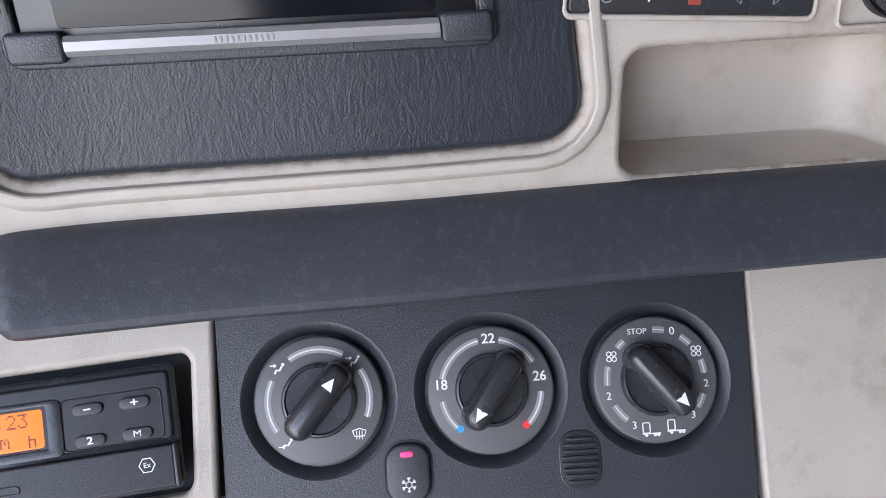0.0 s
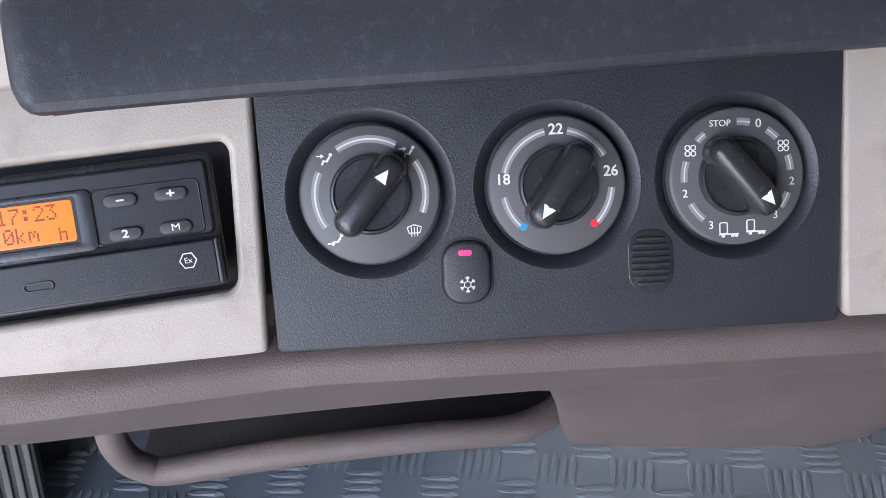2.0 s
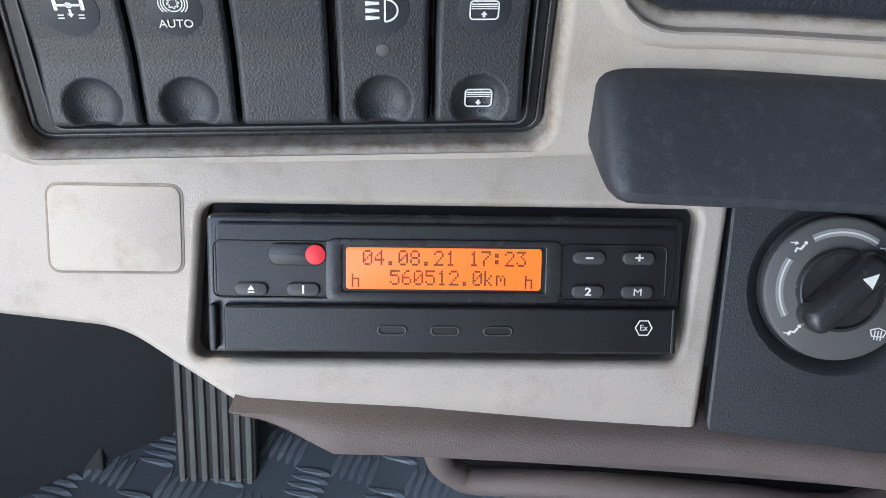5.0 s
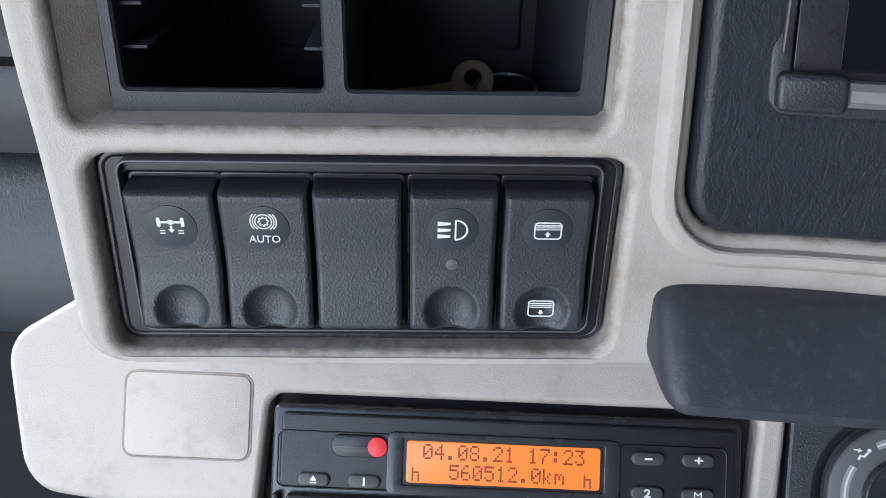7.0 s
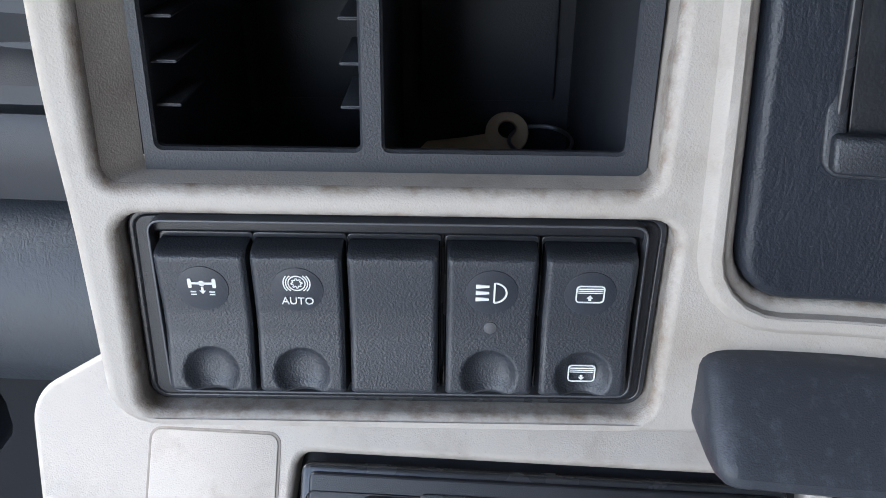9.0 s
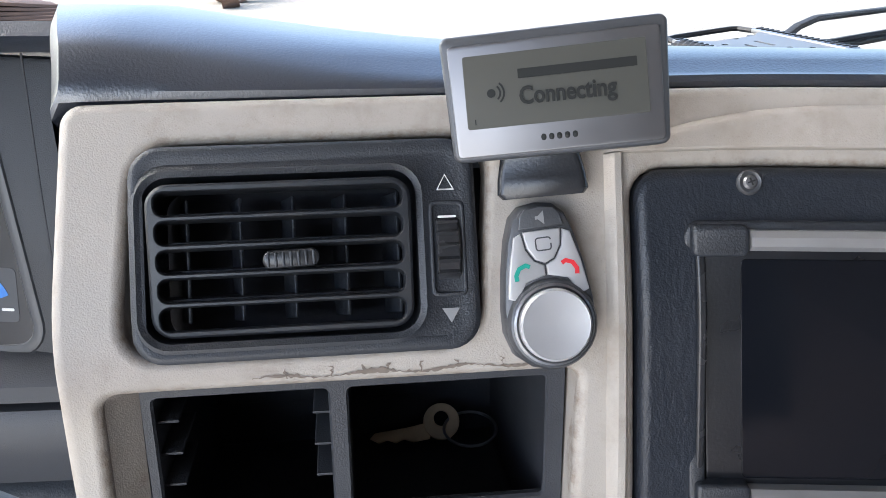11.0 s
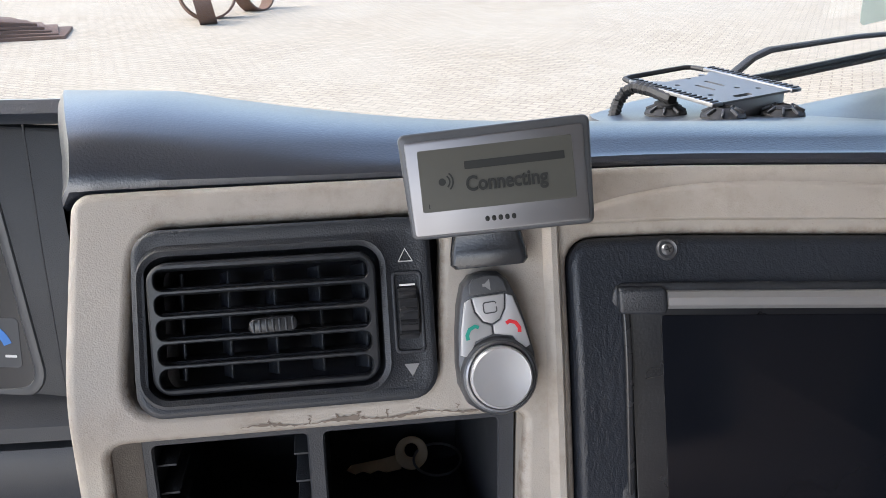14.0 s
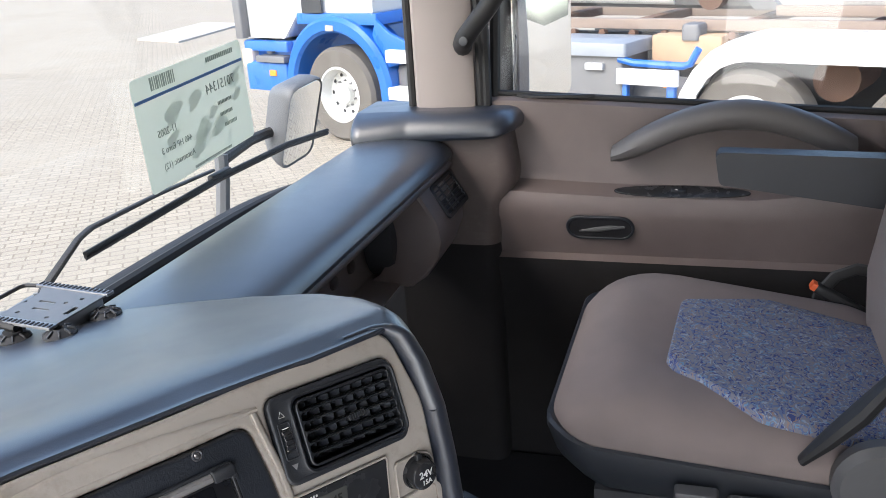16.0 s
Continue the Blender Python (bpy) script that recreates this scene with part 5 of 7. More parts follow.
for x, s in ((-0.0330, "o"), (-0.0165, "P"), (0.0, "h"), (0.0165, "<"), (0.0320, ">")):
    if s == "P":
        lettering("P", 0.0058, timer, WHITE, x, -0.0145, 0.0028)
    else:
        bm = {"o": lambda: strip(arc(0.0022, 0, 360, 14, (x, -0.0145)), 0.0005, 0.0002, 0.0027), "h": lambda: patch(rr(0.0048, 0.0052, 0.0004, 2, x, -0.0145), 0.0002, 0.0027),
              "<": lambda: strip([(x + 0.0014, -0.0125), (x - 0.0014, -0.0145), (x + 0.0014, -0.0165), (x + 0.0014, -0.0125)], 0.0005, 0.0002, 0.0027),
              ">": lambda: strip([(x - 0.0014, -0.0125), (x + 0.0014, -0.0145), (x - 0.0014, -0.0165), (x - 0.0014, -0.0125)], 0.0005, 0.0002, 0.0027)}[s]()
        part("heat_mark" if s == "h" else "key_mark", bm, mat("dull_red_print", (0.30, 0.05, 0.04), 0.5, 0, 0.05, 40) if s == "h" else LIGHTGREY, timer)
m = frame_at(upper, 0.2205, 1.1500, 0.0005, 0.01)
sock = thing("power_socket", m, "round black 24 volt socket cap with white lettering", "power socket")
part("surround", frame_ring(rpoly([(-0.024, -0.0190), (0.0185, -0.0190), (0.0185, 0.0190), (-0.024, 0.0190)], [0.004, 0.0180, 0.0180, 0.004], 7), rpoly([(-0.0225, -0.0172), (0.0168, -0.0172), (0.0168, 0.0172), (-0.0225, 0.0172)], [0.003, 0.0162, 0.0162, 0.003], 7), 0.0022, 0.001, 0.001), SILVER, sock, "silver raised surround")
part("rim", turned([(0.0158, -0.002), (0.0158, 0.0016), (0.0150, 0.0030), (0.0142, 0.0020)], 36), SMOOTH_BLACK, sock)
part("cap", turned([(0.0138, -0.001), (0.0138, 0.0090), (0.0130, 0.0112), (0.0116, 0.0122), (0.0, 0.0126)], 36), SMOOTH_BLACK, sock)
part("tab", slab(rr(0.006, 0.007, 0.002, 3, 0, 0.0155), 0.006, 0.0015), SMOOTH_BLACK, sock)
lettering("24V", 0.0090, sock, WHITE, 0, 0.0024, 0.0127, bold=0.0002)
lettering("15A", 0.0064, sock, WHITE, 0.0005, -0.0056, 0.0126, bold=0.0001)

# ---- under the console: brown knee roll, tray, pedals, floor ----
bm = bmesh.new()
rows = []
for k in range(101):
    x = -0.240 + 0.593 * k / 100
    s = max(0.0, min(1.0, (x - 0.072) / 0.024))
    s = s * s * (3 - 2 * s)
    y0 = lower(x, 0.919)
    top = interp(x, (-0.247, -0.236, -0.209, -0.17, -0.11, -0.065), (0.9335, 0.931, 0.9295, 0.928, 0.9238, 0.9215))
    # the nose thins out to a point at the left end; below it the face slants away under the dashboard
    nose = interp(x, (-0.240, -0.235, -0.226, -0.217, -0.208, -0.1986), (0.0004, 0.001, 0.002, 0.005, 0.0083, 0.012))
    slant = interp(x, (-0.205, -0.198, -0.184, -0.172), (0.0, 0.3, 0.9, 1.0))
    swell = min(1.0, nose / 0.012)
    up = Vector((x, y0 - 0.0092 * swell, top - nose))
    foot = Vector((x, 0.2993 + 0.1189 * min(x, 0.1), 0.8487 - 0.0868 * min(x, 0.1) - 0.1527 * min(x, 0.1) ** 2))
    deep = max(0.0, min(1.0, (x + 0.215) / 0.04))
    mid = up.lerp(foot, slant)
    end = mid.lerp(Vector((x, 0.336, interp(x, (0.09, 0.10, 0.15, 0.25, 0.28, 0.33), (0.764, 0.760, 0.751, 0.743, 0.748, 0.785)))), s)
    row = [(x, y0 + 0.012, top)] + [(x, y0 + a_ * swell, top + max(b_, -nose)) for a_, b_ in ((0.0010, 0.0), (-0.0030, -0.0006), (-0.0058, -0.0022), (-0.0076, -0.0048), (-0.0086, -0.0085))]
    row += [tuple(up), tuple(up.lerp(mid, 0.5)), tuple(mid), tuple(mid.lerp(end, 0.5) + Vector((0, -0.003 * s, 0))), tuple(mid.lerp(end, 0.9) + Vector((0, -0.001 * s, 0))), tuple(end), (x, end.y + 0.003, end.z - 0.0010), (x, end.y + 0.006, end.z), (x, end.y + 0.008 + 0.082 * deep, end.z + 0.02 * deep - 0.015 * s)]
    rows.append(row)
loft(bm, rows, False, False, False)
knee = part("knee_roll", bm, BROWN, None, "brown plastic roll along the foot of the dashboard", category="dashboard trim", kind="structure")
tray2 = thing("oddments_tray", None, "brown plastic open tray hanging under the dashboard", "tray")
path = [(-0.158, 0.345, 0.850), (-0.163, 0.340, 0.822), (-0.1675, 0.336, 0.795), (-0.164, 0.335, 0.775), (-0.155, 0.335, 0.7645), (-0.142, 0.335, 0.7600), (-0.095, 0.335, 0.7664), (-0.060, 0.335, 0.7710), (0.005, 0.335, 0.7760), (0.055, 0.336, 0.7765), (0.082, 0.346, 0.775), (0.105, 0.365, 0.775)]
fine = []
for i in range(len(path) - 1):
    p0, p1, p2, p3 = (Vector(path[max(0, min(len(path) - 1, i + d))]) for d in (-1, 0, 1, 2))
    for q in range(8):
        t_ = q / 8
        fine.append(tuple(0.5 * ((2 * p1) + (p2 - p0) * t_ + (2 * p0 - 5 * p1 + 4 * p2 - p3) * t_ ** 2 + (3 * p1 - p0 - 3 * p2 + p3) * t_ ** 3)))
part("lip", tube(fine, 0.0085, 20), BROWN, tray2)
bm = bmesh.new()
loft(bm, [[(-0.160, 0.338, 0.760), (0.10, 0.345, 0.770)], [(-0.160, 0.43, 0.750), (0.10, 0.44, 0.755)], [(-0.160, 0.435, 0.90), (0.10, 0.445, 0.90)]], closed=False)
# tray floor blackened: the shade under the dashboard is in its colour
part("tray_floor", bm, FLOORSHADE, tray2)

floor_m = TRUCK @ pose(0, 0, FLOOR)
bm = bmesh.new()
box(2.6, 2.6, 0.03, 0.002, (0.48, -0.4, -0.03), bm)
floor = part("floor", bm, FLOORMAT, None, "dark rubber cab floor with raised tread bars", m=floor_m, category="floor", kind="structure")
bm = bmesh.new()
rng = random.Random(4)
count = 0
for i in range(-4, 30):
    for j in range(-6, 22):
        cx, cy = i * 0.062, j * 0.062 - 0.40
        if not (-0.3 < cx < 1.35):
            continue
        ang = 45 if (i + j) % 2 else -45
        for q in (-2, -1, 0, 1, 2):
            c_, s_ = math.cos(radians(ang)), math.sin(radians(ang))
            ox, oy = cx - s_ * q * 0.0105, cy + c_ * q * 0.0105
            half = 0.024
            pts = [(-half, 0), (-half * 0.6, 0.0034), (half * 0.6, 0.0034), (half, 0), (half * 0.6, -0.0034), (-half * 0.6, -0.0034)]
            loop = [(ox + c_ * a - s_ * b_, oy + s_ * a + c_ * b_) for a, b_ in pts][::-1]
            lo = [bm.verts.new((x, y, 0.0)) for x, y in loop]
            hi = [bm.verts.new((ox + (x - ox) * 0.8, oy + (y - oy) * 0.6, 0.0022)) for x, y in loop]
            for a in range(6):
                bm.faces.new((lo[a], lo[(a + 1) % 6], hi[(a + 1) % 6], hi[a]))
            bm.faces.new(hi)
part("tread_bar", bm, FLOORMAT, floor, "raised tread bars", False, kind="stuff")

ped = thing("accelerator_pedal", pose(-0.437, 0.575, 0.365, 62, 0, 8), "ribbed black accelerator pedal with worn pale ribs", "pedal")
part("plate", slab(rr(0.090, 0.20, 0.008, 4, 0, 0.06), 0.012, 0.003, -0.006, 2, True), RUBBER, ped)
WORN = mat("worn_rubber", (0.16, 0.155, 0.145), 0.7, 0, 0.4, 25, 0.3, 300)
for k in range(7):
    part("rib", box(0.0065, 0.185, 0.006, 0.0015, ((k - 3) * 0.0125, 0.06, 0.005)), WORN, ped)
ped = thing("brake_pedal", pose(-0.63, 0.56, 0.37, 65, 0, 8), "flat grey brake pedal", "pedal")
part("plate", slab(rr(0.13, 0.11, 0.012, 4), 0.014, 0.004, -0.006, 2, True), RUBBER, ped)
part("arm", tube([(0, 0.05, -0.006), (0, 0.16, -0.05), (0, 0.3, -0.12)], 0.011, 8), RUBBER, ped)

# ---- driver's side of the dashboard ----
bm = bmesh.new()
prof = [(0.52, 1.238), (0.465, 1.262), (0.428, 1.278), (0.412, 1.281), (0.408, 1.275), (0.414, 1.270), (0.440, 1.262)]
rows = [[(x, y + 0.10 * (x + 0.31), z) for y, z in prof] for x in [-0.90 + 0.585 * k / 12 for k in range(13)]]
loft(bm, rows, closed=False)
part("cluster_hood", bm, PAD, None, "dark hood over the instrument cluster", category="dashboard hood", kind="structure")
CLUSTER = mat("cluster_face", (0.017, 0.019, 0.023), 0.5, 0, 0.15, 20, 0.3, 1500)
cl = thing("instrument_cluster", pose(-0.42, 0.425, 1.16, 80, 0, 0), "dark instrument cluster with blue fuel gauge behind a clear window", "instruments")
part("face", slab(rpoly([(-0.48, -0.115), (0.13, -0.060), (0.13, 0.070), (0.06, 0.098), (-0.48, 0.114)], 0.004, 3), 0.012, 0.003, -0.012, 2, True), CLUSTER, cl)
WINDOW = rpoly([(-0.46, -0.090), (0.003, -0.052), (-0.018, 0.072), (-0.46, 0.072)], 0.010, 5)
bm = bmesh.new()
loft(bm, [[(x, y, z) for x, y in inset(WINDOW, d_)] for d_, z in ((-0.0070, -0.0005), (-0.0060, 0.0012), (-0.0040, 0.0018), (-0.0008, 0.0012), (0.0, 0.0004))])
part("window_frame", bm, mat("cluster_rim", (0.050, 0.052, 0.057), 0.4, 0, 0.15, 20, 0.1, 900), cl, "rounded rim of the instrument window")
pane_ = part("window_pane", patch(inset(WINDOW, -0.0006), 0.0003, 0.0002), mat("cluster_glass", (0.022, 0.024, 0.028), 0.22, 0, 0.2, 20), cl, "dull clear window")
part("seam", strip([(0.008, 0.112), (0.0125, 0.03), (0.019, -0.058)], 0.0010, 0.0003, 0.0), DEEP, cl)
g = part("gauge", patch(rr(0.046, 0.030, 0.003, 4), 0.0002, 0.0006), mat("gauge_face", (0.040, 0.043, 0.050), 0.5, 0, 0.1, 30), cl, m=pose(-0.0285, -0.0255, 0))
part("blue_scale", strip(arc(0.0165, 18, 162, 18, (0, -0.006)), 0.0050, 0.0002, 0.0009), mat("gauge_blue", (0.03, 0.17, 0.52), 0.4, 0, 0.05, 20), g, "blue scale arc")
part("needle", strip([(0, -0.008), (0.0016, 0.010)], 0.0013, 0.0004, 0.0012), PALE_PRINT, g, "white needle")
part("gauge_mark", patch(rr(0.007, 0.0016, 0.0004, 2, 0.017, -0.008), 0.0002, 0.0009), PALE_PRINT, g)
GREYROLL = mat("grey_leatherette", (0.042, 0.047, 0.054), 0.5, 0, 0.15, 20, 0.4, 900, crease=0.30)
GREYBAND = mat("grey_plastic_band", (0.030, 0.032, 0.037), 0.5, 0, 0.12, 20, 0.3, 1500)
for name_, prof, mm, lab in (("dash_shelf", [(0.47, 1.110), (0.412, 1.104), (0.402, 1.100), (0.395, 1.092), (0.394, 1.083), (0.41, 1.080)], GREYBAND, "grey plastic ledge below the instruments"),
                             ("dash_band", [(0.42, 1.080), (0.394, 1.078), (0.390, 1.072), (0.390, 1.05), (0.394, 1.032), (0.42, 1.024)], GREYBAND, "grey plastic band below the instruments"),
                             ("driver_dash", [(0.43, 1.032), (0.404, 1.027), (0.388, 1.016), (0.374, 0.998), (0.366, 0.975), (0.366, 0.952), (0.374, 0.932), (0.392, 0.918), (0.45, 0.912)], GREYROLL, "grey grained dashboard roll below the instruments")):
    bm = bmesh.new()
    loft(bm, [[(x, y + 0.16 * (x + 0.31) + 0.02, z) for y, z in prof] for x in [-0.95 + 0.68 * k / 14 for k in range(15)]], closed=False)
    part(name_, bm, mm, None, lab, category="dashboard roll", kind="structure")
cc = thing("column_cover", pose(-0.640, 0.375, 0.880, 90, 0, 8), "black steering column cover", "column cover")
part("lower_shell", box(0.30, 0.05, 0.10, 0.012, (0, 0, 0), None, 0.016), BLACK, cc)
part("upper_shell", box(0.29, 0.03, 0.09, 0.010, (0, 0.040, 0), None, 0.014), BLACK, cc)
st = thing("column_stalk", pose(-0.008, 0.0, 0.0), "grey steering column stalk with rounded end", "control stalk")
part("arm", tube([(-0.46, 0.26, 1.165), (-0.36, 0.205, 1.195), (-0.275, 0.160, 1.214)], [0.007, 0.008, 0.009], 12), RUBBER, st)
part("end", tube([(-0.280, 0.1625, 1.2130), (-0.276, 0.1605, 1.2138), (-0.262, 0.1530, 1.2168), (-0.260, 0.1518, 1.2172), (-0.258, 0.1508, 1.2176), (-0.247, 0.1450, 1.2200), (-0.240, 0.1412, 1.2215), (-0.2365, 0.1394, 1.2222)], [0.008, 0.0112, 0.0118, 0.0105, 0.0118, 0.0116, 0.0095, 0.004], 20), mat("grey_blue_plastic", (0.11, 0.13, 0.15), 0.4, 0, 0.1, 40, 0.2, 900), st)
bm = bmesh.new()
loft(bm, [[(-0.95, 0.62, 0.99), (-0.2, 0.60, 0.99), (0.22, 0.56, 0.99)], [(-0.95, 0.70, 0.60), (-0.2, 0.70, 0.60), (-0.02, 0.63, 0.60)], [(-0.95, 0.70, 0.35), (-0.2, 0.70, 0.35), (-0.088, 0.65, 0.35)]], closed=False)
part("bulkhead", bm, DEEP, None, "dark lining of the footwell", category="wall", kind="structure")

# ---- cab shell, in the truck's own axes ----


def cab(name, bm, material, label, category="wall", smooth=False, kind="structure", parent=None):
    return part(name, bm, material, parent, label, smooth, TRUCK if parent is None else None, category, kind)


LEFT, RIGHT, REAR, ROOF = -0.66, 1.60, -1.25, 2.02


def block(x0, y0, z0, x1, y1, z1, bm=None, bev=0.002):
    return box(x1 - x0, y1 - y0, z1 - z0, bev, ((x0 + x1) / 2, (y0 + y1) / 2, z0), bm, bev)


cab("ceiling", block(LEFT - 0.05, REAR - 0.05, ROOF, RIGHT + 0.05, 0.78, ROOF + 0.05), LINING, "grey cloth cab ceiling", "ceiling")
cab("wall_rear", block(LEFT - 0.05, REAR - 0.05, FLOOR, RIGHT + 0.05, REAR, ROOF), LINING, "grey rear wall of the cab")
# out of view; its opening is sized for the light wanted on the dashboard
bm = bmesh.new()
block(LEFT - 0.05, REAR, 1.66, LEFT, 0.80, ROOF, bm)
block(LEFT - 0.05, REAR, FLOOR, LEFT, -0.65, 1.86, bm)
block(LEFT - 0.05, 0.40, FLOOR, LEFT, 0.60, 1.86, bm)
cab("wall_left", bm, BROWN, "unseen driver's side of the cab, left open to let light in")
bm = bmesh.new()
block(RIGHT, REAR, FLOOR, RIGHT + 0.05, -0.46, ROOF, bm)
block(RIGHT, -0.46, 1.85, RIGHT + 0.05, 0.36, ROOF, bm)
cab("wall_right", bm, BROWN, "passenger's side of the cab behind the door")
# below the windscreen
FRONT = [(LEFT, 0.52), (LEFT + 0.08, 0.68), (LEFT + 0.24, 0.765), (-0.1, 0.79), (0.5, 0.795), (1.08, 0.79), (1.34, 0.765), (1.50, 0.68), (RIGHT - 0.01, 0.52)]


curve = []
for i in range(len(FRONT) - 1):
    p0, p1, p2, p3 = (Vector(FRONT[max(0, min(len(FRONT) - 1, i + d))]) for d in (-1, 0, 1, 2))
    for k in range(8):
        t = k / 8
        q = 0.5 * ((2 * p1) + (p2 - p0) * t + (2 * p0 - 5 * p1 + 4 * p2 - p3) * t * t + (3 * p1 - p0 - 3 * p2 + p3) * t ** 3)
        curve.append((q.x, q.y))
FRONT = curve + [FRONT[-1]]


def front_line(off, z, lean=0.0):
    return [(x, y + off - lean * (1 - abs(x - 0.47) / 3), z) for x, y in FRONT]


bm = bmesh.new()
loft(bm, [front_line(0.0, FLOOR), front_line(0.0, 1.09), front_line(0.03, 1.09), front_line(0.03, FLOOR)], closed=False)
cab("wall_front", bm, DEEP, "front wall of the cab below the windscreen")
bm = bmesh.new()
pane = [front_line(0.0, 1.09), front_line(0.0, 1.5, 0.02), front_line(0.0, 1.97, 0.06), front_line(0.005, 1.97, 0.06), front_line(0.005, 1.5, 0.02), front_line(0.005, 1.09)]
loft(bm, [list(p) for p in zip(*pane)], True, True)
ws = cab("window_1", bm, GLASS, "large curved clear windscreen", "window", False)
ws.visible_shadow = False
bm = bmesh.new()
loft(bm, [front_line(-0.02, 1.97, 0.06), front_line(-0.02, ROOF, 0.06), front_line(0.03, ROOF, 0.06), front_line(0.03, 1.97, 0.06)], closed=False)
cab("window_header", bm, LINING, "header above the windscreen", "trim")
bm = bmesh.new()
tube([Vector(p) for p in front_line(-0.012, 1.088)], 0.012, 8, bm)
cab("window_seal", bm, RUBBER, "black rubber windscreen seal", "trim", True)
# front pillar beside the passenger door
bm = bmesh.new()
loft(bm, [[(1.60, 0.50, z), (1.565, 0.505, z), (1.552, 0.495, z), (1.548, 0.46, z), (1.552, 0.385, z), (1.562, 0.370, z), (1.60, 0.365, z)] for z in (1.10, 1.3, 1.5, 1.7, ROOF)], closed=False)
cab("pillar", bm, mat("warm_grey_trim", (0.30, 0.262, 0.248), 0.6, 0, 0.08, 8, 0.3, 700), "warm grey trim of the front pillar", "pillar", True)
bm = bmesh.new()
for y in (0.515, 0.358, 0.345):
    tube([(1.572, y, 1.12), (1.572, y, 1.5), (1.572, y, ROOF)], 0.010, 8, bm)
cab("pillar_seal", bm, RUBBER, "black rubber seals along the front pillar", "trim", True)
gh = thing("grab_handle", TRUCK, "black grab handle on the front pillar", "grab handle")
pts = [(1.548, 0.387, 1.365), (1.525, 0.382, 1.372), (1.500, 0.370, 1.386), (1.490, 0.347, 1.412), (1.487, 0.315, 1.448), (1.487, 0.285, 1.49), (1.487, 0.275, 1.58), (1.49, 0.300, 1.72), (1.548, 0.345, 1.76)]
fine = [tuple(Vector(a).lerp(Vector(b_), q / 5)) for a, b_ in zip(pts, pts[1:]) for q in range(5)]
part("bar", tube(fine, 0.020, 12), RUBBER, gh)
part("bolt", turned([(0.009, 0), (0.009, 0.003), (0.006, 0.004), (0.0, 0.003)], 16), GUN, gh, m=pose(1.478, 0.366, 1.384, 0, -90, 0))

# ---- passenger door ----
D = 1.58
door = thing("door_1", TRUCK, "brown moulded passenger door with armrest and arched pull", "door", kind="structure")


def sill(y):
    return interp(y, (-0.46, 0.30), (1.205, 1.250))


bm = bmesh.new()
rows = []
for k in range(25):
    y = 0.41 - 0.885 * k / 24
    s = sill(y)
    shelf = interp(y, (-0.46, -0.38, -0.21, 0.06, 0.30), (1.085, 1.073, 1.052, 1.052, 1.062))
    rows.append([(D + 0.04, y, s + 0.002), (D + 0.006, y, s), (D - 0.004, y, s - 0.006), (D - 0.006, y, s - 0.03), (D + 0.004, y, shelf + 0.03), (D - 0.004, y, shelf + 0.010), (D - 0.030, y, shelf),
                 (D - 0.052, y, shelf - 0.006), (D - 0.060, y, shelf - 0.022), (D - 0.056, y, shelf - 0.06), (D - 0.030, y, 0.935), (D - 0.022, y, 0.905), (D - 0.040, y, 0.895), (D - 0.044, y, 0.875),
                 (D - 0.030, y, 0.80), (D - 0.012, y, 0.70), (D, y, FLOOR + 0.02), (D, y, FLOOR - 0.06)])
loft(bm, [r[:13] for r in rows], closed=False)
part("panel", bm, DOORBROWN, door)
# the door's lower part, coloured black for the shade down there
bm = bmesh.new()
loft(bm, [[(x + 0.001, y, z) for x, y, z in r[12:]] for r in rows], closed=False)
part("lower_panel", bm, LOWSHADE, door, "lower door panel, blackened with the footwell's shade")
bm = bmesh.new()
rows = []
N = 22
for k in range(N + 1):
    s = k / N
    y = 0.074 - 0.466 * s
    top = 1.137 + 0.118 * math.sin(math.pi * (0.03 + 0.88 * s)) ** 0.85
    w = 0.030 * (0.5 + 0.5 * min(1.0, 7 * s, 12 * (1 - s) + 0.4) ** 0.5)
    out = 0.050 * math.sin(math.pi * (0.08 + 0.84 * s)) ** 0.5
    cx, cz = D - 0.012 - out, top - w
    rows.append([(cx + 0.030 * math.cos(a), y, cz + w * math.sin(a)) for a in [2 * math.pi * q / 12 for q in range(12)]])
loft(bm, rows, True, True)
part("arched_pull", bm, mat("grey_soft_pull", (0.125, 0.118, 0.118), 0.5, 0, 0.1, 12, 0.3, 800), door, "grey arched pull")
sw = part("switch_plate", slab([(x * 1.0, y) for x, y in [(0.138 * math.cos(a), 0.019 * math.sin(a)) for a in [2 * math.pi * k / 32 for k in range(32)]]], 0.004, 0.0015), SMOOTH_BLACK, door,
          "black oval window switch plate", m=pose(D - 0.030, -0.068, 1.0535, 0, -24, 0) @ pose(0, 0, 0, 0, 0, 90))
part("window_switch", box(0.030, 0.012, 0.005, 0.0015, (0.005, 0, 0.003)), BLACK, sw)
part("switch_mark", box(0.006, 0.004, 0.0008, 0.0002, (0.010, 0, 0.0075)), WHITE, sw)
la = part("latch_cup", frame_ring(rr(0.146, 0.062, 0.030, 7), rr(0.134, 0.050, 0.025, 7), 0.005, 0.002, 0.018), BLACK, door, "black door latch cup", m=pose(D - 0.0505, 0.097, 0.978, 0, -110, 0) @ pose(0, 0, 0, 0, 0, 90))
# flat near-black patch in place of the cup's dark hollow
part("cup_floor", patch(rr(0.136, 0.052, 0.025, 7), 0.0005, 0.0025), FLOORSHADE, la)
part("latch", tube([(-0.052, -0.004, 0.001), (-0.02, -0.002, 0.003), (0.01, 0.004, 0.003), (0.045, 0.010, 0.001)], [0.004, 0.006, 0.006, 0.003], 8), GREY, la)
gl = part("window_glass", block(D + 0.025, -0.46, 1.20, D + 0.029, 0.345, 1.87), GLASS, door, "clear side window", False)
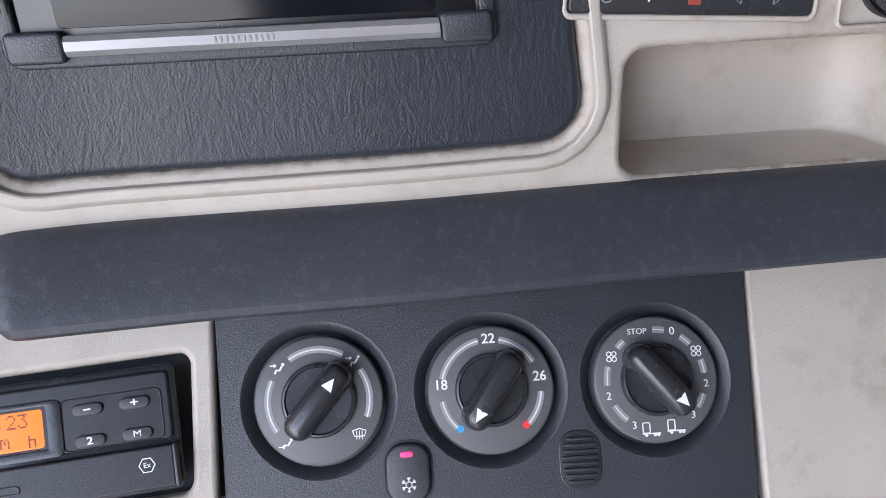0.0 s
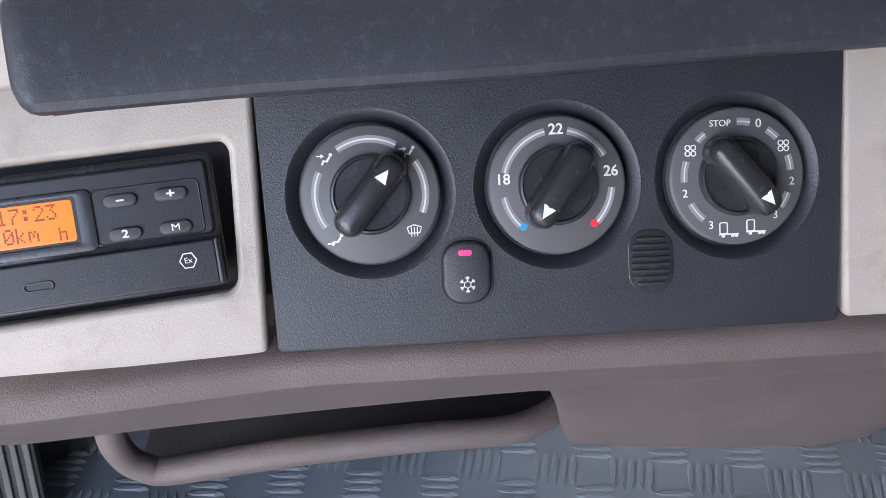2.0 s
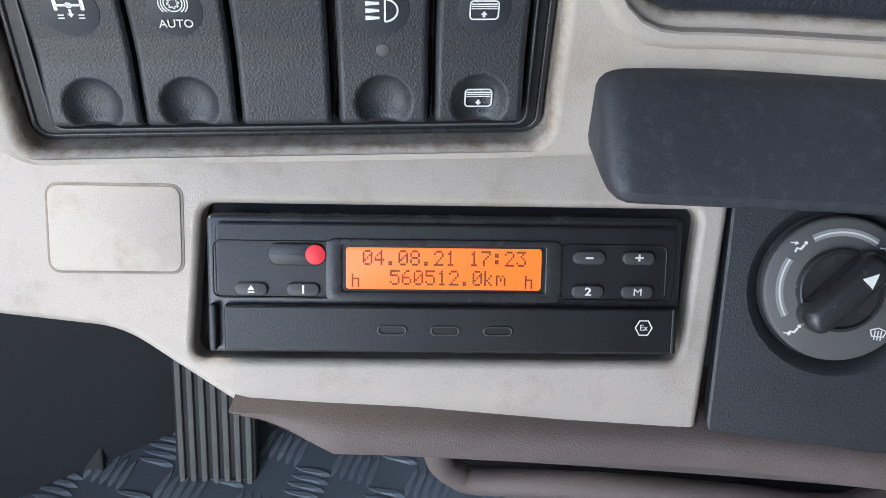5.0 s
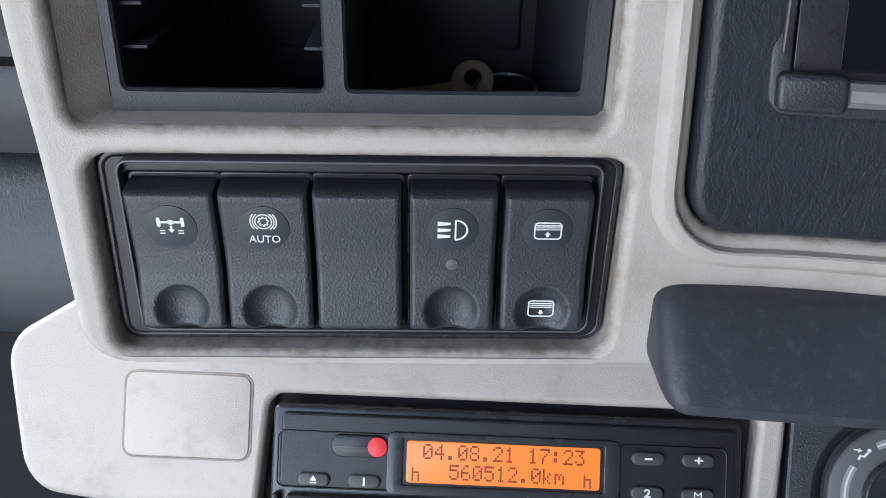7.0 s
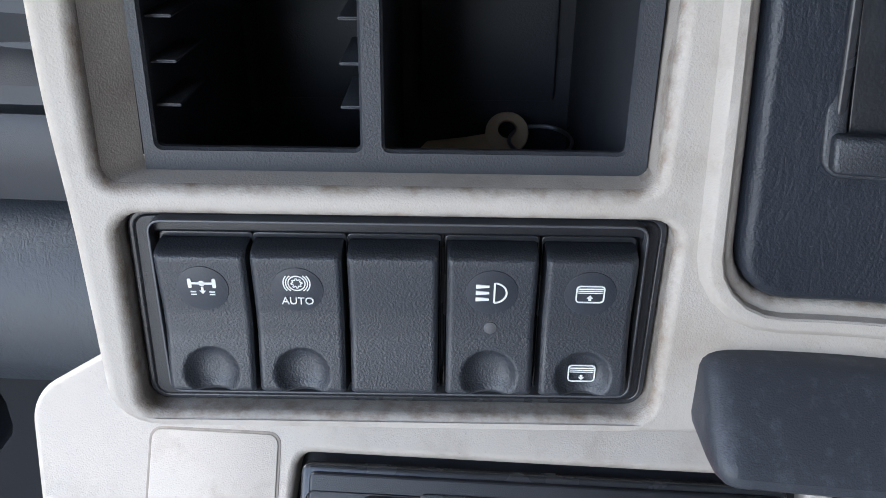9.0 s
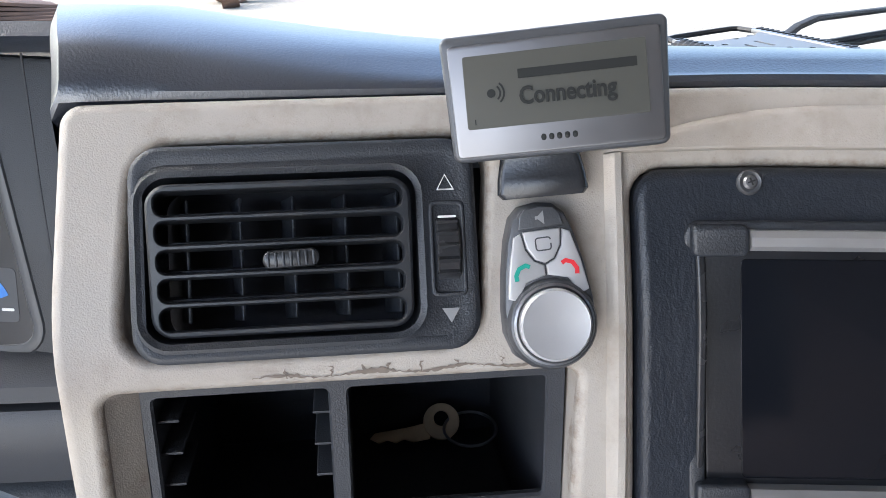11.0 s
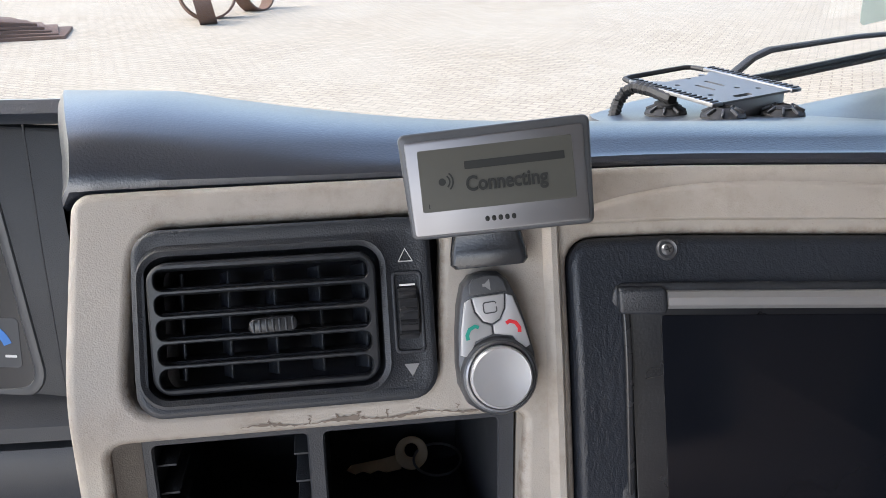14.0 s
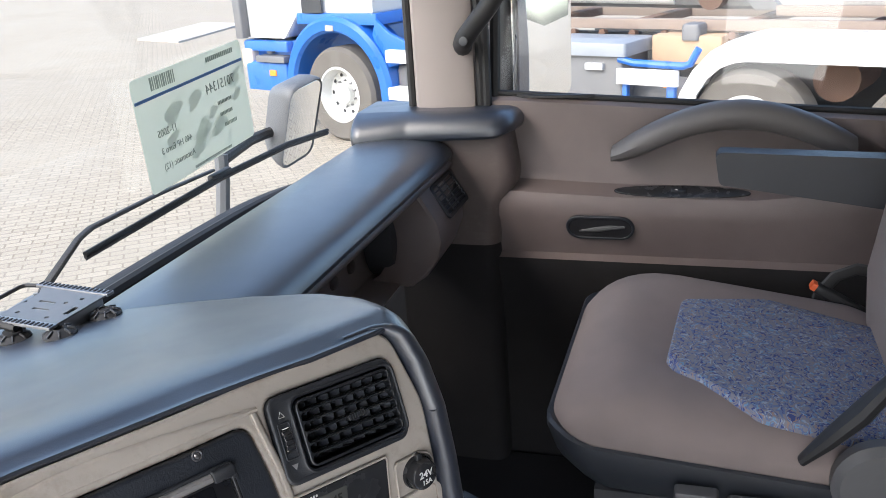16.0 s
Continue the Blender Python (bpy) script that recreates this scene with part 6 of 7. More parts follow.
gl.visible_shadow = False
bm = bmesh.new()
tube([(D + 0.02, 0.335, 1.25), (D + 0.02, 0.325, 1.5), (D + 0.02, 0.30, 1.87)], 0.012, 8, bm)
tube([(D + 0.02, 0.335, sill(0.3) + 0.006), (D + 0.02, -0.46, sill(-0.46) + 0.006)], 0.008, 8, bm)
part("window_seal", bm, RUBBER, door)
part("sill_vent", slab([(0.085 * math.cos(a), 0.012 * math.sin(a)) for a in [2 * math.pi * k / 24 for k in range(24)]], 0.006, 0.003), RUBBER, door, "black lip on the sill", m=pose(D + 0.012, 0.20, 1.2475, 0, 0, 90))

# ---- passenger's dashboard ----
bm = bmesh.new()
prof = [(0.440, 1.128), (0.412, 1.132), (0.404, 1.138), (0.401, 1.148), (0.406, 1.160), (0.420, 1.171), (0.450, 1.180), (0.50, 1.185), (0.56, 1.186), (0.600, 1.182), (0.612, 1.176), (0.618, 1.16), (0.63, 1.02)]
rows = []
for k in range(21):
    x = 0.30 + 1.245 * k / 20
    e = max(0.0, (x - 1.46) / 0.085)
    rows.append([(x, y + 0.035 * e * e * (1 if y < 0.45 else 0), z - 0.012 * e * e * (1 if y > 0.402 else 0)) for y, z in prof])
rows.append([(x + 0.012, y + 0.004, z - 0.02) for x, y, z in rows[-1]])
rows.append([(x + 0.004, y + 0.004, z - 0.08) for x, y, z in rows[-1]])
loft(bm, rows, closed=False)
pd = cab("passenger_pad", bm, PAD, "dark navy soft pad of the passenger's dashboard", "dashboard pad", True)
bm = tube([(0.45, 0.409, 1.133), (1.0, 0.409, 1.133), (1.46, 0.409, 1.133), (1.53, 0.438, 1.133), (1.55, 0.46, 1.13)], 0.0090, 12)
part("trim_line", bm, BROWN, pd, "brown trim along the pad's edge")
bm = bmesh.new()
loft(bm, [[(0.45, 0.435, 1.13), (1.55, 0.435, 1.13)], [(0.45, 0.545, 1.125), (1.55, 0.545, 1.125)], [(0.45, 0.560, 1.0), (1.55, 0.560, 1.0)], [(0.45, 0.545, 0.93), (1.55, 0.545, 0.93)], [(0.45, 0.47, 0.925), (1.3, 0.47, 0.925)], [(0.45, 0.53, 0.85), (1.3, 0.53, 0.85)], [(0.45, 0.66, FLOOR), (1.55, 0.66, FLOOR)]], closed=False)
# paler than the other brown: side-window light is put into this colour
pb = cab("passenger_shelf", bm, mat("lit_shelf_plastic", (0.24, 0.21, 0.195), 0.6, 0, 0.12, 12, 0.4, 800), "brown open shelf in the passenger's dashboard with round bumps", "dashboard shelf")
for x, z in ((1.226, 0.982), (1.140, 0.983), (1.241, 0.911), (1.058, 0.986), (1.155, 0.913), (1.07, 0.915)):
    part("bump", turned([(0.016, 0), (0.014, 0.005), (0.009, 0.008), (0.0, 0.009)], 16), BROWN, pb, m=pose(x, 0.553, z, 90, 0, 0))
bm = bmesh.new()
loft(bm, [[(1.352 + r * 0.085 * math.cos(a), 0.540 - d_, 1.02 + r * 0.10 * math.sin(a)) for a in [2 * math.pi * q / 24 for q in range(24)]] for r, d_ in ((1.0, 0), (1.0, 0.045), (0.95, 0.06), (0.8, 0.068), (0.4, 0.074))], cap1=True)
part("dark_pouch", bm, DEEP, pb, "dark rounded pouch in the shelf")
bm = bmesh.new()
rows = []
for f_, z, r_ in ((0.425, 1.128, 1.51), (0.405, 1.095, 1.50), (0.385, 1.06, 1.485), (0.378, 1.02, 1.455), (0.389, 0.98, 1.42), (0.415, 0.943, 1.37), (0.445, 0.922, 1.33)):
    rows.append([(1.285, f_ + 0.10, z), (1.280, f_ + 0.008, z), (1.284, f_ + 0.001, z), (1.292, f_, z), (r_ - 0.05, f_, z), (r_, f_ + 0.002, z), (r_ + 0.02, f_ + 0.010, z), (r_ + 0.035, f_ + 0.03, z), (r_ + 0.045, f_ + 0.09, z)])
loft(bm, rows, closed=False)
part("shelf_end", bm, DOORBROWN, pb, "brown curved end of the shelf", True)
v3 = thing("passenger_vent", TRUCK @ pose(1.414, 0.3965, 1.080, 57, 0, 0), "small black air vent at the end of the passenger's dashboard", "air vent")
part("housing", frame_ring(rr(0.146, 0.078, 0.012, 4), rr(0.126, 0.060, 0.007, 4), 0.005, 0.002, 0.006, z0=-0.001), VENTBLACK, v3)
part("duct", patch(rr(0.128, 0.062, 0.007, 4), 0.0005, -0.0005), DEEP, v3)
for k in range(5):
    part("blade", box(0.124, 0.0036, 0.005, 0.0008, (0, -0.022 + k * 0.011, -0.001)), VENTBLACK, v3)
for x in (-0.03, 0.012):
    part("middle_bar", box(0.006, 0.060, 0.004, 0.001, (x, 0, 0.0)), BLACK, v3)
bm = bmesh.new()
rows = []
for z, g_ in ((1.188, -0.008), (1.191, 0.002), (1.199, 0.007), (1.211, 0.008), (1.222, 0.003), (1.230, -0.007), (1.234, -0.022), (1.235, -0.04)):
    rows.append([(x, y, z - max(0.0, (1.50 - x)) * 0.36) for x, y in rpoly([(1.480 - g_, 0.285 - g_), (1.62, 0.268 - g_), (1.62, 0.62), (1.43 - g_, 0.62), (1.465 - g_, 0.50)], [0.050 + max(-0.02, g_), 0.004, 0.004, 0.02, 0.05], 6)])
loft(bm, rows, cap1=True)
cab("corner_pad", bm, PAD, "dark navy pad in the dashboard's corner by the door", "dashboard pad", True)
bm = bmesh.new()
rows = []
for z, g_, h_ in ((1.193, 0.0, 0.004), (1.10, 0.004, -0.008), (1.07, 0.006, -0.006), (1.03, 0.010, 0.020), (0.93, 0.016, 0.035), (0.6, 0.02, 0.035), (FLOOR, 0.02, 0.035)):
    rows.append([(x, y, z) for x, y in rpoly([(1.500 + g_, 0.285 + h_), (1.62, 0.285 + h_), (1.62, 0.56), (1.500 + g_, 0.56)], [0.035, 0.004, 0.004, 0.03], 6)])
loft(bm, rows[:5])
post = cab("corner_post", bm, BROWN, "brown corner trim below the pad", "trim", True)
# the post's foot, its shade given by a black colour
bm = bmesh.new()
loft(bm, [[(x + 0.002, y + 0.002, z) for x, y, z in r] for r in rows[4:]])
part("lower_post", bm, LOWSHADE, post, "foot of the corner trim, blackened with shade")

# black sheet added over the floor, its colour giving the footwell's shade
bm = bmesh.new()
block(1.0, -1.0, FLOOR + 0.001, 1.57, 0.60, FLOOR + 0.012, bm)
cab("carpet", bm, FLOORSHADE, "black sheet over the passenger's floor, dark like the shade there", "carpet")

# ---- passenger seat ----
seat = thing("passenger_chair", TRUCK @ pose(1.090, -0.17, 0.0), "brown velour passenger seat with blue flecked cloth centre", "seat")


def cushion(w0, d0, z0, z1, r, front=0.0):
    bm = bmesh.new()
    rows = []
    for s, ins in ((0.0, 0.02), (0.15, 0.004), (0.45, 0.0), (0.75, 0.006), (0.92, 0.022), (1.0, 0.05)):
        lp = rpoly([(-w0 / 2 + ins, -d0 / 2 + ins), (w0 / 2 - ins, -d0 / 2 + ins), (w0 / 2 - ins, d0 / 2 - ins), (-w0 / 2 + ins, d0 / 2 - ins)], r, 6)
        rows.append([(x, y, z0 + (z1 - z0) * s + 0.085 * (y / d0) * s) for x, y in lp])
    return rows


bm = bmesh.new()
rows = []
for s_, ins in ((0.0, 0.02), (0.15, 0.004), (0.45, 0.0), (0.72, 0.006), (0.88, 0.020), (0.97, 0.042), (1.0, 0.068)):
    lp = rpoly([(-0.2725 + ins, -0.265 + ins), (0.2725 - ins, -0.265 + ins), (0.2725 - ins, 0.265 - ins), (-0.2725 + ins, 0.265 - ins)], [0.06, 0.06, 0.13, 0.085], 8)
    rows.append([(x, y, 0.855 + 0.094 * s_ + (0.085 * (y / 0.53) - 0.05 * max(0.0, y / 0.265) ** 4) * s_) for x, y in lp])
base = rows[-1]
for s_, dz in ((0.86, 0.002), (0.70, -0.006), (0.5, -0.014), (0.2, -0.016)):
    rows.append([(x * s_, y * s_, 0.949 + 0.085 * (y * s_ / 0.53) + dz - 0.05 * max(0.0, y * s_ / 0.265) ** 4) for x, y, z in base])
loft(bm, rows, True, True)
cu_ = part("cushion", bm, VELOUR, seat, "brown velour cushion")
bm = bmesh.new()
ins = rpoly([(-0.250, -0.262), (0.130, -0.262), (0.172, -0.06), (0.098, 0.085), (-0.120, 0.098), (-0.150, 0.082), (-0.235, -0.030)], [0.01, 0.01, 0.05, 0.03, 0.02, 0.02, 0.05], 5)
loft(bm, [[(x * s, y * s, 0.950 + h_ + 0.085 * (y * s / 0.53)) for x, y in ins] for s, h_ in ((1.02, -0.008), (1.0, 0.004), (0.97, 0.008), (0.8, 0.010), (0.4, 0.011))], cap1=True)
FLECK = bpy.data.materials.new("blue_flecked_cloth")
FLECK.use_nodes = True
fn, fl = FLECK.node_tree.nodes, FLECK.node_tree.links
fb = fn["Principled BSDF"]
fb.inputs["Roughness"].default_value = 0.95
co = fn.new("ShaderNodeTexCoord")
wa = fn.new("ShaderNodeTexNoise")
wa.inputs["Scale"].default_value = 45
fl.new(co.outputs["Object"], wa.inputs["Vector"])
mx = fn.new("ShaderNodeMix")
mx.data_type = "VECTOR"
mx.inputs[0].default_value = 0.06
fl.new(co.outputs["Object"], mx.inputs[4])
fl.new(wa.outputs["Color"], mx.inputs[5])
vo = fn.new("ShaderNodeTexVoronoi")
vo.inputs["Scale"].default_value = 190
fmp = fn.new("ShaderNodeMapping")
fmp.inputs["Scale"].default_value, fmp.inputs["Rotation"].default_value = (0.75, 2.1, 1.0), (0, 0, 0.5)
fl.new(mx.outputs[1], fmp.inputs["Vector"])
fl.new(fmp.outputs[0], vo.inputs["Vector"])
sep = fn.new("ShaderNodeSeparateColor")
fl.new(vo.outputs["Color"], sep.inputs[0])
rp = fn.new("ShaderNodeValToRGB")
rp.color_ramp.interpolation = "CONSTANT"
els = rp.color_ramp.elements
els[0].color = (0.19, 0.195, 0.235, 1)
els[1].position, els[1].color = 0.48, (0.11, 0.15, 0.28, 1)
for p_, c_ in ((0.68, (0.26, 0.31, 0.40, 1)), (0.78, (0.045, 0.065, 0.20, 1)), (0.91, (0.26, 0.19, 0.17, 1)), (0.95, (0.14, 0.25, 0.40, 1))):
    e_ = els.new(p_)
    e_.color = c_
fl.new(sep.outputs[0], rp.inputs[0])
fl.new(rp.outputs[0], fb.inputs["Base Color"])
fbp = fn.new("ShaderNodeBump")
fbp.inputs["Strength"].default_value, fbp.inputs["Distance"].default_value = 0.4, 0.0008
fnz = fn.new("ShaderNodeTexNoise")
fnz.inputs["Scale"].default_value = 900
fl.new(co.outputs["Object"], fnz.inputs["Vector"])
fl.new(fnz.outputs["Fac"], fbp.inputs["Height"])
fl.new(fbp.outputs[0], fb.inputs["Normal"])
part("centre_panel", bm, FLECK, seat, "blue flecked cloth centre")
bm = bmesh.new()
loft(bm, [[(x, y, z + 0.045 * max(0.0, min(1.0, (y - 0.05) / 0.20)) ** 1.5) for x, y in rr(w_, w_ - 0.015, 0.07, 6, 0, 0.0)] for w_, z in ((0.42, 0.78), (0.50, 0.79), (0.535, 0.815), (0.553, 0.850), (0.553, 0.862), (0.545, 0.866), (0.53, 0.862))], True, False)
part("seat_base", bm, BLACK, seat, "black plastic seat base")
for y, l_ in ((0.048, 0.060), (-0.03, 0.075), (-0.11, 0.070)):
    part("side_lever", box(l_, 0.030, 0.022, 0.006), GREY, seat, m=pose(-0.283, y, 0.835 + 0.10 * y, 90, 0, -90))
part("recline_disc", turned([(0.065, 0), (0.065, 0.018), (0.055, 0.028), (0.0, 0.032)], 32), GREY, seat, "dark grey recliner cover", m=pose(-0.270, -0.185, 0.885, 0, -90, 0))
part("recline_handle", tube([(-0.270, -0.085, 0.905), (-0.276, -0.115, 0.945), (-0.272, -0.150, 0.985), (-0.262, -0.185, 1.03)], [0.012, 0.02, 0.024, 0.018], 10, None, True, 0.6), RUBBER, seat, "black recliner lever")
part("pedestal", block(-0.20, -0.22, FLOOR, 0.20, 0.20, 0.77), DEEP, seat)
for y in (0.15, -0.05):
    part("suspension_arm", tube([(-0.22, y, FLOOR + 0.03), (-0.22, y - 0.14, 0.76)], 0.012, 8), RUBBER, seat)
bm = bmesh.new()
rows = []
for z, w0, y0, t_ in ((0.90, 0.44, -0.275, 0.10), (1.0, 0.50, -0.285, 0.13), (1.2, 0.51, -0.315, 0.13), (1.5, 0.48, -0.365, 0.12), (1.62, 0.40, -0.385, 0.10), (1.66, 0.30, -0.39, 0.06)):
    rows.append([(x, y0 + y, z) for x, y in rr(w0, t_, t_ * 0.45, 5)])
loft(bm, rows, True, True)
part("backrest", bm, VELOUR, seat, "brown velour backrest")
bm = bmesh.new()
loft(bm, [[(x, y_ , z) for x, z in rr(0.28, 0.50, 0.05, 4, 0, 1.25)] for y_ in (-0.26, -0.235)], cap1=True)
for v_ in bm.verts:
    v_.co.y -= (v_.co.z - 1.05) * 0.16
part("back_centre", bm, FLECK, seat, "blue flecked cloth centre of the backrest")
bm = slab(rpoly([(-0.37, -0.066), (0.135, 0.004), (0.145, 0.065), (-0.37, 0.050)], [0.01, 0.012, 0.012, 0.01], 4), 0.055, 0.012, 0.0, 3, True)
part("armrest", bm, BLACK, seat, "black folding armrest", m=pose(0.245, -0.105, 1.130, 0, 0, 90) @ pose(0, 0, 0, 90, 0, 0))
bk = part("belt_buckle", box(0.028, 0.020, 0.10, 0.006), RUBBER, seat, m=pose(0.285, -0.237, 0.880, -60, 0, 0))
part("release_button", box(0.024, 0.015, 0.012, 0.003, (0, 0, 0.096)), mat("orange_plastic", (0.75, 0.13, 0.04), 0.4, 0, 0.05, 30), bk, "orange release button")
part("seat_belt", tube([(0.290, -0.150, 0.86), (0.290, -0.162, 0.915), (0.288, -0.185, 0.95), (0.284, -0.220, 0.968), (0.27, -0.28, 0.965)], 0.012, 8, None, True, 0.4), RUBBER, seat)
# the driver's seat behind the camera
ds = thing("driver_chair", TRUCK @ pose(-0.15, -0.62, 0), "brown velour driver's seat", "seat")
bm = bmesh.new()
loft(bm, cushion(0.53, 0.50, 0.80, 0.92, 0.07), True, True)
part("cushion", bm, VELOUR, ds)
part("pedestal", block(-0.20, -0.2, FLOOR, 0.20, 0.2, 0.81), DEEP, ds)
bm = bmesh.new()
loft(bm, [[(x, -0.30 + y - (z - 0.9) * 0.15, z) for x, y in rr(0.48, 0.13, 0.05, 5)] for z in (0.88, 1.2, 1.55)], True, True)
part("backrest", bm, VELOUR, ds)

# ---- on the dashboard and the windscreen ----
br = thing("tablet_bracket", None, "black and steel pierced tablet bracket on suction feet", "tablet bracket")
c = Vector((0.0475, 0.822, 1.2025))
u = Vector((0.0555, -0.098, 0.0)).normalized()
n = Vector((-0.02, -0.04, 1.0))
n = (n - u * n.dot(u)).normalized()
v = n.cross(u)
bmx = Matrix(((u.x, v.x, n.x, c.x), (u.y, v.y, n.y, c.y), (u.z, v.z, n.z, c.z), (0, 0, 0, 1)))
br.matrix_world = bmx
bm = bmesh.new()
edges = []
hol = [rr(0.026, 0.0045, 0.002, 2, -0.004, 0.006), rr(0.026, 0.0045, 0.002, 2, 0.004, -0.012), rr(0.007, 0.020, 0.002, 2, 0.046, -0.006), rr(0.006, 0.006, 0.003, 2, -0.040, 0.022), rr(0.006, 0.006, 0.003, 2, 0.034, 0.024),
       rr(0.006, 0.006, 0.003, 2, -0.018, -0.026), rr(0.006, 0.006, 0.003, 2, 0.030, -0.028), rr(0.006, 0.006, 0.003, 2, -0.034, 0.000), rr(0.006, 0.006, 0.003, 2, 0.022, 0.010)]
for lp in [rpoly([(-0.050, -0.042), (0.056, -0.042), (0.056, 0.042), (-0.050, 0.042), (-0.036, 0.024), (-0.036, -0.024)], 0.003, 2)] + hol:
    vs = [bm.verts.new((x, y, 0)) for x, y in lp]
    edges += [bm.edges.new((vs[i], vs[(i + 1) % len(vs)])) for i in range(len(vs))]
bmesh.ops.triangle_fill(bm, use_beauty=True, edges=edges)
ext = bmesh.ops.extrude_face_region(bm, geom=bm.faces[:])
for g_ in ext["geom"]:
    if isinstance(g_, bmesh.types.BMVert):
        g_.co.z += 0.002
part("plate", bm, mat("dull_steel_plate", (0.20, 0.205, 0.21), 0.5, 0.6, 0.2, 60, 0.1, 400), br, "pierced steel plate", False)
for s in (-1, 1):
    part("toothed_rail", box(0.118, 0.012, 0.0035, 0.0008, (0, s * 0.046, 0.0)), STEEL, br)
    for k in range(17):
        part("tooth", box(0.0030, 0.0085, 0.0012, 0.0004, (-0.0550 + k * 0.0069, s * 0.0470, 0.0032)), RUBBER, br)
part("frame_bar", tube([(-0.057, 0.044, 0.001), (-0.076, 0.040, 0.001), (-0.080, 0.034, 0.001), (-0.080, -0.034, 0.0), (-0.076, -0.044, 0.0), (-0.057, -0.048, 0)], 0.0026, 6), RUBBER, br)
part("front_bracket", box(0.003, 0.078, 0.022, 0.001, (0.052, -0.002, -0.022)), STEEL, br)
for y in (-0.036, 0.030):
    part("upright", box(0.010, 0.003, 0.034, 0.001, (-0.012, y, -0.034)), RUBBER, br)
    part("bolt", turned([(0.004, 0), (0.004, 0.002), (0.0, 0.003)], 12), ALU, br, m=pose(0.0545, y, -0.012, 0, 90, 0))
cable = [(0.004, -0.050, -0.004), (-0.024, -0.051, -0.001), (-0.046, -0.053, -0.001), (-0.058, -0.057, -0.008), (-0.057, -0.066, -0.018), (-0.046, -0.078, -0.027), (-0.032, -0.089, -0.035), (-0.020, -0.098, -0.046)]
fine = [Vector(a).lerp(Vector(b_), q / 7) for a, b_ in zip(cable, cable[1:]) for q in range(7)]
part("corrugated_hose", tube(fine, [0.0062 if k % 2 else 0.0050 for k in range(len(fine))], 8), RUBBER, br)
for x, y in ((0.062, -0.042), (0.066, 0.024), (-0.004, -0.050), (0.000, 0.046)):
    wp = bmx @ Vector((x, y, 0))
    dz = wp.z - pad_top(wp.x, wp.y)
    ft = part("suction_foot", turned([(0.0195, -dz + 0.001), (0.019, -dz + 0.0035), (0.012, -dz + 0.007), (0.006, -dz + 0.010), (0.006, -0.012), (0.011, -0.0115), (0.011, -0.0085), (0.0, -0.008)], 20), RUBBER, br, m=pose(x, y, 0))
    for k in range(8):
        a = 2 * math.pi * k / 8
        part("foot_rib", box(0.010, 0.0018, 0.005, 0.0004), GUN, ft, m=pose(0.012 * math.cos(a), 0.012 * math.sin(a), -dz + 0.004, 0, 24, math.degrees(a)))

sheet = thing("sale_sheet", TRUCK @ pose(1.110, 0.765, 1.317, 90, -3.4, 0), "pale green printed sheet taped inside the windscreen, print showing through", "paper sheet")
part("paper", slab(rr(0.362, 0.192, 0.010, 4), 0.0006, 0.0001, 0, 1, True), PAPER, sheet)
part("blue_line", patch(rr(0.356, 0.0055, 0.0005, 1, 0, 0.058), 0.0002, 0.0007), mat("blue_rule", (0.10, 0.22, 0.50), 0.6, 0, 0.05, 30), sheet)
rng = random.Random(2)
for k in range(12):
    x, y = rng.uniform(-0.10, 0.14), rng.uniform(-0.075, 0.035)
    w_ = rng.uniform(0.012, 0.034)
    part("pale_shape", patch([(x + w_ * math.cos(a) * (1 + 0.35 * math.sin(3 * a + k)), y + w_ * 0.7 * math.sin(a + 0.5)) for a in [2 * math.pi * q / 14 for q in range(14)]], 0.0001, 0.00065 + k * 0.00001), SHADE, sheet)
bm = bmesh.new()
for k in range(12):
    patch(rr(0.003 if k % 3 else 0.005, 0.022, 0.0003, 1, -0.125 + k * 0.0062, 0.079), 0.0002, 0.0007, bm)
part("barcode", bm, INKG, sheet)
for s, x, y, sz in (("11-2005", -0.105, -0.005, 0.018), ("440 HP Euro 3", -0.085, -0.035, 0.016), ("Automatic (12)", -0.085, -0.062, 0.016)):
    lettering(s, sz, sheet, INKG, x, y, 0.0008, mirror=True)
lettering("70151344", 0.026, sheet, INKG, 0.085, 0.030, 0.0008, mirror=True)
for x, y, w_, h_ in ((0.090, -0.002, 0.05, 0.007), (0.090, -0.024, 0.045, 0.007), (0.10, -0.046, 0.045, 0.007), (0.10, 0.082, 0.10, 0.009), (0.02, -0.090, 0.13, 0.005)):
    bm = bmesh.new()
    k = 0
    xx = x - w_ / 2
    while xx < x + w_ / 2:
        ww = h_ * 0.55
        patch(rr(ww, h_, 0.0004, 1, xx + ww / 2, y), 0.0002, 0.0008, bm)
        xx += ww * 1.35
    part("print_bar", bm, INKG, sheet)

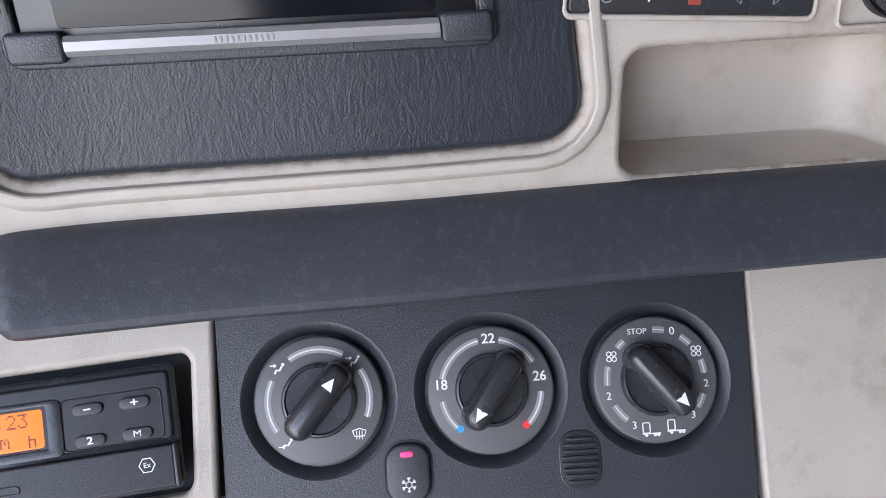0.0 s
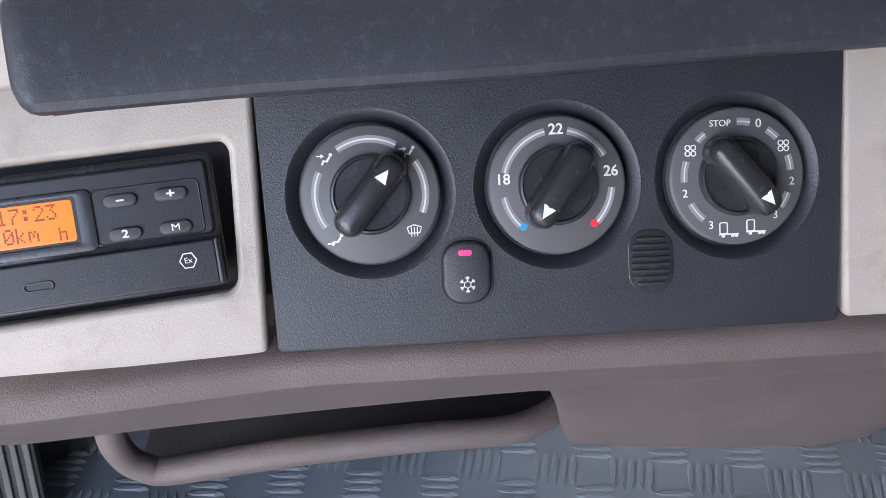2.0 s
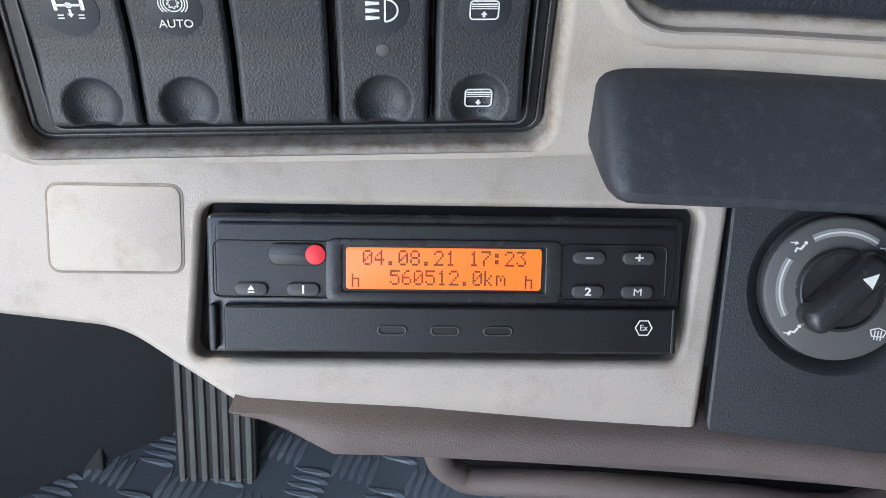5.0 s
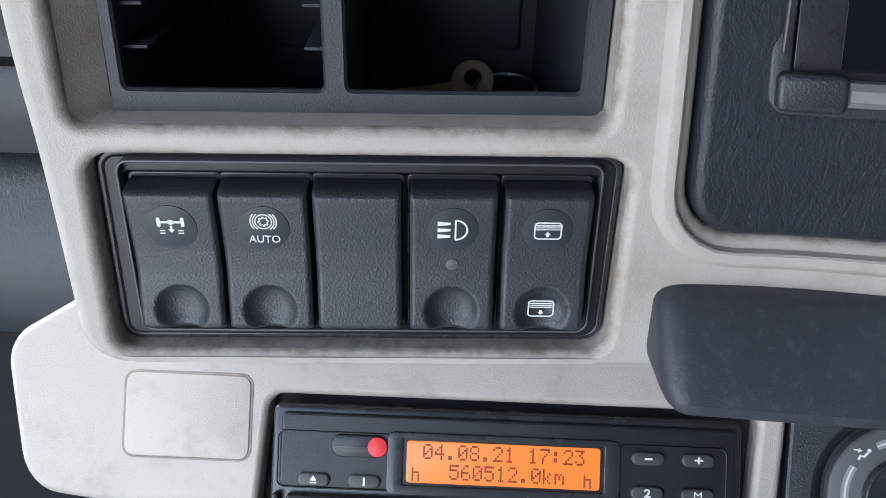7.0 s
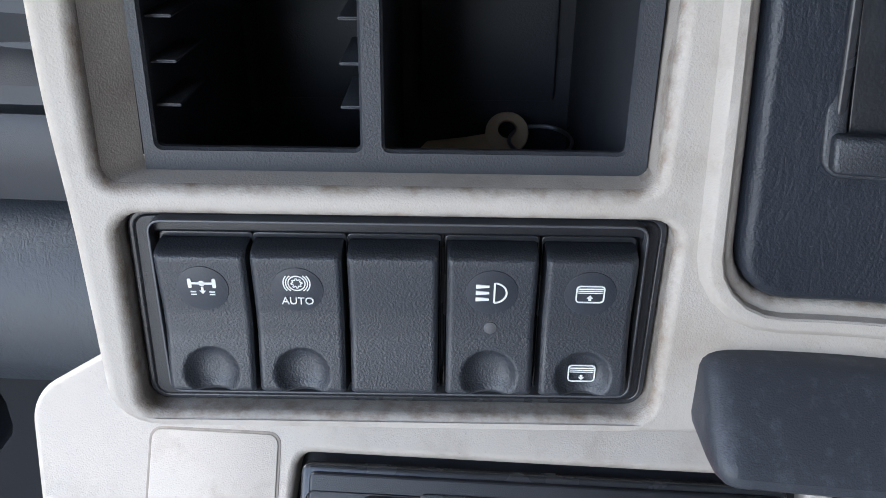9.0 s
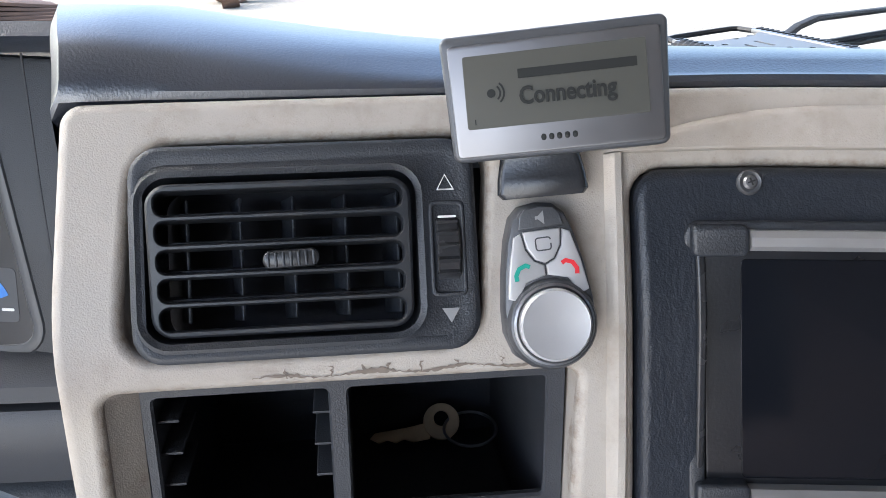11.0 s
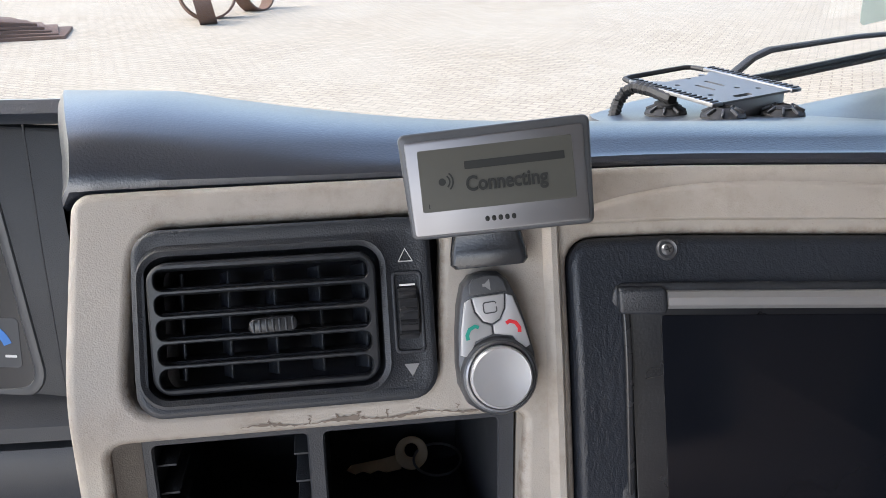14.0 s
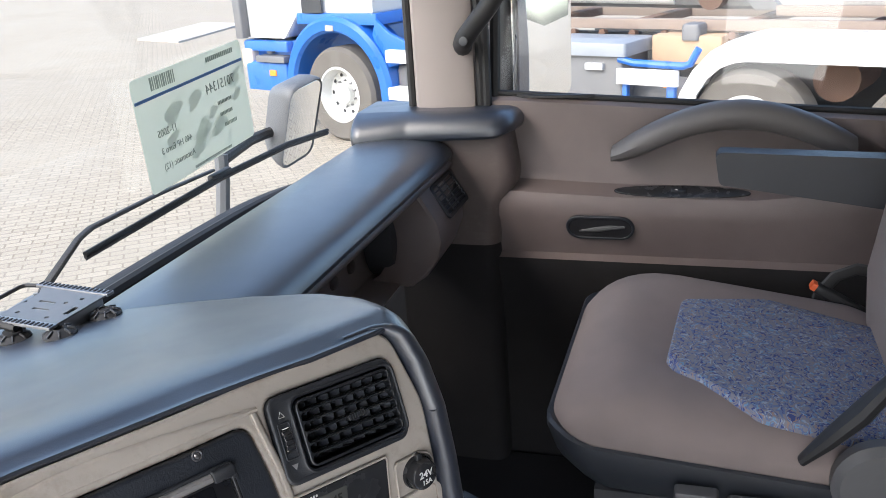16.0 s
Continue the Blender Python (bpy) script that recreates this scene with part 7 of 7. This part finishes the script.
# wipers outside the glass
for pts, blade in ((((0.66, 0.86, 1.02), (0.745, 0.85, 1.118), (0.835, 0.845, 1.168), (0.865, 0.843, 1.176), (1.05, 0.838, 1.178), (1.235, 0.835, 1.172)), ((0.830, 0.835, 1.138), (1.26, 0.83, 1.150), (1.50, 0.80, 1.158), (1.637, 0.76, 1.158))),
                   (((0.10, 0.87, 1.02), (0.12, 0.865, 1.08), (0.16, 0.858, 1.100), (0.20, 0.852, 1.114), (0.285, 0.848, 1.116)), ((0.66, 0.838, 1.096), (0.285, 0.840, 1.118), (0.21, 0.839, 1.120), (0.17, 0.838, 1.120)))):
    w = thing("windscreen_wiper", TRUCK, "black windscreen wiper lying outside the glass", "wiper", "windscreen wipers")
    part("arm", tube(pts, [0.011, 0.009, 0.0075, 0.0075, 0.0065, 0.006][: len(pts)], 8, None, True, 0.6), RUBBER, w)
    b_ = part("blade_holder", tube([Vector(p) + Vector((0, 0, 0.006)) for p in blade], 0.0042, 6), RUBBER, w)
    part("blade_rubber", tube(blade, 0.0035, 4, None, True, 1.6), RUBBER, w)
    mid = Vector(blade[1])
    part("pivot", box(0.075, 0.016, 0.012, 0.004, (mid.x, mid.y + 0.006, mid.z + 0.002)), RUBBER, w)

# outside mirrors
GREYBLUE = mat("grey_mirror_shell", (0.13, 0.135, 0.145), 0.5, 0, 0.1, 10, 0.2, 300)
MIRROR = mat("mirror", (0.9, 0.9, 0.9), 0.02, 1.0, 0.01, 5, gloss_vary=0.01)
mi = thing("front_mirror", pose(0.0, 0.0, 0.0), "grey front mirror on a bracket ahead of the windscreen", "mirror")
mc, mn = Vector((0.905, 1.762, 1.160)), Vector((0.38, -0.86, -0.36)).normalized()
mu = Vector((0.86, 0.40, 0.10))
mu = (mu - mn * mu.dot(mn)).normalized()
mv = mn.cross(mu)
shell = Matrix(((mu.x, mv.x, mn.x, mc.x), (mu.y, mv.y, mn.y, mc.y), (mu.z, mv.z, mn.z, mc.z), (0, 0, 0, 1)))
bm = bmesh.new()
sh = rpoly([(-0.064, -0.132), (0.068, -0.120), (0.068, 0.112), (-0.064, 0.102)], 0.032, 6)
loft(bm, [[(x * k_, y * k_, z_) for x, y in sh] for k_, z_ in ((0.35, -0.085), (0.7, -0.075), (0.9, -0.05), (1.0, -0.02), (1.02, 0.0), (0.99, 0.006), (0.95, 0.004))], cap0=True)
part("shell", bm, GREYBLUE, mi, m=shell)
part("mirror_glass", slab([(x * 0.95, y * 0.95) for x, y in sh], 0.004, 0.002, 0.0), MIRROR, mi, "mirror glass", m=shell)
part("arm", tube([(0.87, 1.80, 1.140), (0.81, 1.79, 1.135), (0.745, 1.735, 1.140), (0.64, 1.66, 1.125)], 0.014, 8), RUBBER, mi)
part("post", tube([(0.632, 1.652, 1.14), (0.625, 1.645, 1.08), (0.605, 1.632, 0.99), (0.59, 1.60, 0.90), (0.50, 1.44, 0.88), (0.42, 1.30, 0.88)], 0.017, 8), GREYBLUE, mi)
m2 = thing("side_mirror", TRUCK @ pose(1.88, 0.28, 1.34), "large side mirror outside the passenger window", "mirror")
sm = pose(0, 0, 0, 90, 0, -41)
part("shell", slab(rr(0.20, 0.34, 0.04, 5), 0.05, 0.015, -0.055, 3, True), RUBBER, m2, m=sm)
part("mirror_glass", slab(rr(0.180, 0.315, 0.035, 5), 0.004, 0.002, 0.0), MIRROR, m2, "mirror glass", m=sm)
part("bracket", tube([(-0.02, 0.03, 0.17), (-0.10, 0.10, 0.20), (-0.22, 0.14, 0.22)], 0.015, 8), RUBBER, m2)

# ---- the yard ----
GZ0 = -0.60
gm = bpy.data.materials.new("block_paving")
gm.use_nodes = True
gn, gl_ = gm.node_tree.nodes, gm.node_tree.links
gb = gn["Principled BSDF"]
gb.inputs["Roughness"].default_value = 0.9
co = gn.new("ShaderNodeTexCoord")
bt = gn.new("ShaderNodeTexBrick")
bt.inputs["Scale"].default_value = 1.0
bt.inputs["Brick Width"].default_value, bt.inputs["Row Height"].default_value, bt.inputs["Mortar Size"].default_value = 0.21, 0.105, 0.008
bt.inputs["Color1"].default_value, bt.inputs["Color2"].default_value, bt.inputs["Mortar"].default_value = (0.37, 0.318, 0.245, 1), (0.31, 0.264, 0.20, 1), (0.20, 0.168, 0.125, 1)
rot = gn.new("ShaderNodeMapping")
rot.inputs["Rotation"].default_value = (0, 0, radians(20))
gl_.new(co.outputs["Object"], rot.inputs["Vector"])
gl_.new(rot.outputs[0], bt.inputs["Vector"])
nz = gn.new("ShaderNodeTexNoise")
nz.inputs["Scale"].default_value, nz.inputs["Detail"].default_value = 0.5, 6
gl_.new(co.outputs["Object"], nz.inputs["Vector"])
mr = gn.new("ShaderNodeMapRange")
mr.inputs[1].default_value, mr.inputs[2].default_value, mr.inputs[3].default_value, mr.inputs[4].default_value = 0.35, 0.7, 0.0, 0.55
gl_.new(nz.outputs["Fac"], mr.inputs[0])
mx = gn.new("ShaderNodeMix")
mx.data_type = "RGBA"
mx.inputs[7].default_value = (0.36, 0.32, 0.255, 1)
gl_.new(mr.outputs[0], mx.inputs[0])
gl_.new(bt.outputs["Color"], mx.inputs[6])
gl_.new(mx.outputs[2], gb.inputs["Base Color"])
bm = bmesh.new()
vs = [bm.verts.new(p) for p in ((-400, -400, GZ0), (400, -400, GZ0), (400, 400, GZ0), (-400, 400, GZ0))]
bm.faces.new(vs)
part("ground", bm, gm, None, "pale sandy block paving of a yard", False, category="ground", kind="structure")


def wheel(name, parent, x, y, r, w, out, hubs=True):
    """A lorry wheel whose axle lies along Y; out: the side that the rim faces."""
    t = part(name, turned([(r * 0.60, -w / 2), (r * 0.93, -w / 2), (r, -w * 0.36), (r, w * 0.36), (r * 0.93, w / 2), (r * 0.60, w / 2), (r * 0.58, w * 0.3)], 48), TYRE, parent, "dusty black tyre", m=pose(x, y, GZ0 + r, 90 if out < 0 else -90, 0, 0))
    rim = part("rim", turned([(r * 0.60, w * 0.30), (r * 0.60, w * 0.48), (r * 0.55, w * 0.50), (r * 0.51, w * 0.34), (r * 0.46, w * 0.12), (r * 0.36, w * 0.06), (r * 0.30, w * 0.10), (r * 0.24, w * 0.12), (r * 0.22, w * 0.34), (r * 0.15, w * 0.38), (0, w * 0.38)], 40), RIMPAINT, t, "pale painted rim")
    for k in range(10):
        a = 2 * math.pi * k / 10
        part("hand_hole", turned([(r * 0.045, w * 0.095), (0, w * 0.096)], 12), DEEP, rim, m=pose(r * 0.41 * math.cos(a), r * 0.41 * math.sin(a), 0.004))
        part("wheel_nut", turned([(r * 0.024, w * 0.12), (r * 0.024, w * 0.20), (0, w * 0.20)], 6), STEEL, rim, m=pose(r * 0.28 * math.cos(a + 0.3), r * 0.28 * math.sin(a + 0.3), 0))
    return t


# a parked lorry, built along its own length: X to its tail, Y away from us
ang = -76.0
lo = thing("parked_lorry", pose(4.81, 8.28, 0, 0, 0, ang), "white and blue parked lorry with a bare rusty chassis", "lorry")
near = -1
RIMPAINT = mat("rim_paint", (0.62, 0.62, 0.60), 0.45, 0.3, 0.12, 10)
CHASSIS = mat("dark_chassis", (0.05, 0.052, 0.056), 0.7, 0.2, 0.3, 5)


def ring_guard(r0, r1, a0, a1, cx, cz, y0, y1, lip):
    """An arched guard over a wheel: a rolled outer edge and a roof that goes in under the body."""
    bm = bmesh.new()
    loft(bm, [[(x, y1, z) for x, z in arc(r0, a0, a1, 28, (cx, cz))], [(x, y0, z) for x, z in arc(r0, a0, a1, 28, (cx, cz))], [(x, y0 - lip, z) for x, z in arc(r0 + 0.03, a0, a1, 28, (cx, cz))],
              [(x, y0 - lip, z) for x, z in arc(r1 - 0.04, a0, a1, 28, (cx, cz))], [(x, y0, z) for x, z in arc(r1, a0, a1, 28, (cx, cz))], [(x, y1, z) for x, z in arc(r1, a0, a1, 28, (cx, cz))]], closed=False)
    return bm


wheel("front_wheel", lo, 0, 0.17, 0.53, 0.33, near)
cb = bmesh.new()
loft(cb, [[(x, y, z) for x, z in rpoly([(-1.55, GZ0 + 1.12), (-0.86, GZ0 + 1.12), (-0.60, GZ0 + 1.40), (0.58, GZ0 + 1.40), (0.60, GZ0 + 3.2), (-1.45, GZ0 + 3.2)], [0.06, 0.12, 0.12, 0.05, 0.05, 0.15], 4)] for y in (0.10, 0.05, 2.3)], cap0=True)
part("cab", cb, PAINT_WHITE, lo, "white cab")
part("door_gap", block(-0.50, 0.035, GZ0 + 1.42, -0.18, 0.06, GZ0 + 1.95, None, 0.01), CHASSIS, lo, "dark step recess")
part("wheel_arch", ring_guard(0.66, 0.83, -8, 178, 0.0, GZ0 + 0.56, 0.0, 0.42, 0.04), PAINT_BLUE, lo, "blue wheel arch")
part("arch_roof", block(-0.62, 0.05, GZ0 + 1.30, 0.62, 1.2, GZ0 + 1.42, None, 0.02), PAINT_BLUE, lo)
part("arch_tail", slab([(0.56, GZ0 + 1.20), (0.70, GZ0 + 0.85), (1.10, GZ0 + 0.95), (1.10, GZ0 + 1.12), (0.80, GZ0 + 1.22), (0.62, GZ0 + 1.36)], 0.05, 0.01), PAINT_BLUE, lo, m=pose(0, 0.08, 0, 90, 0, 0))
part("arch_lamp", block(-0.06, -0.05, GZ0 + 1.24, 0.06, -0.03, GZ0 + 1.30, None, 0.005), mat("dull_marker", (0.35, 0.30, 0.25), 0.5, 0, 0.1, 8), lo)
part("bumper", block(-1.55, -0.02, GZ0 + 0.52, -0.80, 2.3, GZ0 + 0.86, None, 0.05), PAINT_BLUE, lo, "blue bumper")
part("bumper_top", block(-1.58, 0.02, GZ0 + 0.98, -0.80, 2.3, GZ0 + 1.10, None, 0.03), PAINT_BLUE, lo)
part("bumper_back", block(-1.45, 0.12, GZ0 + 0.55, -0.66, 2.0, GZ0 + 1.10, None, 0.02), PAINT_BLUE, lo)
part("step", block(-1.30, -0.05, GZ0 + 0.86, -0.80, 0.12, GZ0 + 0.93, None, 0.01), GREYPAINT, lo)
part("headlamp", block(-1.60, -0.01, GZ0 + 0.80, -1.42, 0.12, GZ0 + 1.0, None, 0.03), mat("lamp_glass", (0.7, 0.58, 0.50), 0.2, 0, 0.05, 8), lo)
part("tow_eye", turned([(0.06, 0), (0.06, 0.05), (0.03, 0.07), (0, 0.07)], 16), GREYPAINT, lo, m=pose(-1.15, 0.10, GZ0 + 1.0, 90, 0, 0))
part("side_marker", block(-1.10, -0.035, GZ0 + 0.70, -0.98, 0.0, GZ0 + 0.77, None, 0.01), mat("amber_lamp", (0.8, 0.26, 0.03), 0.3, 0, 0.05, 8), lo, "amber marker lamp")
part("grille_edge", block(-1.66, -0.02, GZ0 + 1.12, -1.52, 0.3, GZ0 + 1.75, None, 0.03), GREYPAINT, lo)
for z in (0.54, 0.93):
    part("step_plate", block(0.78, -0.04, GZ0 + z, 1.22, 0.4, GZ0 + z + 0.13, None, 0.02), PAINT_WHITE, lo)
part("tank", block(0.80, 0.10, GZ0 + 0.25, 2.6, 0.7, GZ0 + 0.90, None, 0.06), GREYPAINT, lo, "grey tank")
part("tank_panel", block(0.74, 0.05, GZ0 + 0.15, 0.86, 0.6, GZ0 + 0.62, None, 0.03), PAINT_BLUE, lo)
part("inner_wall", block(2.6, 1.15, GZ0 + 0.35, 7.6, 1.2, GZ0 + 1.20, None, 0.01), CHASSIS, lo, "dark chassis side")
TAN = mat("dusty_rust", (0.23, 0.18, 0.148), 0.8, 0.1, 0.25, 5, 0.4, 60)
for y in (0.60, 1.65):
    part("chassis_rail", block(0.7, y, GZ0 + 1.245, 7.6, y + 0.09, GZ0 + 1.335, None, 0.01), TAN, lo, "rusty chassis rail")
part("lower_rail", block(0.7, 0.72, GZ0 + 1.12, 7.6, 0.80, GZ0 + 1.20, None, 0.01), CHASSIS, lo)
for k in range(9):
    part("rail_bolt", tube([(2.7 + k * 0.31, 0.62, GZ0 + 1.20), (2.7 + k * 0.31, 0.55, GZ0 + 1.21)], 0.035, 8), RUST, lo)
for k in range(7):
    part("cross_member", block(1.3 + k, 0.66, GZ0 + 1.25, 1.42 + k, 1.7, GZ0 + 1.33, None, 0.01), RUST, lo)
part("lift_arm", tube([(1.6, 1.15, GZ0 + 1.50), (4.4, 1.15, GZ0 + 1.46)], 0.10, 10), GREYPAINT, lo, "grey hydraulic arm")
part("lift_ram", tube([(1.6, 1.10, GZ0 + 1.52), (3.5, 1.10, GZ0 + 1.49)], 0.085, 12), PAINT_WHITE, lo)
part("arm_pivot", tube([(3.9, 0.92, GZ0 + 1.50), (3.9, 1.3, GZ0 + 1.50)], 0.12, 14), RUST, lo)
part("arm_brace", slab([(4.3, GZ0 + 1.38), (4.55, GZ0 + 1.38), (4.25, GZ0 + 1.70), (4.0, GZ0 + 1.70)], 0.08, 0.01), GREYPAINT, lo, m=pose(0, 1.0, 0, 90, 0, 0))
part("upper_frame", block(4.55, 0.72, GZ0 + 1.36, 7.6, 0.82, GZ0 + 1.44, None, 0.01), TAN, lo)
part("upper_beam", block(4.55, 0.80, GZ0 + 1.47, 7.6, 1.0, GZ0 + 1.56, None, 0.02), PAINT_WHITE, lo)
part("far_frame", block(1.5, 1.9, GZ0 + 1.72, 7.6, 2.0, GZ0 + 1.80, None, 0.01), TAN, lo)
part("tool_box", block(2.70, 0.04, GZ0 + 0.42, 3.50, 0.55, GZ0 + 1.12, None, 0.03), GREYPAINT, lo, "grey tool box")
part("tool_box_lid", block(2.68, 0.0, GZ0 + 1.08, 3.54, 0.58, GZ0 + 1.20, None, 0.03), mat("light_grey_lid", (0.26, 0.28, 0.31), 0.5, 0.1, 0.15, 6), lo)
part("box_latch", block(3.14, 0.0, GZ0 + 0.96, 3.32, 0.05, GZ0 + 1.02, None, 0.01), ALU, lo)
part("battery_box", block(3.58, 0.42, GZ0 + 0.98, 4.22, 0.95, GZ0 + 1.22, None, 0.02), mat("tan_box", (0.40, 0.27, 0.17), 0.7, 0, 0.2, 8), lo, "tan box")
part("valve", block(3.86, 0.40, GZ0 + 1.18, 4.02, 0.6, GZ0 + 1.32, None, 0.03), GREYPAINT, lo)
part("guard_rail", block(3.45, 0.0, GZ0 + 0.85, 4.02, 0.05, GZ0 + 0.985, None, 0.015), PAINT_WHITE, lo)
for x in (3.46, 3.90):
    part("guard_post", block(x, 0.05, GZ0 + 0.2, x + 0.075, 0.11, GZ0 + 0.86, None, 0.01), PAINT_BLUE, lo, "blue guard post")
part("guard_top", tube([(3.46, 0.04, GZ0 + 1.06), (3.60, 0.04, GZ0 + 1.03), (4.05, 0.04, GZ0 + 1.02), (4.11, 0.04, GZ0 + 1.04), (4.18, 0.04, GZ0 + 1.17)], 0.032, 8), PAINT_BLUE, lo)
part("air_tank", tube([(3.5, 0.4, GZ0 + 0.70), (4.05, 0.4, GZ0 + 0.70)], 0.17, 16), GREYPAINT, lo)
part("rear_marker", block(3.80, 0.2, GZ0 + 0.80, 3.90, 0.24, GZ0 + 0.84, None, 0.005), mat("amber_marker", (0.8, 0.30, 0.04), 0.3, 0, 0.05, 8), lo, "amber marker lamp")
for x in (4.60, 5.95):
    wheel("rear_wheel", lo, x, 0.20, 0.51, 0.34, near)
prof = [(4.00, GZ0 + 0.60), (4.06, GZ0 + 0.82), (4.16, GZ0 + 1.00), (4.30, GZ0 + 1.15), (4.44, GZ0 + 1.23), (4.58, GZ0 + 1.26), (6.5, GZ0 + 1.26), (6.75, GZ0 + 1.10), (6.85, GZ0 + 0.7)]
inn = [(4.16, GZ0 + 0.60), (4.20, GZ0 + 0.80), (4.29, GZ0 + 0.94), (4.39, GZ0 + 1.03), (4.50, GZ0 + 1.075), (4.60, GZ0 + 1.09), (6.4, GZ0 + 1.09), (6.6, GZ0 + 1.0), (6.70, GZ0 + 0.7)]
bm = bmesh.new()
loft(bm, [[(x, 0.0, z) for x, z in inn], [(x, -0.03, z) for x, z in inn], [(x, -0.03, z) for x, z in prof], [(x, 0.0, z + 0.01) for x, z in prof], [(x, 0.60, z + 0.01) for x, z in prof]], closed=False)
part("mudguard", bm, PAINT_WHITE, lo, "white mudguard")
part("spare_tank", tube([(5.18, 0.35, GZ0 + 0.92), (5.18, 1.0, GZ0 + 0.92)], 0.18, 16), RUST, lo)

# rusty scrap lying on the yard
for k, (x, y, r) in enumerate(((-5.25, 15.2, 0.50), (-4.75, 16.3, 0.45), (-5.1, 14.5, 0.3))):
    t = thing("scrap_ring", pose(x, y, GZ0 + r * 0.92, 78, 12 * k, 25 + 40 * k), "rusty curved steel ring lying on the paving", "scrap metal", "scrap on the yard")
    part("hoop", turned([(r, -0.14), (r, 0.14), (r * 0.93, 0.14), (r * 0.93, -0.14), (r, -0.14)], 32), RUST, t)
t = thing("scrap_pile", pose(-8.0, 12.9, GZ0, 0, 0, 20), "rusty steel plates piled on the paving", "scrap metal")
for k in range(5):
    part("plate", block(-1.3 + 0.1 * k, -0.5, 0.06 * k, 1.2 - 0.15 * k, 0.6, 0.06 * k + 0.05, None, 0.01), RUST, t, m=pose(0, 0, 0, 0, 2 * k, 7 * k))

# a thin board lying flat on the yard
bm = bmesh.new()
loft(bm, [[(7.50, 22.94, GZ0 + z), (7.85, 20.98, GZ0 + z), (10.89, 23.72, GZ0 + z), (10.46, 25.63, GZ0 + z)] for z in (0.0, 0.045)], cap1=True)
part("flat_board", bm, mat("pale_board", (0.42, 0.39, 0.35), 0.7, 0, 0.1, 2), None, "pale thin board lying flat on the paving", False, category="board")
